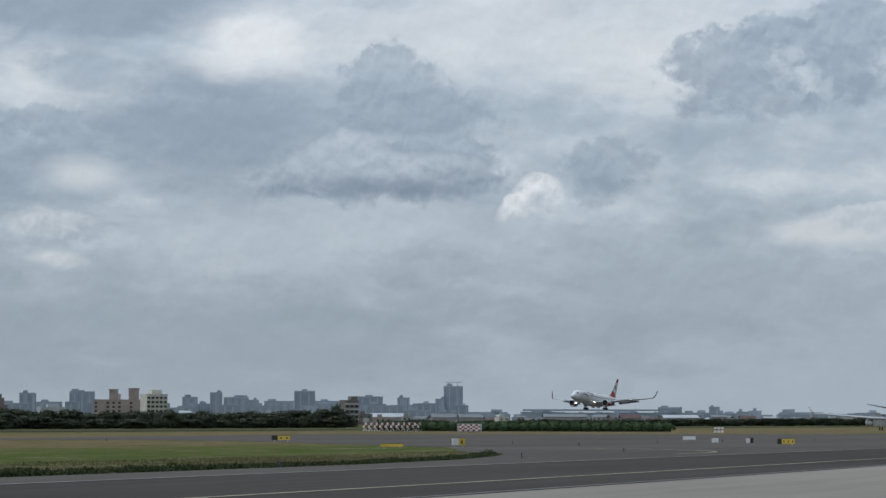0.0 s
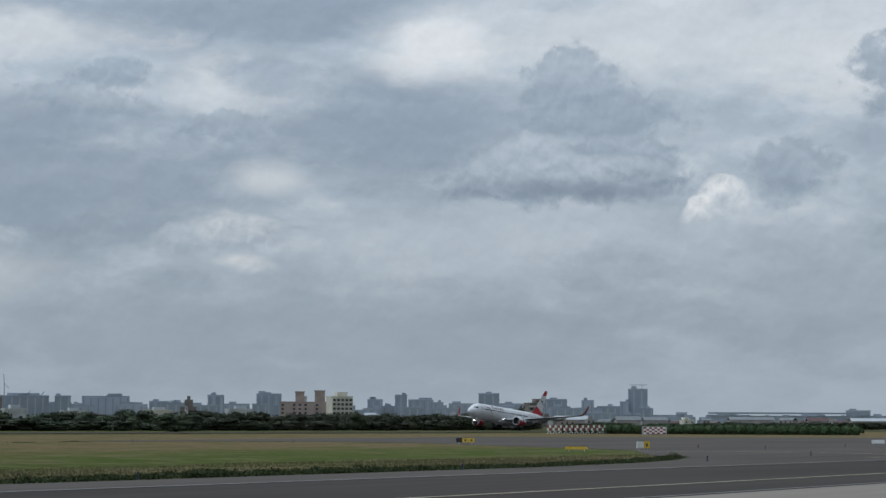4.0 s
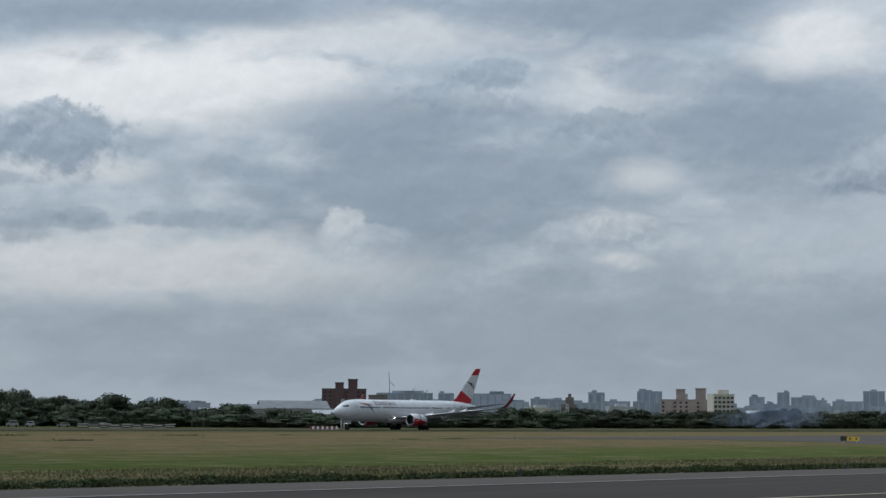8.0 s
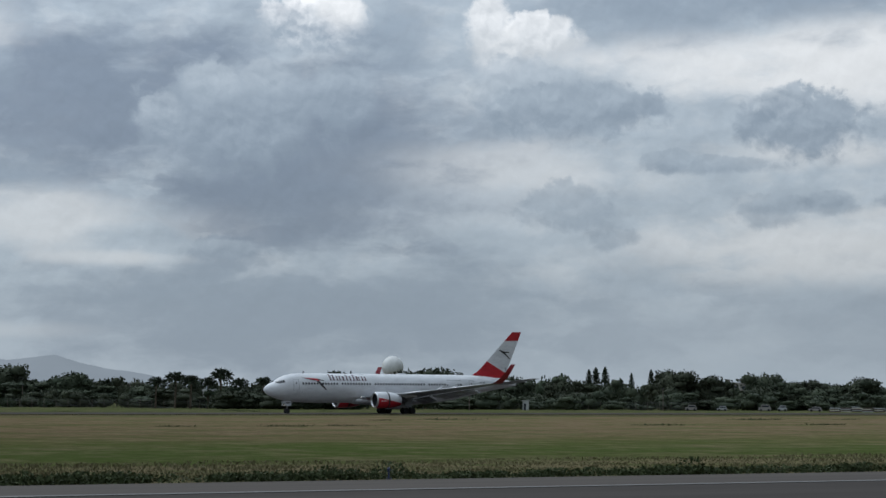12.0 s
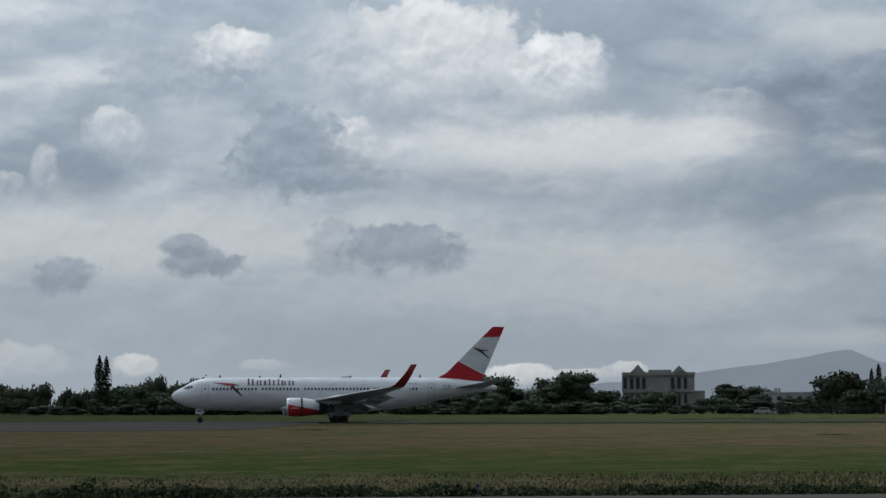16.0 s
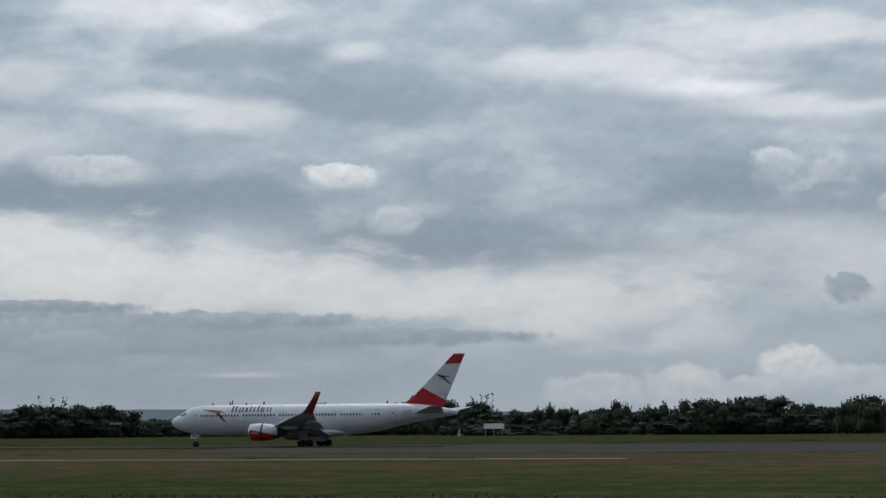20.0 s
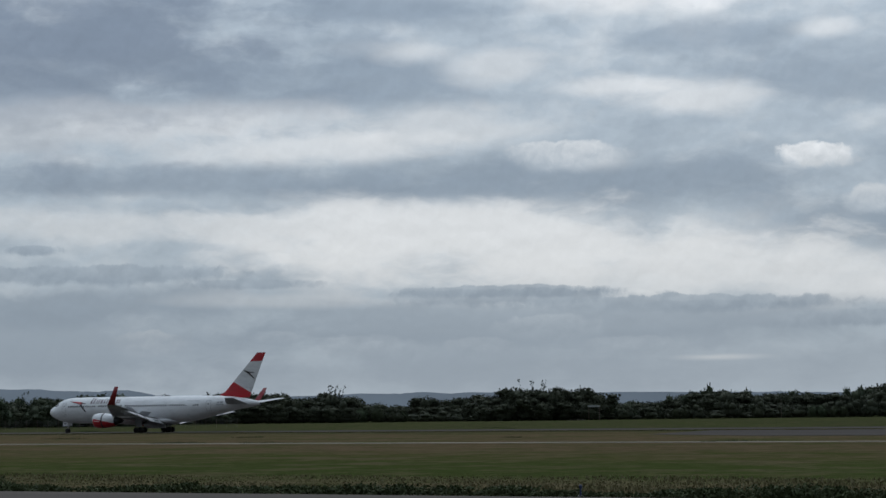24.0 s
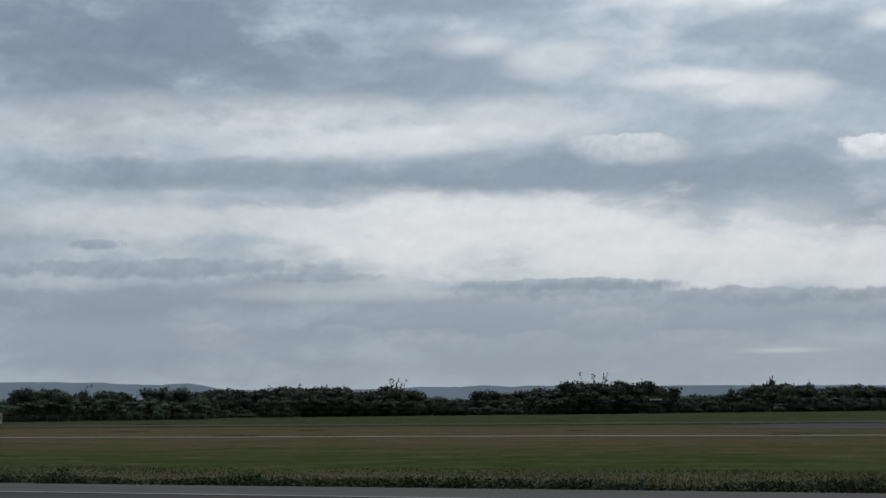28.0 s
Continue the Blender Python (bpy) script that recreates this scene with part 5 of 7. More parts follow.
def weeds():
    """Rough weeds along the taxiway's edge and dry grass behind them, too many to count."""
    def blades(n, xs, ys, hs, width):
        base = np.stack([xs, ys, np.zeros(n)], 1)
        a = rng.uniform(0, 6.28, n)
        lean = rng.normal(size=(n, 2)) * 0.35 * hs[:, None]
        side = np.stack([np.cos(a), np.sin(a), np.zeros(n)], 1) * (width * rng.uniform(0.6, 1.5, n))[:, None]
        tip = base + np.stack([lean[:, 0], lean[:, 1], hs], 1)
        mid = base + np.stack([lean[:, 0] * 0.3, lean[:, 1] * 0.3, hs * 0.55], 1)
        v = np.stack([base - side * 0.6, base + side * 0.6, mid + side, tip, mid - side], 1).reshape(-1, 3)
        f = np.arange(5 * n).reshape(n, 5)
        return v, f

    def shore(ys):
        """The pavement's edge: grass grows where x is less."""
        return np.where(ys < 207, np.interp(ys, (69.7, 72, 75.5, 79, 88, 108, 138, 165, 190, 203, 207), (130, 152, 166, 176, 188, 225, 250, 275, 281, 268, 245)), 238.0)

    # dark weeds in ragged mounds where the grass meets the pavement
    pts = []
    for k in range(1150):
        x = rng.uniform(-80, 176)
        y = float(np.interp(x, (-80, 130, 152, 166, 176), (70.0, 70.0, 72.3, 75.9, 79.4)))
        patch = 0.5 + 0.5 * noise.noise(Vector((x * 0.13, 3.0, 0))) + 0.35 * noise.noise(Vector((x * 0.6, 8.0, 0)))
        hh = max(0.10, 0.48 * patch + rng.uniform(-0.05, 0.14)) * (0.75 if x > 120 else 1.0)
        if rng.uniform() < 0.012:
            hh += 0.35
        m = int(60 + 160 * hh)
        q = rng.normal(size=(m, 3)) * np.array([0.34 + 0.3 * hh, 0.30, 0.0]) + np.array([x, y + 0.25 + abs(rng.normal()) * 0.8, 0.0])
        q[:, 2] = hh * rng.uniform(0.05, 1.0, m) ** 0.8 * np.exp(-((q[:, 0] - x) / 0.9) ** 2)
        pts.append(q)
    v, f = leaf_quads(np.vstack(pts), 0.075, 0.5)
    v[:, 2] = np.maximum(v[:, 2], 0.01)
    tagged(tris("weeds", v, f, M_WEED), "dark green weeds in ragged mounds along the taxiway edge", "weeds", kind="stuff")

    # dry and green blades behind the weeds, thinning out over the field
    n = 70000
    xs, ys = rng.uniform(-95, 190, n), 72.4 + 20 * rng.uniform(0, 1, n) ** 1.6
    keep = xs < shore(ys) - 0.4
    xs, ys = xs[keep], ys[keep]
    grow = 1 + 0.35 * np.sin(xs * 0.11 + 1.7 * np.sin(ys * 0.13)) + 0.3 * np.sin(xs * 0.37 + ys * 0.53)
    v, f = blades(len(xs), xs, ys, rng.uniform(0.05, 0.13, len(xs)) * grow, 0.035)
    tagged(tris("grass", v, f, M_STRAW), "dry unmown grass behind the weeds", "grass", kind="stuff")
    # low weeds scattered on the far field, along the strip and beyond the runway
    xs, ys, hs = [], [], []
    for k in range(60):
        x, y = rng.uniform(-420, 260), rng.choice([rng.uniform(202, 206), rng.uniform(202, 204), rng.uniform(386, 440), rng.uniform(245, 262)])
        s = rng.uniform(0.3, 1.0)
        m = int(60 + 90 * s)
        xs.append(x + rng.normal(size=m) * s * 2.4)
        ys.append(y + rng.normal(size=m) * s)
        hs.append(np.abs(rng.normal(size=m)) * s * 0.16 + 0.04)
    xs, ys, hs = np.concatenate(xs), np.concatenate(ys), np.concatenate(hs)
    v, f = blades(len(xs), xs, ys, hs, 0.05)
    tagged(tris("tufts", v, f, M_WEED), "scattered green weed tufts on the field", "weeds", kind="stuff")
    # unmown grass between the field and the runway
    n = 70000
    xs = rng.uniform(-640, 700, n)
    xs = xs[(xs > 16) | (xs < -104)]
    n = len(xs)
    v, f = blades(n, xs, rng.uniform(326, 337, n), rng.uniform(0.08, 0.22, n), 0.09)
    tagged(tris("grass", v, f, M_STRAW), "brownish unmown grass along the runway edge", "grass", kind="stuff")


weeds()

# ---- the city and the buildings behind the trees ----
# haze is painted into these facade colours: bluer and paler than the buildings
M_HAZEGREY = surface("far facade tinted by haze", (0.285, 0.325, 0.38), (0.35, 0.385, 0.435), 0.03, 0.8, relief=0.0, by_object=0.2)
M_HAZEBAND = surface("far facade strip tinted by haze", (0.36, 0.395, 0.44), (0.41, 0.44, 0.48), 0.03, 0.8, relief=0.0)
M_HAZEDARK = surface("far glass strip tinted by haze", (0.235, 0.272, 0.325), (0.27, 0.305, 0.355), 0.03, 0.6, relief=0.0)
M_PINKTILE = surface("pink-beige facade tiles", (0.27, 0.21, 0.19), (0.36, 0.29, 0.26), 0.15, 0.8)
M_CREAM = surface("cream plaster", (0.46, 0.43, 0.36), (0.58, 0.55, 0.47), 0.2, 0.8)
M_BRICK = surface("dark red facade tiles", (0.085, 0.048, 0.048), (0.125, 0.072, 0.070), 0.15, 0.8)
M_BROWN = surface("brown facade tiles", (0.13, 0.11, 0.10), (0.20, 0.17, 0.15), 0.2, 0.8)
M_WALL = surface("weathered white wall", (0.32, 0.33, 0.33), (0.48, 0.49, 0.48), 0.25, 0.8, by_object=0.12)
M_STONE = surface("grey stone facade", (0.24, 0.22, 0.21), (0.34, 0.32, 0.30), 0.25, 0.85)
M_METALROOF = surface("grey sheet-metal roof", (0.15, 0.165, 0.175), (0.22, 0.235, 0.25), 0.2, 0.7, 0.0)
M_PALEROOF = surface("pale sheet-metal roof", (0.36, 0.39, 0.41), (0.48, 0.50, 0.52), 0.2, 0.6, 0.0)
M_PANE = surface("dark window glass", (0.02, 0.024, 0.03), (0.05, 0.055, 0.065), 0.6, 0.2, relief=0.0)
M_STEEL = surface("galvanised steel", (0.30, 0.31, 0.32), (0.45, 0.46, 0.47), 1.0, 0.45, 0.6)
M_WOODPOLE = surface("weathered pole wood", (0.10, 0.08, 0.065), (0.16, 0.13, 0.11), 1.5, 0.9)
M_SIGNRED = surface("red warning paint", (0.20, 0.040, 0.034), (0.29, 0.060, 0.050), 0.7, 0.6)
M_SIGNWHITE = surface("white warning paint", (0.62, 0.62, 0.60), (0.78, 0.78, 0.76), 0.7, 0.6)
M_SIGNYELLOW = surface("yellow sign face", (0.62, 0.40, 0.04), (0.75, 0.50, 0.07), 0.8, 0.5)
M_BLACK = surface("black sign face", (0.012, 0.012, 0.012), (0.03, 0.03, 0.03), 0.8, 0.5)
M_RUST = surface("dull red tower paint", (0.10, 0.030, 0.026), (0.16, 0.045, 0.038), 0.7, 0.7)
M_BLUE = surface("blue lamp glass", (0.008, 0.016, 0.06), (0.014, 0.028, 0.10), 2.0, 0.3)


def stand(name, th, d, label, category, group="", rz=0.0, z=0.0):
    ob = tagged(new(name), label, category, group)
    ob.matrix_basis = put(th, d, rz, z=z)
    return ob


def pitched(x0, x1, y0, y1, z0, z1, over=0.4):
    """A gabled roof, its ridge along x."""
    ym = (y0 + y1) / 2
    return loft(bmesh.new(), [[(x, y0 - over, z0), (x, ym, z1), (x, y1 + over, z0), (x, ym, z1 - 0.35)] for x in (x0 - over, x1 + over)])


def gabled(x0, x1, y0, y1, z0, z1):
    """A gable end that faces the viewer."""
    xm = (x0 + x1) / 2
    return loft(bmesh.new(), [[(x0, y, z0), (xm, y, z1), (x1, y, z0)] for y in (y0, y1)])


def windows(b, w, z0, floors, step, bays, ww, wh, x0=None, x1=None, y=0.0, material=None):
    x0, x1 = (-w / 2, w / 2) if x0 is None else (x0, x1)
    first = None
    for f in range(floors):
        for i in range(bays):
            at = (x0 + (i + 0.5) * (x1 - x0) / bays, y, z0 + f * step)
            if first is None:
                first = part("window", boxed(-ww / 2, ww / 2, -0.06, 0.2, 0, wh), material or M_PANE, b, "dark window pane")
                first.location = at
            else:
                o = first.copy()
                scene.collection.objects.link(o)
                o.location = at


def house(name, th, d, w, h, depth, wall, label, category="building", group="", rz=0.0, roof=None, parapet=0.6):
    b = stand(name, th, d, label, category, group, rz)
    part("wall", boxed(-w / 2, w / 2, 0, depth, 0, h), wall, b)
    part("roof", boxed(-w / 2 - 0.25, w / 2 + 0.25, -0.25, depth + 0.25, h, h + parapet), roof or wall, b)
    return b


def far_tower(th, w, top, d=4300.0, crown=0):
    b = house("apartment_tower", th, d, w, top - 1.5, 22, M_HAZEGREY, "hazy blue-grey apartment tower in the far city", "tower", "far city towers", parapet=1.5)
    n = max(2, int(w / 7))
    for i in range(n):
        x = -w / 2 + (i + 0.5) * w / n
        part("facade_strip", boxed(x - 1.1, x + 1.1, -0.8, 0, 2, top - 4), M_HAZEBAND if i % 2 else M_HAZEDARK, b)
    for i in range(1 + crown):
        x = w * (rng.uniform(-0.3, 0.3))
        part("roof_house", boxed(x - w * 0.14, x + w * 0.14, 4, 14, top, top + rng.uniform(2.5, 5)), M_HAZEGREY, b)
    return b


def build_city():
    for th, w, top in ((-53.5, 30, 55.2), (-54.87, 49, 59), (-57.65, 30, 49), (-58.33, 24, 58), (-58.85, 49, 49)):
        far_tower(th, w, top, crown=1)
    for th, w, top in ((-59.31, 20, 43.7), (-59.97, 58, 41.5), (-60.64, 41, 61.6), (-61.26, 52, 41.8), (-62.35, 51, 51), (-63.23, 24.5, 49)):
        far_tower(th, w, top)
    for th, w, top in ((-63.85, 36, 38), (-64.19, 18, 46.8), (-53.47, 30, 56), (-52.02, 39, 43.3), (-49.54, 31, 52.6)):
        far_tower(th, w, top)
    for th, w, top in ((-48.45, 111, 52.7), (-50.64, 92, 52.3), (-41.80, 22, 36), (-42.88, 74, 30), (-55.9, 40, 34), (-56.8, 50, 36), (-62.9, 60, 30), (-51.3, 60, 36)):
        far_tower(th, w, top, crown=2)
    for th, w, top in ((-70.21, 38, 25.8), (-71.36, 17, 26.6), (-72.09, 19, 18.7), (-72.41, 20, 20.6), (-69.2, 90, 17), (-73.5, 60, 14)):
        far_tower(th, w, top, 3500.0)
    # the tower under construction, cranes on top
    b = far_tower(-64.54, 38, 72, 4310.0)
    tagged(b, "tall hazy blue-grey tower with two cranes on its roof")
    for x in (-9, 8):
        part("crane", boxed(x - 0.5, x + 0.5, 5, 6, 72, 80), M_HAZEDARK, b)
        part("crane_jib", boxed(x - 7, x + 9, 5, 6, 79, 80), M_HAZEDARK, b)
    # cranes in the same haze-tinted colour
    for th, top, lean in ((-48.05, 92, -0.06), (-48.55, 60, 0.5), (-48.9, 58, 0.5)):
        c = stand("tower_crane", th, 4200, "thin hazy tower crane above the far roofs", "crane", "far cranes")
        part("mast", boxed(-0.8, 0.8, -0.8, 0.8, 0, top * 0.8), M_HAZEDARK, c)
        part("jib", tubed((0, 0, top * 0.78), (12 * lean * 2, 0, top), 0.6), M_HAZEDARK, c)
        part("stay", tubed((0, 0, top * 0.8), (9, 0, top * 0.7), 0.4), M_HAZEDARK, c)
    # elevated railway, in the haze-tinted colours
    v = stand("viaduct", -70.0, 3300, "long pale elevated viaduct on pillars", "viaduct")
    part("deck", boxed(-210, 30, 0, 12, 18.5, 21), M_HAZEDARK, v)
    part("embankment", boxed(-210, 30, 4, 10, 0, 16), M_HAZEGREY, v)
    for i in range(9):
        part("pillar", boxed(-208 + 28 * i, -204 + 28 * i, 3, 9, 0, 17.5), M_HAZEGREY, v)

    # pink-beige block with roof towers, cream block beside it
    b = house("apartment_block", -55.83, 1700, 40, 18.4, 16, M_PINKTILE, "pink-beige apartment block with two roof towers", "apartment block", rz=0)
    for x in (-14, 4, 15):
        part("bay", boxed(x - 3, x + 3, -1.2, 0, 0, 17), M_PINKTILE, b)
    for x, top, w in ((-4.5, 26.4, 7), (11.0, 27.2, 8)):
        part("roof_tower", boxed(x - w / 2, x + w / 2, 4, 11, 18.9, top), M_PINKTILE, b)
        part("roof_cap", boxed(x - w / 2 - 0.5, x + w / 2 + 0.5, 3.5, 11.5, top, top + 0.6), M_PINKTILE, b)
    part("roof_house", boxed(-7, 1, 5, 10, 18.9, 23.2), M_WALL, b)
    windows(b, 40, 3.2, 5, 3.1, 9, 1.8, 1.5)
    b = house("office_block", -56.80, 1660, 16, 22.2, 20, M_CREAM, "cream office block with rows of dark windows", "office block", rz=14)
    windows(b, 16, 2.6, 6, 3.3, 5, 2.2, 1.7)
    for f in range(6):
        part("ledge", boxed(-8.2, 8.2, -0.5, 0, 1.9 + 3.3 * f, 2.3 + 3.3 * f), M_CREAM, b)
    part("roof_house", boxed(-3, 5, 5, 14, 22.8, 26), M_CREAM, b)
    side = [(8.0, 4.0 + 5 * i, 2.6 + 3.3 * f) for f in range(6) for i in range(3)]
    for p in side:
        part("window", boxed(p[0] - 0.1, p[0] + 0.06, p[1], p[1] + 1.6, p[2], p[2] + 1.5), M_PANE, b)
    # dark red block with two towers
    b = house("apartment_block", -46.86, 1700, 34.5, 25, 18, M_BRICK, "dark red-brown apartment block with two square towers", "apartment block")
    for x, top, w in ((-3.6, 29.7, 6.6), (6.8, 32.4, 7.2)):
        part("roof_tower", boxed(x - w / 2, x + w / 2, 3, 12, 25.6, top), M_BRICK, b)
        part("roof_cap", boxed(x - w / 2 - 0.3, x + w / 2 + 0.3, 2.7, 12.3, top, top + 0.8), M_BRICK, b)
        part("stair_bay", boxed(x - w / 2, x + w / 2, -1.5, 0, 0, 25), M_BRICK, b)
    windows(b, 34.5, 4.0, 7, 3.0, 8, 1.7, 1.4)
    part("balcony", boxed(-16, -9, -1.4, 0, 9, 10), M_WALL, b)
    part("balcony", boxed(7, 14, -1.4, 0, 12, 13), M_WALL, b)
    house("apartment_block", -47.75, 1850, 16, 22, 14, M_BROWN, "brown apartment block behind the red one", "apartment block")
    b = house("office_block", -61.88, 1250, 8.3, 14.2, 9, M_BROWN, "narrow brown block with white storey bands", "office block", rz=20)
    for f in range(4):
        part("storey_band", boxed(-4.3, 4.3, -0.4, 0, 3.2 + 3 * f, 4.1 + 3 * f), M_WALL, b)
    part("roof_house", boxed(0, 4, 2, 7, 14.8, 17), M_BROWN, b)
    windows(b, 8.3, 1.6, 4, 3.0, 3, 1.5, 1.2)
    # low houses between the trees and the city
    for th, d, w, h, dep, mat, lab in ((-54.14, 1200, 13.5, 9.6, 10, M_WALL, "white house with a pale vaulted roof"), (-49.84, 1200, 11.6, 8.2, 9, M_WALL, "white flat-roofed house among the trees"),
                                       (-48.35, 860, 8, 7.2, 8, M_WALL, "small white house with dark openings"), (-47.85, 870, 6, 5.8, 8, M_WALL, "small white house with dark openings"),
                                       (-52.03, 1200, 14.5, 8.8, 9, M_CREAM, "long cream low building"), (-53.3, 1150, 18, 5.6, 9, M_WALL, "long low white building")):
        b = house("house", th, d, w, h, dep, mat, lab, "house", "low houses", rz=12)
        windows(b, w, h * 0.5, 1, 3, max(2, int(w / 3)), 1.3, 1.3)
        part("roof_house", boxed(-w * 0.2, w * 0.25, 2, 6, h + 0.6, h + 2), M_PALEROOF, b)
    b = house("temple_hall", -52.77, 1200, 8.6, 10.5, 8, M_BROWN, "dark brown hall with a stepped tower", "hall")
    part("tower", boxed(-2, 2.6, 2, 6, 11, 15), M_BROWN, b)
    part("tower_top", boxed(-0.6, 1.2, 3, 5, 15, 17), M_BROWN, b)
    for th, d, w, h, dep, rise, mat, lab in ((-45.6, 1150, 36, 7.6, 26, 4.2, M_METALROOF, "long factory hall with a grey metal roof"), (-46.5, 900, 13, 4.4, 10, 1.8, M_PALEROOF, "small hall with a pale metal roof"),
                                             (-44.3, 1050, 18, 7, 16, 2.2, M_METALROOF, "factory hall with a grey metal roof"), (-43.5, 1000, 13, 5.4, 12, 1.6, M_WALL, "low white workshop hall with plain walls"),
                                             (-42.5, 1200, 10, 6.0, 10, 1.6, M_PALEROOF, "small workshop hall with a pale roof"), (-64.3, 1150, 13, 4.9, 8, 2.0, M_METALROOF, "grey arched store shed by the hedge"),
                                             (-65.0, 1150, 12, 4.9, 8, 1.8, M_METALROOF, "grey arched store shed by the hedge"), (-62.86, 1700, 26, 6.0, 24, 3.0, M_PALEROOF, "wide hall with a pale low-pitched roof"),
                                             (-60.9, 1150, 16, 6.0, 10, 1.2, M_PALEROOF, "long store hall with a pale roof"), (-67.5, 1500, 30, 6, 14, 2, M_METALROOF, "long hall with a grey roof"),
                                             (-70.5, 1500, 24, 5.5, 14, 2, M_PALEROOF, "long hall with a pale roof"), (-69.2, 1300, 12, 5, 10, 2.2, M_BRICK, "house with a red-brown roof")):
        b = stand("hall", th, d, lab, "hall", "halls behind the trees", 8)
        part("wall", boxed(-w / 2, w / 2, 0, dep, 0, h), M_STONE, b)
        part("roof", pitched(-w / 2, w / 2, 0, dep, h, h + rise), mat, b)
        part("door", boxed(-w * 0.3, -w * 0.3 + 3, -0.1, 0.2, 0, 3.2), M_PANE, b, "dark gate")


def build_low_town():
    """Small houses and sheds in a jumble between the trees and the towers."""
    walls = (M_WALL, M_STONE, M_BROWN, M_CREAM, M_PINKTILE, M_WALL, M_STONE)
    roofs = (M_METALROOF, M_PALEROOF, M_BRICK, M_METALROOF, M_BROWN)
    labels = {M_WALL: "small weathered white house in the low town", M_STONE: "small grey house in the low town", M_BROWN: "small brown-tiled house in the low town", M_CREAM: "small cream house in the low town", M_PINKTILE: "small pink-tiled house in the low town"}
    for th0, th1, n, tall in ((-44.2, -47.5, 7, 7), (-47.8, -56.0, 22, 8.5), (-57.2, -64.8, 22, 9), (-65.0, -77.0, 44, 7)):
        for k in range(n):
            th = th0 + (th1 - th0) * (k + rng.uniform(0, 1)) / n
            d, w, h = rng.uniform(1650, 2400), rng.uniform(6, 15), tall * rng.uniform(0.5, 1.05)
            wall = walls[int(rng.integers(7))]
            b = stand("house", th, d, labels[wall], "house", "houses of the low town", rng.uniform(-35, 35))
            part("wall", boxed(-w / 2, w / 2, 0, 9, 0, h), wall, b)
            roof = roofs[int(rng.integers(5))]
            if rng.uniform() < 0.5:
                part("roof", pitched(-w / 2, w / 2, 0, 9, h, h + rng.uniform(1.2, 2.4)), roof, b)
            else:
                part("roof", boxed(-w / 2 - 0.2, w / 2 + 0.2, -0.2, 9.2, h, h + 0.5), wall, b)
                part("roof_house", boxed(-w * 0.3, w * rng.uniform(-0.1, 0.2), 2, 6, h + 0.5, h + rng.uniform(1.5, 3.2)), wall, b)
            for i in range(max(2, int(w / 4))):
                x = -w / 2 + (i + 0.5) * w / max(2, int(w / 4))
                part("window", boxed(x - 0.7, x + 0.7, -0.06, 0.2, h - 2.4, h - 1.1), M_PANE, b)
    # the lower roofs of the city, haze painted into their colour
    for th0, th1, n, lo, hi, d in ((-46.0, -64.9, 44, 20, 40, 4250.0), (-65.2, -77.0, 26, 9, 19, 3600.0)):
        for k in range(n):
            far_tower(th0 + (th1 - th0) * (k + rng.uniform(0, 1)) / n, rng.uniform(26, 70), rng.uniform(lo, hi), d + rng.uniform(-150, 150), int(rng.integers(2)))


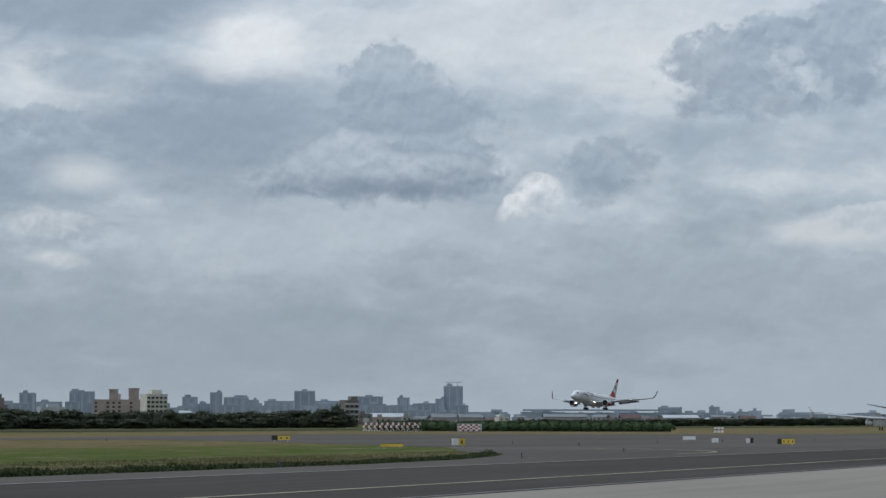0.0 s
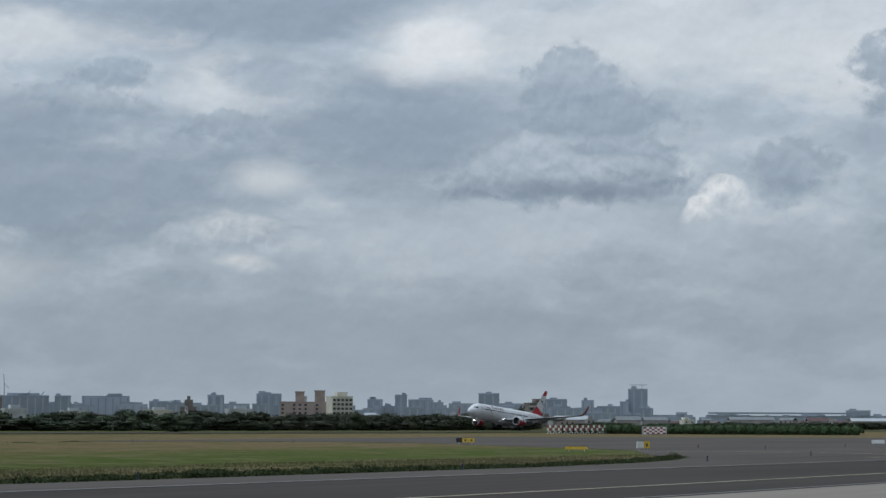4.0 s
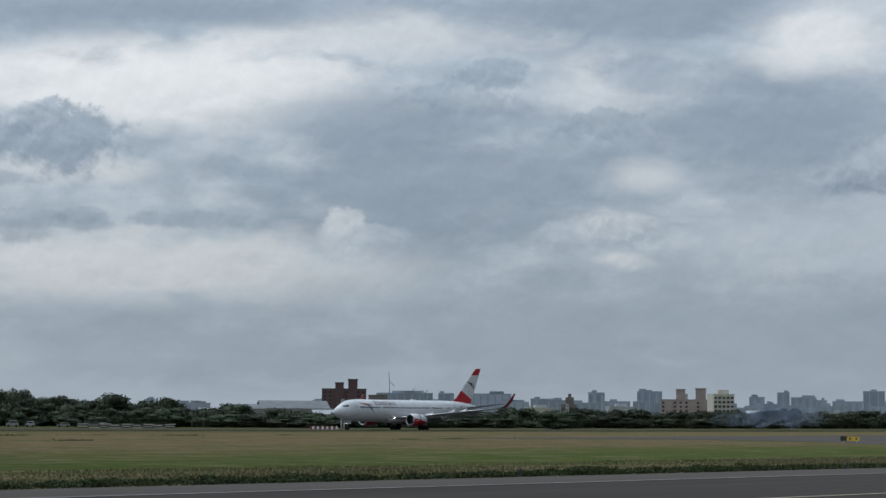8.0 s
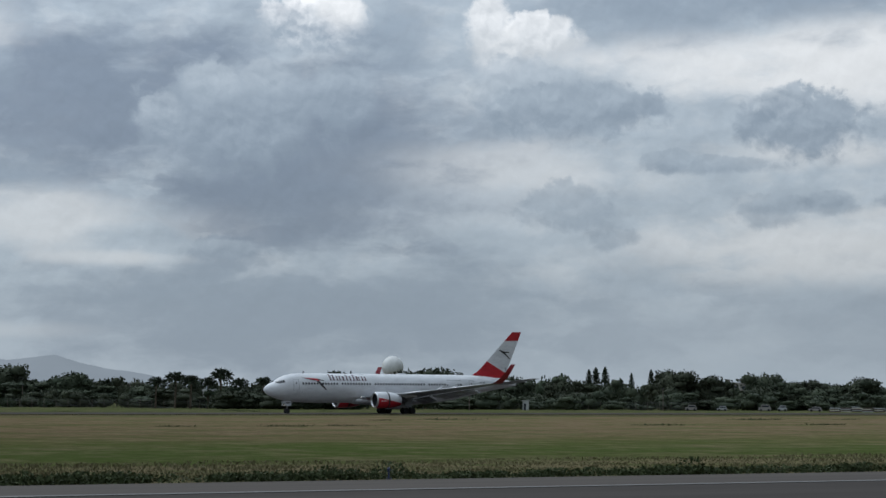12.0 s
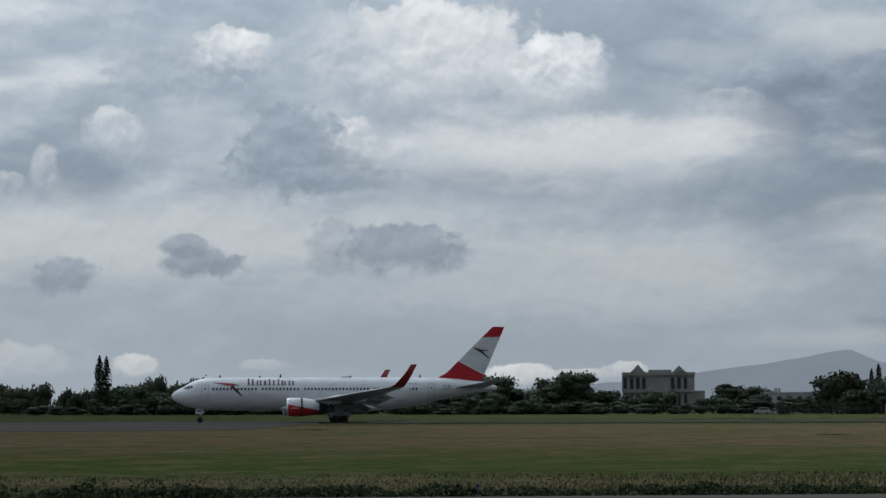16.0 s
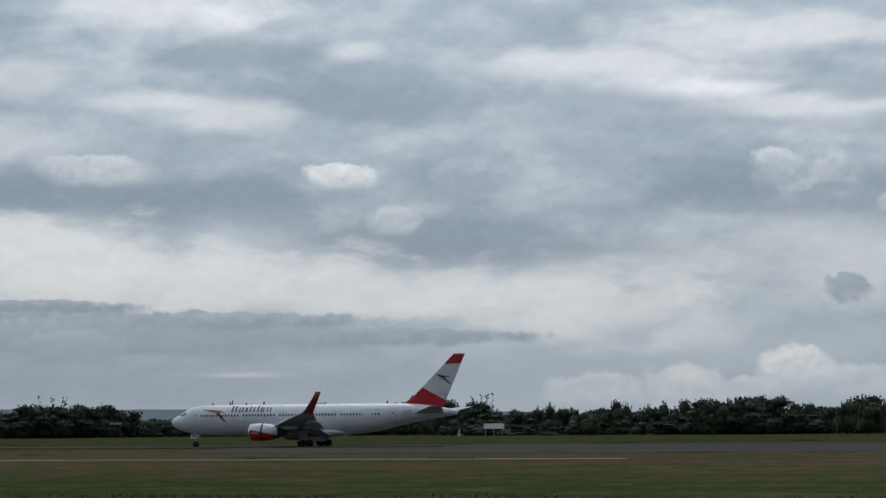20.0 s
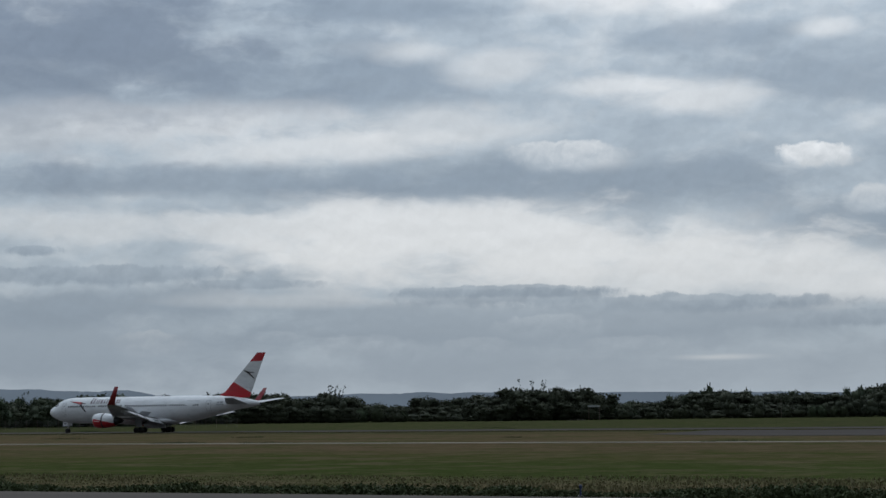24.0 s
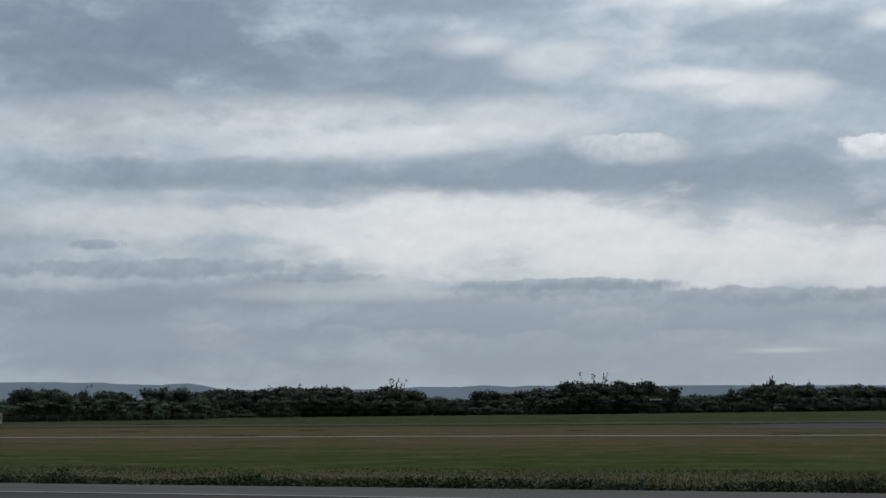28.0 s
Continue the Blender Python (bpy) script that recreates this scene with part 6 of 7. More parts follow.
def build_near_buildings():
    # stone hall with two gables
    b = house("stone_hall", -11.67, 760, 24.8, 13.3, 14, M_STONE, "grey stone hall with two gables and columned windows", "hall", rz=0)
    part("gable", gabled(4.7, 9.6, -0.5, 8, 13.9, 16.2), M_STONE, b)
    part("gable", gabled(-9.6, -4.6, -0.5, 8, 13.9, 16.6), M_STONE, b)
    part("attic", boxed(-3.5, 4.5, 1, 8, 13.9, 14.8), M_STONE, b)
    for x in (-11.5, -9.2, -7.1, -5.0, 4.9, 7.1, 9.3):
        part("window", boxed(x - 0.55, x + 0.55, -0.12, 0.2, 8.2, 12.0), M_PANE, b)
        part("column", tubed((x - 0.95, -0.3, 7.4), (x - 0.95, -0.3, 12.6), 0.22, 0.22, 10), M_STONE, b)
        part("window", boxed(x - 0.5, x + 0.5, -0.12, 0.2, 3.2, 6.4), M_PANE, b)
    for z in (7.0, 12.8):
        part("cornice", boxed(-12.7, 12.7, -0.6, 0, z, z + 0.45), M_STONE, b)
    part("side_wing", boxed(12.4, 16.0, 1, 10, 0, 7.5), M_STONE, b)
    # white works buildings
    b = house("works_building", -15.05, 690, 21, 6.0, 12, M_WALL, "long white works building behind young trees", "building", rz=6)
    windows(b, 22, 1.4, 2, 2.6, 7, 1.5, 1.2)
    for x in (-8.5, -7.3, -3.9, -2.8):
        part("roof_tank", tubed((x, 4, 6.6), (x, 4, 7.9), 0.45, 0.45, 12), M_STEEL, b, "steel water tank")
    b = house("works_building", -16.8, 645, 6.2, 5.2, 8, M_WALL, "white cube-shaped works building with dark gate", "building", rz=6)
    part("gate", boxed(1.6, 2.6, -0.15, 0.2, 0, 3.6), M_PANE, b, "dark gate")
    part("annex", boxed(-5.6, -3.1, -1.5, 5, 0, 2.2), M_WALL, b)
    part("pillar", boxed(3.4, 4.6, -1.2, 0.6, 0, 6.0), M_STONE, b)
    house("switch_cabinet", -17.59, 600, 2.3, 2.3, 2, M_STEEL, "grey metal switch cabinet on the grass", "cabinet", parapet=0.15)
    # apartment roofs above the trees
    b = house("apartment_block", -37.87, 800, 17, 8.6, 10, M_STONE, "grey apartment block with three dark stair heads", "apartment block")
    for x in (-7.3, -1.9, 5.8):
        part("stair_head", boxed(x - 0.9, x + 0.9, 2, 5, 9.2, 10.3), M_BROWN, b)
    windows(b, 17, 6.6, 1, 3, 6, 1.2, 1.2)
    b = house("house", -21.9, 705, 9.3, 6.9, 8, M_BROWN, "brown flat-roofed house behind the fence", "house", roof=M_WALL)
    windows(b, 9.3, 4.2, 1, 3, 3, 1.2, 1.2)
    b = house("works_building", -24.0, 600, 8, 4.6, 8, M_WALL, "white shed half hidden by palms", "building")
    windows(b, 8, 2.4, 1, 3, 3, 1.2, 1.0)
    # gabled villa among feathery trees
    b = stand("villa", -3.99, 725, "pale villa with a steep gable", "house")
    part("wall", boxed(-2.6, 2.6, 0, 8, 0, 6.2), M_WALL, b)
    part("gable", gabled(-2.9, 2.9, -0.2, 8.2, 6.2, 9.2), M_STONE, b)
    windows(b, 5.2, 3.6, 1, 3, 2, 1.0, 1.3)
    for th, d, w, h in ((-5.95, 800, 6.5, 6.6), (-1.9, 820, 8, 5.6), (-7.6, 780, 5, 6.0)):
        b = stand("house", th, d, "house with a grey pitched roof among trees", "house", "houses among trees")
        part("wall", boxed(-w / 2, w / 2, 0, 8, 0, h), M_WALL, b)
        part("roof", pitched(-w / 2, w / 2, 0, 8, h, h + 2.0), M_METALROOF, b)
    # open shelter with a pale roof
    b = stand("shelter", 15.98, 800, "open shelter with a grey pitched roof", "shelter")
    part("roof", pitched(-3.4, 3.4, 0, 6, 2.7, 4.6), M_METALROOF, b)
    for x in (-3.1, 0, 3.1):
        for y in (0.3, 5.7):
            part("post", boxed(x - 0.12, x + 0.12, y - 0.12, y + 0.12, 0, 3.0), M_WALL, b)
    b = stand("statue", 16.89, 798, "small pale statue on a plinth", "statue")
    part("statue_figure", loft(bmesh.new(), [[(r * math.cos(0.785 * i), r * math.sin(0.785 * i), z) for i in range(8)] for z, r in ((0, 0.7), (0.8, 0.6), (0.85, 0.35), (1.8, 0.4), (2.2, 0.2), (2.6, 0.25), (2.9, 0.05))]), M_WALL, b)
    b = stand("shed", 26.45, 950, "long grey shed with a curved roof", "shed")
    part("wall", boxed(-6.6, 6.6, 0, 6, 0, 4.6), M_STONE, b)
    part("roof", pitched(-6.6, 6.6, 0, 6, 4.6, 6.6), M_METALROOF, b)
    b = stand("canopy", 25.85, 905, "small canopy with a white flat roof", "canopy")
    part("roof", boxed(-2.6, 2.6, 0, 3, 5.6, 6.2), M_PALEROOF, b)
    for x in (-2.2, 2.2):
        part("post", boxed(x - 0.12, x + 0.12, 1, 1.24, 0, 5.6), M_WOODPOLE, b)
    b = house("guard_hut", 42.95, 640, 2.4, 3.2, 2.4, M_CREAM, "small cream guard hut at the fence", "hut", roof=M_BRICK, parapet=0.4)
    windows(b, 2.4, 1.2, 1, 2, 1, 1.4, 1.0)
    b = house("house", 6.46, 850, 3.2, 3.4, 4, M_CREAM, "tiny cream hut with a brown roof", "hut", roof=M_BRICK, parapet=0.5)
    house("hut", -32.08, 562, 1.6, 2.4, 2, M_WALL, "small white hut with a dark doorway", "hut", parapet=0.2)
    part("door", boxed(-0.5, 0.1, -0.08, 0.1, 0, 1.7), M_PANE, bpy.data.objects["hut"], "dark doorway")


def checker_box(parent, x, y, z, w, d, h, n=2):
    """A red and white chequered box."""
    for i in range(n):
        for j in range(2):
            part("panel", boxed(x + i * w / n, x + (i + 1) * w / n, y, y + d, z + j * h / 2, z + (j + 1) * h / 2), M_SIGNRED if (i + j) % 2 else M_SIGNWHITE, parent)


def pole(th, d, h, r=0.12, label="thin grey pole beside the runway", name="pole", mat=None, group="poles"):
    p = stand(name, th, d, label, "pole", group)
    part("shaft", tubed((0, 0, 0), (0, 0, h), r, r * 0.6), mat or M_WOODPOLE, p)
    part("cap", boxed(-r * 1.6, r * 1.6, -r, r, h, h + 0.25), M_DARK, p)
    return p


def build_airfield():
    # radar dome on its red tower
    r = stand("radar_dome", -28.58, 640, "white radar dome on a red and white steel tower", "radar dome")
    prof = [(3.22 * math.sin(math.pi * i / 16), 12.05 - 3.22 * math.cos(math.pi * i / 16)) for i in range(2, 17)]
    part("dome", loft(bmesh.new(), [[(max(q, 0.02) * math.cos(2 * math.pi * j / 28), max(q, 0.02) * math.sin(2 * math.pi * j / 28), z) for j in range(28)] for q, z in prof]), M_SIGNWHITE, r, "white dome", smooth=True)
    part("ring", tubed((0, 0, 8.5), (0, 0, 9.2), 2.9, 2.9, 20), M_SIGNRED, r)
    part("platform", boxed(-3.2, 3.2, -3.2, 3.2, 7.9, 8.5), M_RUST, r)
    for x in (-2.4, 2.4):
        for y in (-2.4, 2.4):
            for k in range(4):
                part("leg", boxed(x - 0.25, x + 0.25, y - 0.25, y + 0.25, 2 * k, 2 * k + 2), M_RUST if k != 1 else M_WALL, r)
    for k in range(4):
        part("brace", tubed((-2.4, -2.4, 2 * k), (2.4, -2.4, 2 * k + 2), 0.12), M_RUST, r)
        part("brace", tubed((2.4, -2.4, 2 * k), (-2.4, -2.4, 2 * k + 2), 0.12), M_RUST, r)
    part("cabin", boxed(-1.8, 1.6, -1.5, 1.5, 4.4, 8), M_RUST, r)
    # red and white drums by the radar
    for i in range(6):
        d = stand("marker_drum", -29.02 - 0.105 * i, 612, "white marker drum with a red base", "drum", "marker drums")
        part("drum", tubed((0, 0, 0.4), (0, 0, 1.45), 0.42, 0.42, 12), M_SIGNWHITE, d)
        part("base", tubed((0, 0, 0), (0, 0, 0.42), 0.45, 0.45, 12), M_SIGNRED, d)
    for i in range(3):
        d = stand("trestle_marker", -28.3 - 0.2 * i, 618, "small white angled marker frame", "marker", "marker frames")
        part("post", tubed((0, 0, 0), (0.4, 0, 1.8), 0.12), M_SIGNWHITE, d)
        part("brace", tubed((0.8, 0, 0), (0.4, 0, 1.8), 0.12), M_SIGNWHITE, d)
        part("foot", boxed(-0.4, 1.2, -0.2, 0.2, 0, 0.3), M_SIGNWHITE, d)
    # localiser array: chequered boxes on trestles
    arr = stand("localiser_array", -62.95, 640, "red and white chequered aerial array on trestles", "aerial array")
    for i in range(11):
        x = 7.8 - 1.6 * i
        checker_box(arr, x - 0.55, 0, 0.9, 1.15, 0.8, 1.6)
        part("trestle", tubed((x - 0.5, 0.4, 0), (x + 0.3, 0.4, 0.95), 0.14), M_SIGNWHITE, arr)
        part("trestle", tubed((x + 0.6, 0.4, 0), (x + 0.1, 0.4, 0.95), 0.14), M_SIGNWHITE, arr)
    part("shelter", boxed(6.4, 8.8, 0.5, 2.5, 0.2, 2.0), M_SIGNWHITE, arr)
    part("mast_box", boxed(-8.6, -7.0, 0, 0.6, 2.6, 3.8), M_WALL, arr)
    bd = stand("chequered_barrier", -64.97, 590, "low red and white chequered barrier", "barrier")
    for i in range(8):
        for j in range(4):
            part("panel", boxed(-2.9 + 0.73 * i, -2.17 + 0.73 * i, 0, 0.3, 0.3 + 0.45 * j, 0.75 + 0.45 * j), M_SIGNRED if (i + j) % 2 else M_SIGNWHITE, bd)
    part("rail", boxed(-3.4, 3.3, 0.3, 0.5, 0, 2.3), M_STEEL, bd)
    st = stand("striped_kerb", -46.34, 560, "low white and red striped marker kerb", "marker")
    for i in range(12):
        part("block", boxed(-3.6 + 0.6 * i, -3.05 + 0.6 * i, 0, 0.5, 0, 0.75), M_SIGNWHITE if i % 2 else M_SIGNRED, st)
    # light mast with lattice body
    for th, d, h in ((-46.83, 600, 7.6), (-52.72, 720, 7.6)):
        m = stand("lattice_mast", th, d, "slim white lattice mast on the grass", "mast", "lattice masts")
        for x in (-0.32, 0.32):
            part("leg", tubed((x * 1.3, 0, 0), (x, 0, h), 0.09), M_SIGNWHITE, m)
        for k in range(9):
            s = -1 if k % 2 else 1
            part("brace", tubed((-0.36 * s, 0, h * k / 9), (0.36 * s, 0, h * (k + 1) / 9), 0.06), M_SIGNWHITE if k % 3 else M_SIGNRED, m)
        part("lamp_head", boxed(-0.45, 0.45, -0.2, 0.2, h, h + 0.5), M_STEEL, m)
    # floodlight gantry above the trees
    g = stand("floodlight_mast", -18.13, 720, "lattice floodlight mast with round lamps above the trees", "floodlight")
    for x in (-1.3, 1.3):
        part("leg", tubed((x, 0, 0), (x, 0, 15.3), 0.12), M_STEEL, g)
    part("aerial_rod", tubed((-1.6, 0, 12), (-1.6, 0, 16.4), 0.06), M_DARK, g)
    for z in (11.6, 13.2, 14.9):
        part("crossbar", boxed(-1.7, 1.7, -0.1, 0.1, z - 0.1, z + 0.1), M_STEEL, g)
        for x in (-0.95, 0, 0.95):
            part("lamp", tubed((x, -0.35, z - 0.6), (x, 0.1, z - 0.6), 0.42, 0.3, 12), M_DARK, g, "dark round floodlight")
    for th, d, h, lab in ((-30.6, 520, 5.6, "thin pale pole beside the runway"), (-35.67, 560, 5.6, "thin pale pole beside the trees"), (-50.84, 500, 2.6, "short pale marker pole"), (7.09, 700, 8.6, "tall thin pole before the trees"),
                          (37.61, 700, 7.2, "thin grey pole at the fence"), (37.07, 800, 5.9, "thin grey pole at the fence"), (-18.99, 600, 5.8, "thin pole with a small box"), (21.0, 900, 8.0, "thin grey pole before the trees"),
                          (-42.9, 590, 4.6, "thin pale pole with red band"), (-43.2, 590, 5.0, "thin pale pole with red band"), (-52.1, 720, 4.6, "short pale pole with yellow top")):
        pole(th, d, h, label=lab)
    p = pole(-1.29, 700, 10.4, 0.2, "dark utility pole with a transformer", "utility_pole", M_WOODPOLE)
    part("transformer", tubed((0.7, 0, 8.0), (0.7, 0, 9.2), 0.35, 0.35, 10), M_DARK, p)
    part("crossarm", boxed(-0.9, 1.1, -0.08, 0.08, 9.5, 9.7), M_WOODPOLE, p)
    # perimeter fence
    for th0, th1, d, h in ((43.6, 35.2, 640, 2.6), (-14.0, -26.0, 560, 2.3), (-28.5, -36.5, 575, 2.2)):
        f = stand("perimeter_fence", 0, 0, "grey wire perimeter fence on posts before the trees", "fence", "perimeter fences")
        f.matrix_basis = Matrix.Identity(4)
        n = int(abs(th0 - th1) * d * 0.01745 / 3)
        pts = [bearing(th0 + (th1 - th0) * i / n, d) for i in range(n + 1)]
        first = None
        for q in pts:
            if first is None:
                first = part("post", tubed((0, 0, 0), (0, 0, h), 0.05, 0.05, 6), M_WOODPOLE, f)
                first.location = q
            else:
                o = first.copy()
                scene.collection.objects.link(o)
                o.location = q
        for z in np.linspace(0.25, h - 0.05, 6):
            bm = bmesh.new()
            for a, b in zip(pts, pts[1:]):
                tube(bm, (a.x, a.y, z), (b.x, b.y, z), 0.022, 0.022, 4)
            part("wire", bm, M_DARK, f)
    # taxiway edge lights
    for x, y in ((120, 69.4), (162, 71), (255, 113), (243, 99), (198, 76), (281, 103), (88, 70), (38, 70), (8.5, 70), (-34.5, 70), (262, 180), (250, 200), (300, 100), (340, 98), (380, 96)):
        e = tagged(new("edge_light"), "small blue taxiway edge light on a stalk", "edge light", "edge lights")
        e.location = (x, y, 0.03)
        part("stalk", tubed((0, 0, 0), (0, 0, 0.3), 0.04, 0.03), M_BLUE, e)
        part("collar", tubed((0, 0, 0), (0, 0, 0.06), 0.12, 0.1, 10), M_DARK, e)
        part("lamp", loft(bmesh.new(), [[(q * math.cos(0.628 * i), q * math.sin(0.628 * i), z) for i in range(10)] for q, z in ((0.04, 0.3), (0.06, 0.33), (0.06, 0.40), (0.03, 0.44))]), M_BLUE, e, "blue glass lamp")
    # taxiway signs
    for x, y, w, h, faces, turn, lab in ((260, 78.5, 2.1, 0.62, "KYYY", 73, "yellow and black taxiway sign on legs"), (269, 86, 0.9, 0.62, "WK", 50, "white-backed sign with a dark edge"), (273, 92, 0.85, 0.58, "W", 60, "rounded pale marker box"),
                                         (308.5, 108, 1.9, 0.55, "WW", 71, "white sign seen from its back"), (267, 154, 2.6, 0.6, "KYY", 60, "yellow and black taxiway sign in the grass"), (224, 106, 1.6, 0.75, "WY", 35, "yellow sign with a white side in the grass"),
                                         (205.5, 105, 2.4, 0.3, "YY", 62, "low yellow sign in the long grass")):
        s = tagged(new("taxiway_sign"), lab, "sign", "taxiway signs")
        s.matrix_basis = pose(x, y, 0.03, 0, 0, -turn)
        n = len(faces)
        for i, c in enumerate(faces):
            mat = {"K": M_BLACK, "Y": M_SIGNYELLOW, "W": M_SIGNWHITE}[c]
            part("face", boxed(-w / 2 + i * w / n, -w / 2 + (i + 1) * w / n, -0.1, 0.12, 0.25, 0.25 + h), mat, s)
            if c == "Y" and h > 0.5:
                part("legend_bar", boxed(-w / 2 + (i + 0.35) * w / n, -w / 2 + (i + 0.65) * w / n, -0.112, -0.1, 0.42, 0.25 + h * 0.7), M_BLACK, s, "black legend bar")
        part("frame", boxed(-w / 2 - 0.04, w / 2 + 0.04, -0.06, 0.08, 0.25 + h, 0.29 + h), M_DARK, s)
        for lx in (-w * 0.35, w * 0.35):
            part("leg", tubed((lx, 0, 0), (lx, 0, 0.27), 0.04), M_STEEL, s)
    for i in range(3):
        m = tagged(new("marker_box"), "small white marker box on the grass", "marker", "marker boxes")
        m.matrix_basis = put(-71.38 - 0.09 * i, 600)
        part("body", boxed(-0.35, 0.35, -0.3, 0.3, 0, 1.5), M_SIGNWHITE, m)
        part("band", boxed(-0.36, 0.36, -0.31, 0.31, 0.6, 0.9), M_SIGNRED, m)
    # vans and stored goods before the wood
    for th, d, w, h, mat, lab in ((-38.3, 560, 3.2, 1.7, M_STONE, "grey van parked by the trees"), (-38.75, 562, 2.4, 1.5, M_STEEL, "grey car parked by the trees"), (-39.6, 560, 3.4, 1.2, M_STONE, "grey car parked by the trees"), (-14.35, 620, 4.6, 1.9, M_WALL, "white van parked before the works"),
                                  (-36.4, 565, 3.0, 1.5, M_STONE, "grey van parked by the trees"), (-37.2, 560, 2.6, 1.3, M_STEEL, "grey car parked by the trees"), (-40.6, 560, 3.0, 1.3, M_STEEL, "grey car parked by the trees")):
        c = stand("van" if h > 1.4 else "car", th, d, lab, "vehicle", "parked vehicles")
        part("body", boxed(-w / 2, w / 2, 0, 1.7, 0.3, h * 0.62), mat, c)
        part("cabin", boxed(-w * 0.3, w * 0.42, 0.1, 1.6, h * 0.62, h, taper=0.18), mat, c)
        part("side_window", boxed(-w * 0.22, w * 0.34, 0.02, 0.12, h * 0.66, h * 0.9), M_PANE, c)
        for x in (-w * 0.3, w * 0.3):
            part("wheel", tubed((x, -0.05, 0.32), (x, 0.2, 0.32), 0.32, 0.32, 12), M_TYRE, c)
    for i in range(9):
        c = stand("stack_of_planks", -40.1 - 0.28 * i, 555 + 2 * (i % 3), "low stack of weathered planks and sheets", "stack", "stored goods")
        for k in range(4):
            part("plank", boxed(-1.5 + 0.2 * (k % 2), 1.4 - 0.3 * (k % 3), 0, 1.2, 0.28 * k, 0.28 * k + 0.22), (M_BRICK, M_CREAM, M_WOODPOLE, M_WALL)[(i + k) % 4], c)


build_city()
build_low_town()
build_near_buildings()
build_airfield()


def build_hedges():
    h = stand("hedge", -66.4, 640, "long bright green clipped hedge before the sheds", "hedge")
    ls = [(-42 + 3.0 * i, 0, 1.5, 2.2, 1.2, 1.5) for i in range(29)]
    v, f = crown(ls, 5200, 0.3, 3.3)
    v = np.array(v)
    v[:, 2] = np.clip(v[:, 2], 0.02, 3.0)
    tris("leaves", v, f, M_GREENHEDGE, h)
    part("stem", boxed(-43, 43, 0.3, 0.6, 0, 1.5), M_BARK, h)
    for th, d, w, hh in ((33.8, 950, 14, 6.2), (33.1, 950, 8, 5.9), (32.65, 950, 8, 6.5), (32.0, 940, 6, 6.0), (31.53, 940, 6.1, 6.8), (31.13, 940, 3.6, 3.4), (30.85, 940, 3.7, 5.0), (25.14, 960, 13.3, 5.6), (23.6, 960, 7.4, 4.9), (20.08, 960, 7.2, 5.3), (19.54, 960, 7, 5.0), (-19.6, 590, 3.4, 1.7), (-18.6, 590, 3.4, 2.4), (-14.9, 600, 3.6, 3.6)):
        s = shrub(th, w, hh)
        s.matrix_basis = put(th, d)
    pines = [conifer(i, 12.4, 5.4) for i in range(3)]
    spots = [(-33.74, 650, 11.6), (-33.92, 651, 12.3), (-34.16, 650, 12.4), (-34.85, 650, 11.3), (-35.36, 650, 11.8), (-35.52, 652, 10.6), (-17.15, 700, 14.7), (-17.33, 701, 15.4), (2.94, 680, 18.0), (2.76, 681, 18.9)]
    for i, (th, d, top) in enumerate(spots):
        k = top / 12.4
        m = put(th, d, 50 * i, (k * 0.8 if top < 14 else k * 0.72, k * 0.8 if top < 14 else k * 0.72, k))
        if i < 3:
            pines[i].matrix_basis = m
        else:
            copy_thing(pines[i % 3], m)
    palms = [palm(i) for i in range(2)]
    for i, (th, d, top) in enumerate(((-23.3, 556, 9.2), (-23.75, 556, 8.4), (-24.1, 556, 9.6), (-24.6, 556, 8.0), (-25.2, 556, 7.6), (-25.7, 556, 8.2), (-26.0, 556, 7.6), (-26.6, 556, 8.4), (-27.1, 556, 9.2), (-27.5, 556, 8.0), (-22.9, 560, 8.8), (-22.4, 560, 8.2), (-9.7, 650, 8.6), (-19.9, 640, 8.8), (-20.5, 640, 8.4), (-21.1, 640, 8.2), (-13.4, 660, 8.4))):
        m = put(th, d, 70 * i, (top / 8,) * 3)
        if i < 2:
            palms[i].matrix_basis = m
        else:
            copy_thing(palms[i % 2], m)
    fs = [feathery(i) for i in range(2)]
    for i, (th, d, top) in enumerate(((-4.55, 690, 12.0), (-4.2, 695, 10.5), (-3.4, 690, 9.0), (-2.9, 690, 8.2), (-6.96, 700, 11.5), (-6.6, 700, 10.0), (27.4, 960, 16.0), (28.0, 960, 14.0), (16.2, 865, 14.5), (35.0, 950, 15.0), (32.7, 955, 14.5), (40.9, 780, 13.0))):
        m = put(th, d, 70 * i, (top / 10,) * 3)
        if i < 2:
            fs[i].matrix_basis = m
        else:
            copy_thing(fs[i % 2], m)


build_hedges()


def ridge(name, pts, d, material, label):
    """A far range of hills: a solid ridge along a few heights, roughened."""
    ths = np.linspace(pts[0][0], pts[-1][0], 240)
    hs = np.interp(ths, [p[0] for p in pts], [p[1] for p in pts])
    bm = bmesh.new()
    rings = []
    for t, h in zip(ths, hs):
        h = max(1.0, h + 3.0 * noise.noise(Vector((t * 1.3, 5, 0))) + 1.2 * noise.noise(Vector((t * 6, 9, 0))))
        a, b = bearing(t, d), bearing(t, d + 220)
        rings.append([(a.x, a.y, -2), (a.x, a.y, h * 0.55), ((a.x + b.x) / 2, (a.y + b.y) / 2, h), (b.x, b.y, -2)])
    loft(bm, rings)
    return tagged(part(name, bm, material, smooth=True), label, "hills", kind="structure")


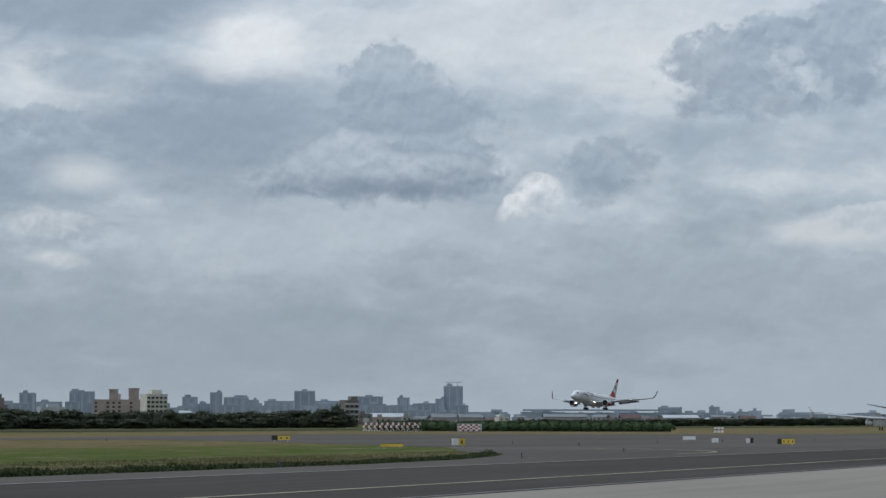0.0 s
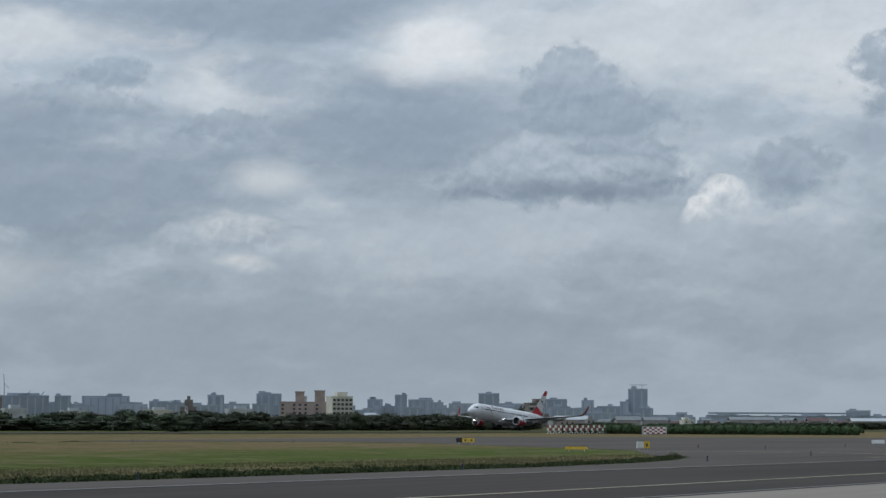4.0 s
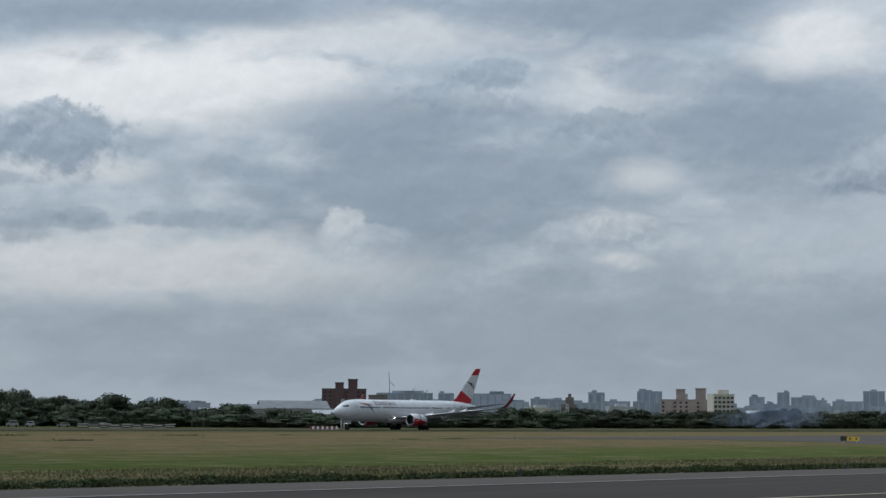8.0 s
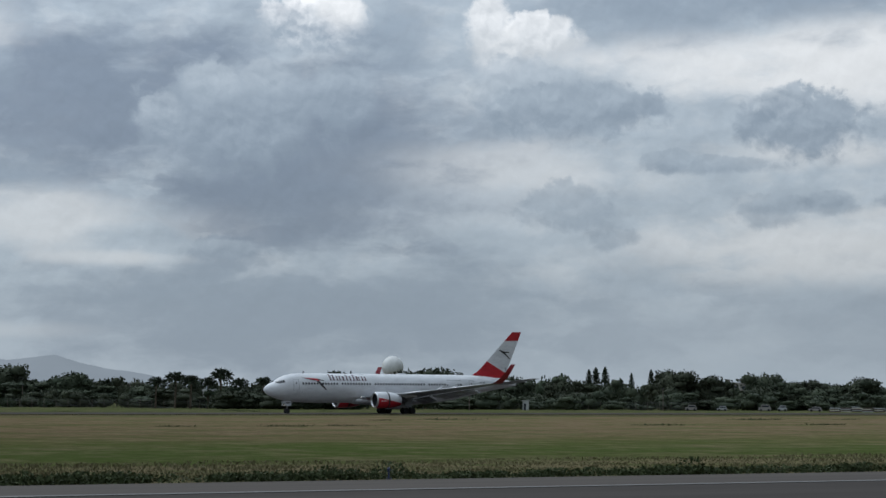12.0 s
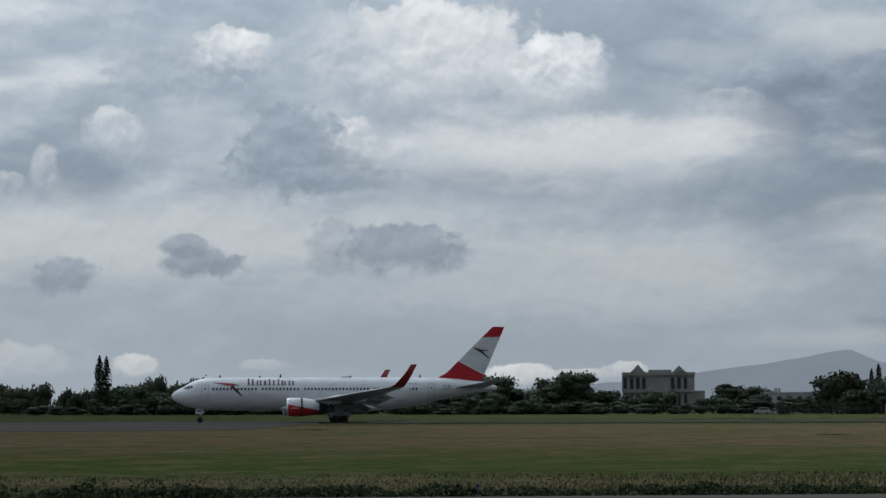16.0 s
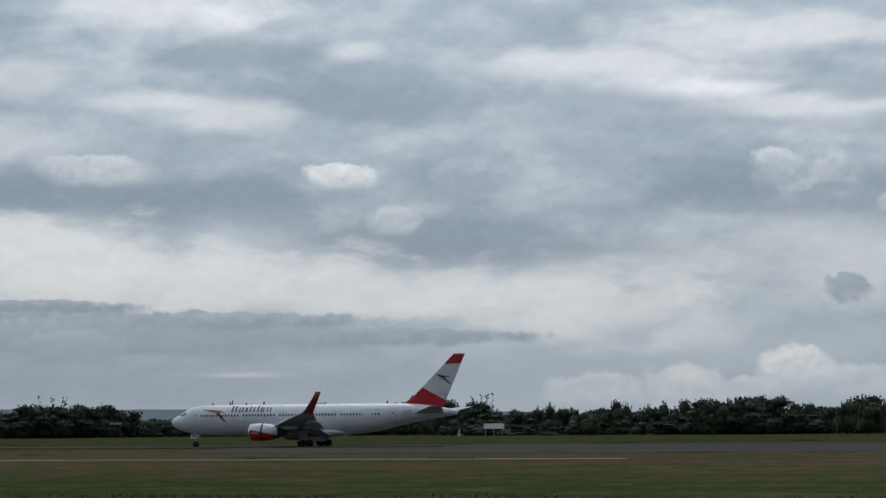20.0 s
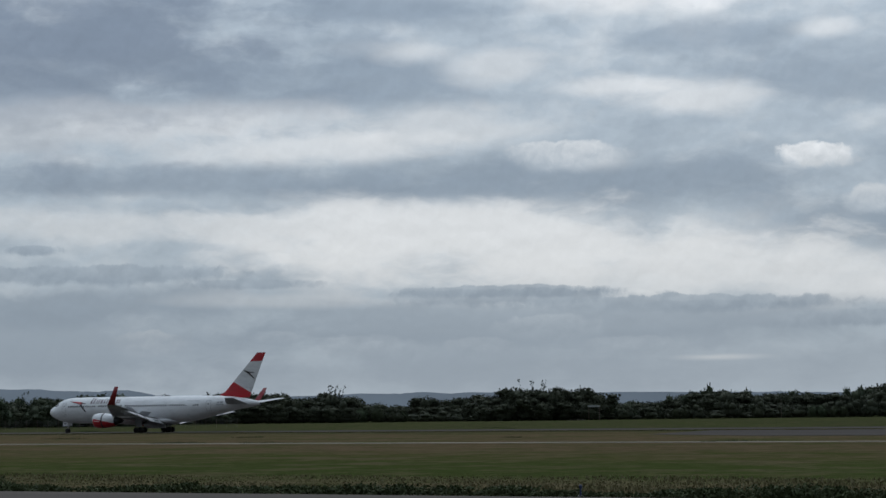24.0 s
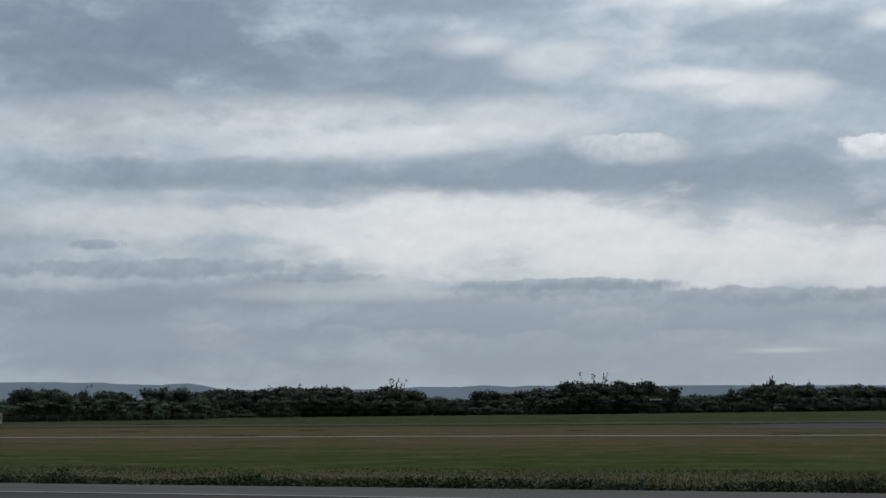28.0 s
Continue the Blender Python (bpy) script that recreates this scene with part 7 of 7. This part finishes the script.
def glowing_hill_material(name, color):
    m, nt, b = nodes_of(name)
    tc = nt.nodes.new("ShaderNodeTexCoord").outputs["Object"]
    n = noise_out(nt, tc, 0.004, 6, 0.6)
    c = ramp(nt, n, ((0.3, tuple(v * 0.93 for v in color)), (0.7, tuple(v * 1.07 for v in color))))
    # the hills glow evenly, unlit; haze is painted into the emission colour
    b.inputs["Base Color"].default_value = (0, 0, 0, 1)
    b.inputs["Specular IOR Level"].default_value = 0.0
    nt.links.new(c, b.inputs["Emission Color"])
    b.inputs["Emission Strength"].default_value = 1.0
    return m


ridge("backdrop_mountains", ((-30, 8), (-26, 14), (-24, 22), (-22.2, 50), (-20.6, 72), (-19.8, 92), (-18.6, 80), (-17.4, 92), (-16.6, 118), (-15.9, 112), (-15.1, 96), (-13.9, 84), (-11, 52), (-7, 30), (-4, 10)), 4650, glowing_hill_material("glowing haze-blue mountains", (0.255, 0.305, 0.36)), "hazy blue-grey mountain range on the horizon")
ridge("backdrop_hills", ((10, 10), (14.7, 37), (19, 42), (23.8, 47), (27, 49), (29.7, 51), (32, 50), (35, 44), (37.1, 48), (38, 63), (39.2, 61), (41.3, 68), (42.9, 69), (46, 60)), 4600, glowing_hill_material("glowing haze-blue hills", (0.135, 0.175, 0.225)), "hazy blue hills on the horizon")


# ---- a second airliner, waiting on the far taxiway ----


def build_waiting_airliner():
    a = tagged(new("waiting_airliner"), "white airliner with upturned wing tips waiting on the taxiway", "airliner")
    a.matrix_basis = put(-76.0, 800)
    n = 24
    prof = ((-29, 0.3, 7.6), (-24, 1.3, 7.0), (-16, 2.5, 6.0), (-8, 2.82, 5.6), (20, 2.82, 5.6), (26, 2.4, 5.4), (29.5, 1.3, 5.1), (31, 0.1, 4.9))
    part("fuselage", loft(bmesh.new(), [[(r * math.cos(2 * math.pi * i / n), y, z + r * math.sin(2 * math.pi * i / n)) for i in range(n)] for y, r, z in prof]), M_PAINT, a, smooth=True)
    for side in (-1, 1):
        def foil(x, y0, y1, z, th):
            return [(side * x, -p[0], p[2]) for p in section(-y1, -y0, 0, z, th)]
        part("wing", loft(bmesh.new(), [foil(2.0, -4, 7.0, 4.0, 2.4), foil(9, -4.2, 2.5, 4.4, 1.7), foil(28.6, -11.0, -8.4, 6.0, 0.8)]), M_GREYPAINT, a, smooth=True)
        part("winglet", loft(bmesh.new(), [foil(28.6, -11.0, -8.4, 6.0, 0.8), foil(29.3, -11.6, -9.6, 6.5, 0.7), foil(30.6, -13.0, -12.0, 8.2, 0.5)]), M_DARK, a, "dark upturned wing tip")
        part("stabiliser", loft(bmesh.new(), [foil(0.8, -28, -22, 7.4, 1.2), foil(9.8, -30.5, -28, 9.1, 0.5)]), M_DARK, a, smooth=True)
        eng = part("engine", loft(bmesh.new(), [[(side * 9.4 + r * math.cos(2 * math.pi * i / n), y, 2.8 + r * math.sin(2 * math.pi * i / n)) for i in range(n)] for y, r in ((-3, 0.8), (0, 1.35), (3.5, 1.5), (5, 1.3))]), M_PAINT, a, smooth=True)
        part("pylon", boxed(side * 9.4 - 0.2, side * 9.4 + 0.2, -3, 3, 4.0, 5.0), M_PAINT, a)
        for x in (14, 19, 23.5):
            part("flap_fairing", tubed((side * x, -4.0 - (x - 9) * 0.25, 4.5 + x * 0.02), (side * x, -8.0 - (x - 9) * 0.3, 4.1 + x * 0.02), 0.3, 0.08), M_GREYPAINT, a)
        part("strut", tubed((side * 5.3, -2, 0.6), (side * 5.3, -2, 4.2), 0.25), M_ALU, a)
        for dy in (-1.0, 1.0):
            for dx in (-0.5, 0.5):
                part("wheel", tubed((side * 5.3 + dx - 0.2, -2 + dy, 0.66), (side * 5.3 + dx + 0.2, -2 + dy, 0.66), 0.66, 0.66, 16), M_TYRE, a)
    part("fin", loft(bmesh.new(), [[(-t, -22, 8), (t, -22, 8), (t, -29, 8), (-t, -29, 8)] if k == 0 else [(-t, -28.5, 17), (t, -28.5, 17), (t, -31.5, 17), (-t, -31.5, 17)] for k, t in ((0, 0.35), (1, 0.12))]), M_PAINT, a)
    part("strut", tubed((0, 23, 0.5), (0, 23, 3.4), 0.18), M_ALU, a)
    for dx in (-0.45, 0.45):
        part("wheel", tubed((dx - 0.15, 23, 0.52), (dx + 0.15, 23, 0.52), 0.52, 0.52, 16), M_TYRE, a)


build_waiting_airliner()

# ---- tyre smoke at the touchdown point ----


def smoke_material():
    m = bpy.data.materials.new("thin tyre smoke")
    m.use_nodes = True
    nt = m.node_tree
    nt.nodes.clear()
    out = nt.nodes.new("ShaderNodeOutputMaterial")
    mixer = nt.nodes.new("ShaderNodeMixShader")
    clear = nt.nodes.new("ShaderNodeBsdfTransparent")
    body = nt.nodes.new("ShaderNodeBsdfDiffuse")
    body.inputs["Color"].default_value = (0.46, 0.56, 0.68, 1)
    tc = nt.nodes.new("ShaderNodeTexCoord").outputs["Object"]
    wisp = noise_out(nt, tc, 0.55, 6, 0.65)
    fac = math_node(nt, "MULTIPLY", math_node(nt, "SUBTRACT", wisp, 0.40, clamp=True), 0.42)
    nt.links.new(fac, mixer.inputs[0])
    nt.links.new(clear.outputs[0], mixer.inputs[1])
    nt.links.new(body.outputs[0], mixer.inputs[2])
    nt.links.new(mixer.outputs[0], out.inputs[0])
    return m


def build_smoke():
    """Thin rounded wisps that lift off the runway where the wheels touch."""
    mat = smoke_material()
    made = []
    for i in range(24):
        v, f = lump((0, 0, 0), (rng.uniform(4.5, 8.0), rng.uniform(2.0, 4.0), rng.uniform(1.5, 2.6)), 11.3 * i, 10, 16)
        ob = tris("tyre_smoke", v, f, mat)
        ob.data.shade_smooth()
        ob.visible_shadow = False
        tagged(ob, "thin bluish tyre smoke drifting over the runway", "smoke", "tyre smoke wisps")
        u = i / 23
        made.append((ob, 590 - 34 * u + rng.uniform(-3, 3), 360.6 + rng.choice([-4.65, 4.65]) + rng.uniform(-1, 1), 5.12 + 0.75 * u, rng.uniform(0.3, 1.0)))
    return made


smoke = build_smoke()

# ---- motion ----
# seconds, metres along the runway, height of the wheels, nose-up pitch
TRACK = ((0, -904.8, 8.0, 3.5), (1, -842.5, 5.2, 3.8), (2, -780.2, 2.6, 4.2), (3.5, -686, 0.9, 4.5), (5, -591.7, 0.05, 4.0), (6, -530.5, 0, 2.2), (7, -469.5, 0, 0.6), (8, -408.8, 0, 0), (9.5, -325.5, 0, 0), (11, -245.7, 0, 0),
         (12, -197.2, 0, 0), (12.5, -175.2, 0, 0), (14.5, -84.9, 0, 0), (15.5, -41.6, 0, 0), (17, 20.2, 0, 0), (18.5, 79.5, 0, 0), (20, 136.1, 0, 0), (22.5, 224.3, 0, 0), (25, 308.4, 0, 0), (28, 405, 0, 0))


def motions():
    walk(plane, [(t, pose(-s, 360.6, z + 0.03, 0, p, 0)) for t, s, z, p in TRACK])
    for sp, (x, y, z) in spoilers:
        walk(sp, [(0, pose(x, y, z)), (5.2, pose(x, y, z)), (6.2, pose(x, y, z, 0, -45, 0)), (28, pose(x, y, z, 0, -45, 0))])

    for ob, x, y, t, k in smoke:
        walk(ob, [(0, pose(x, y, -9)), (t - 0.04, pose(x, y, -9)), (t + 0.06, pose(x, y, 0.6 + k)), (t + 1.0, pose(x + 6 * k, y, 1.2 + 2.5 * k)), (8.6, pose(x + 12 * k + 4, y + 2, 1.5 + 5.5 * k)), (12, pose(x + 22 * k + 10, y + 6, 2 + 9 * k)), (28, pose(x + 60, y + 20, 4 + 20 * k))])


motions()
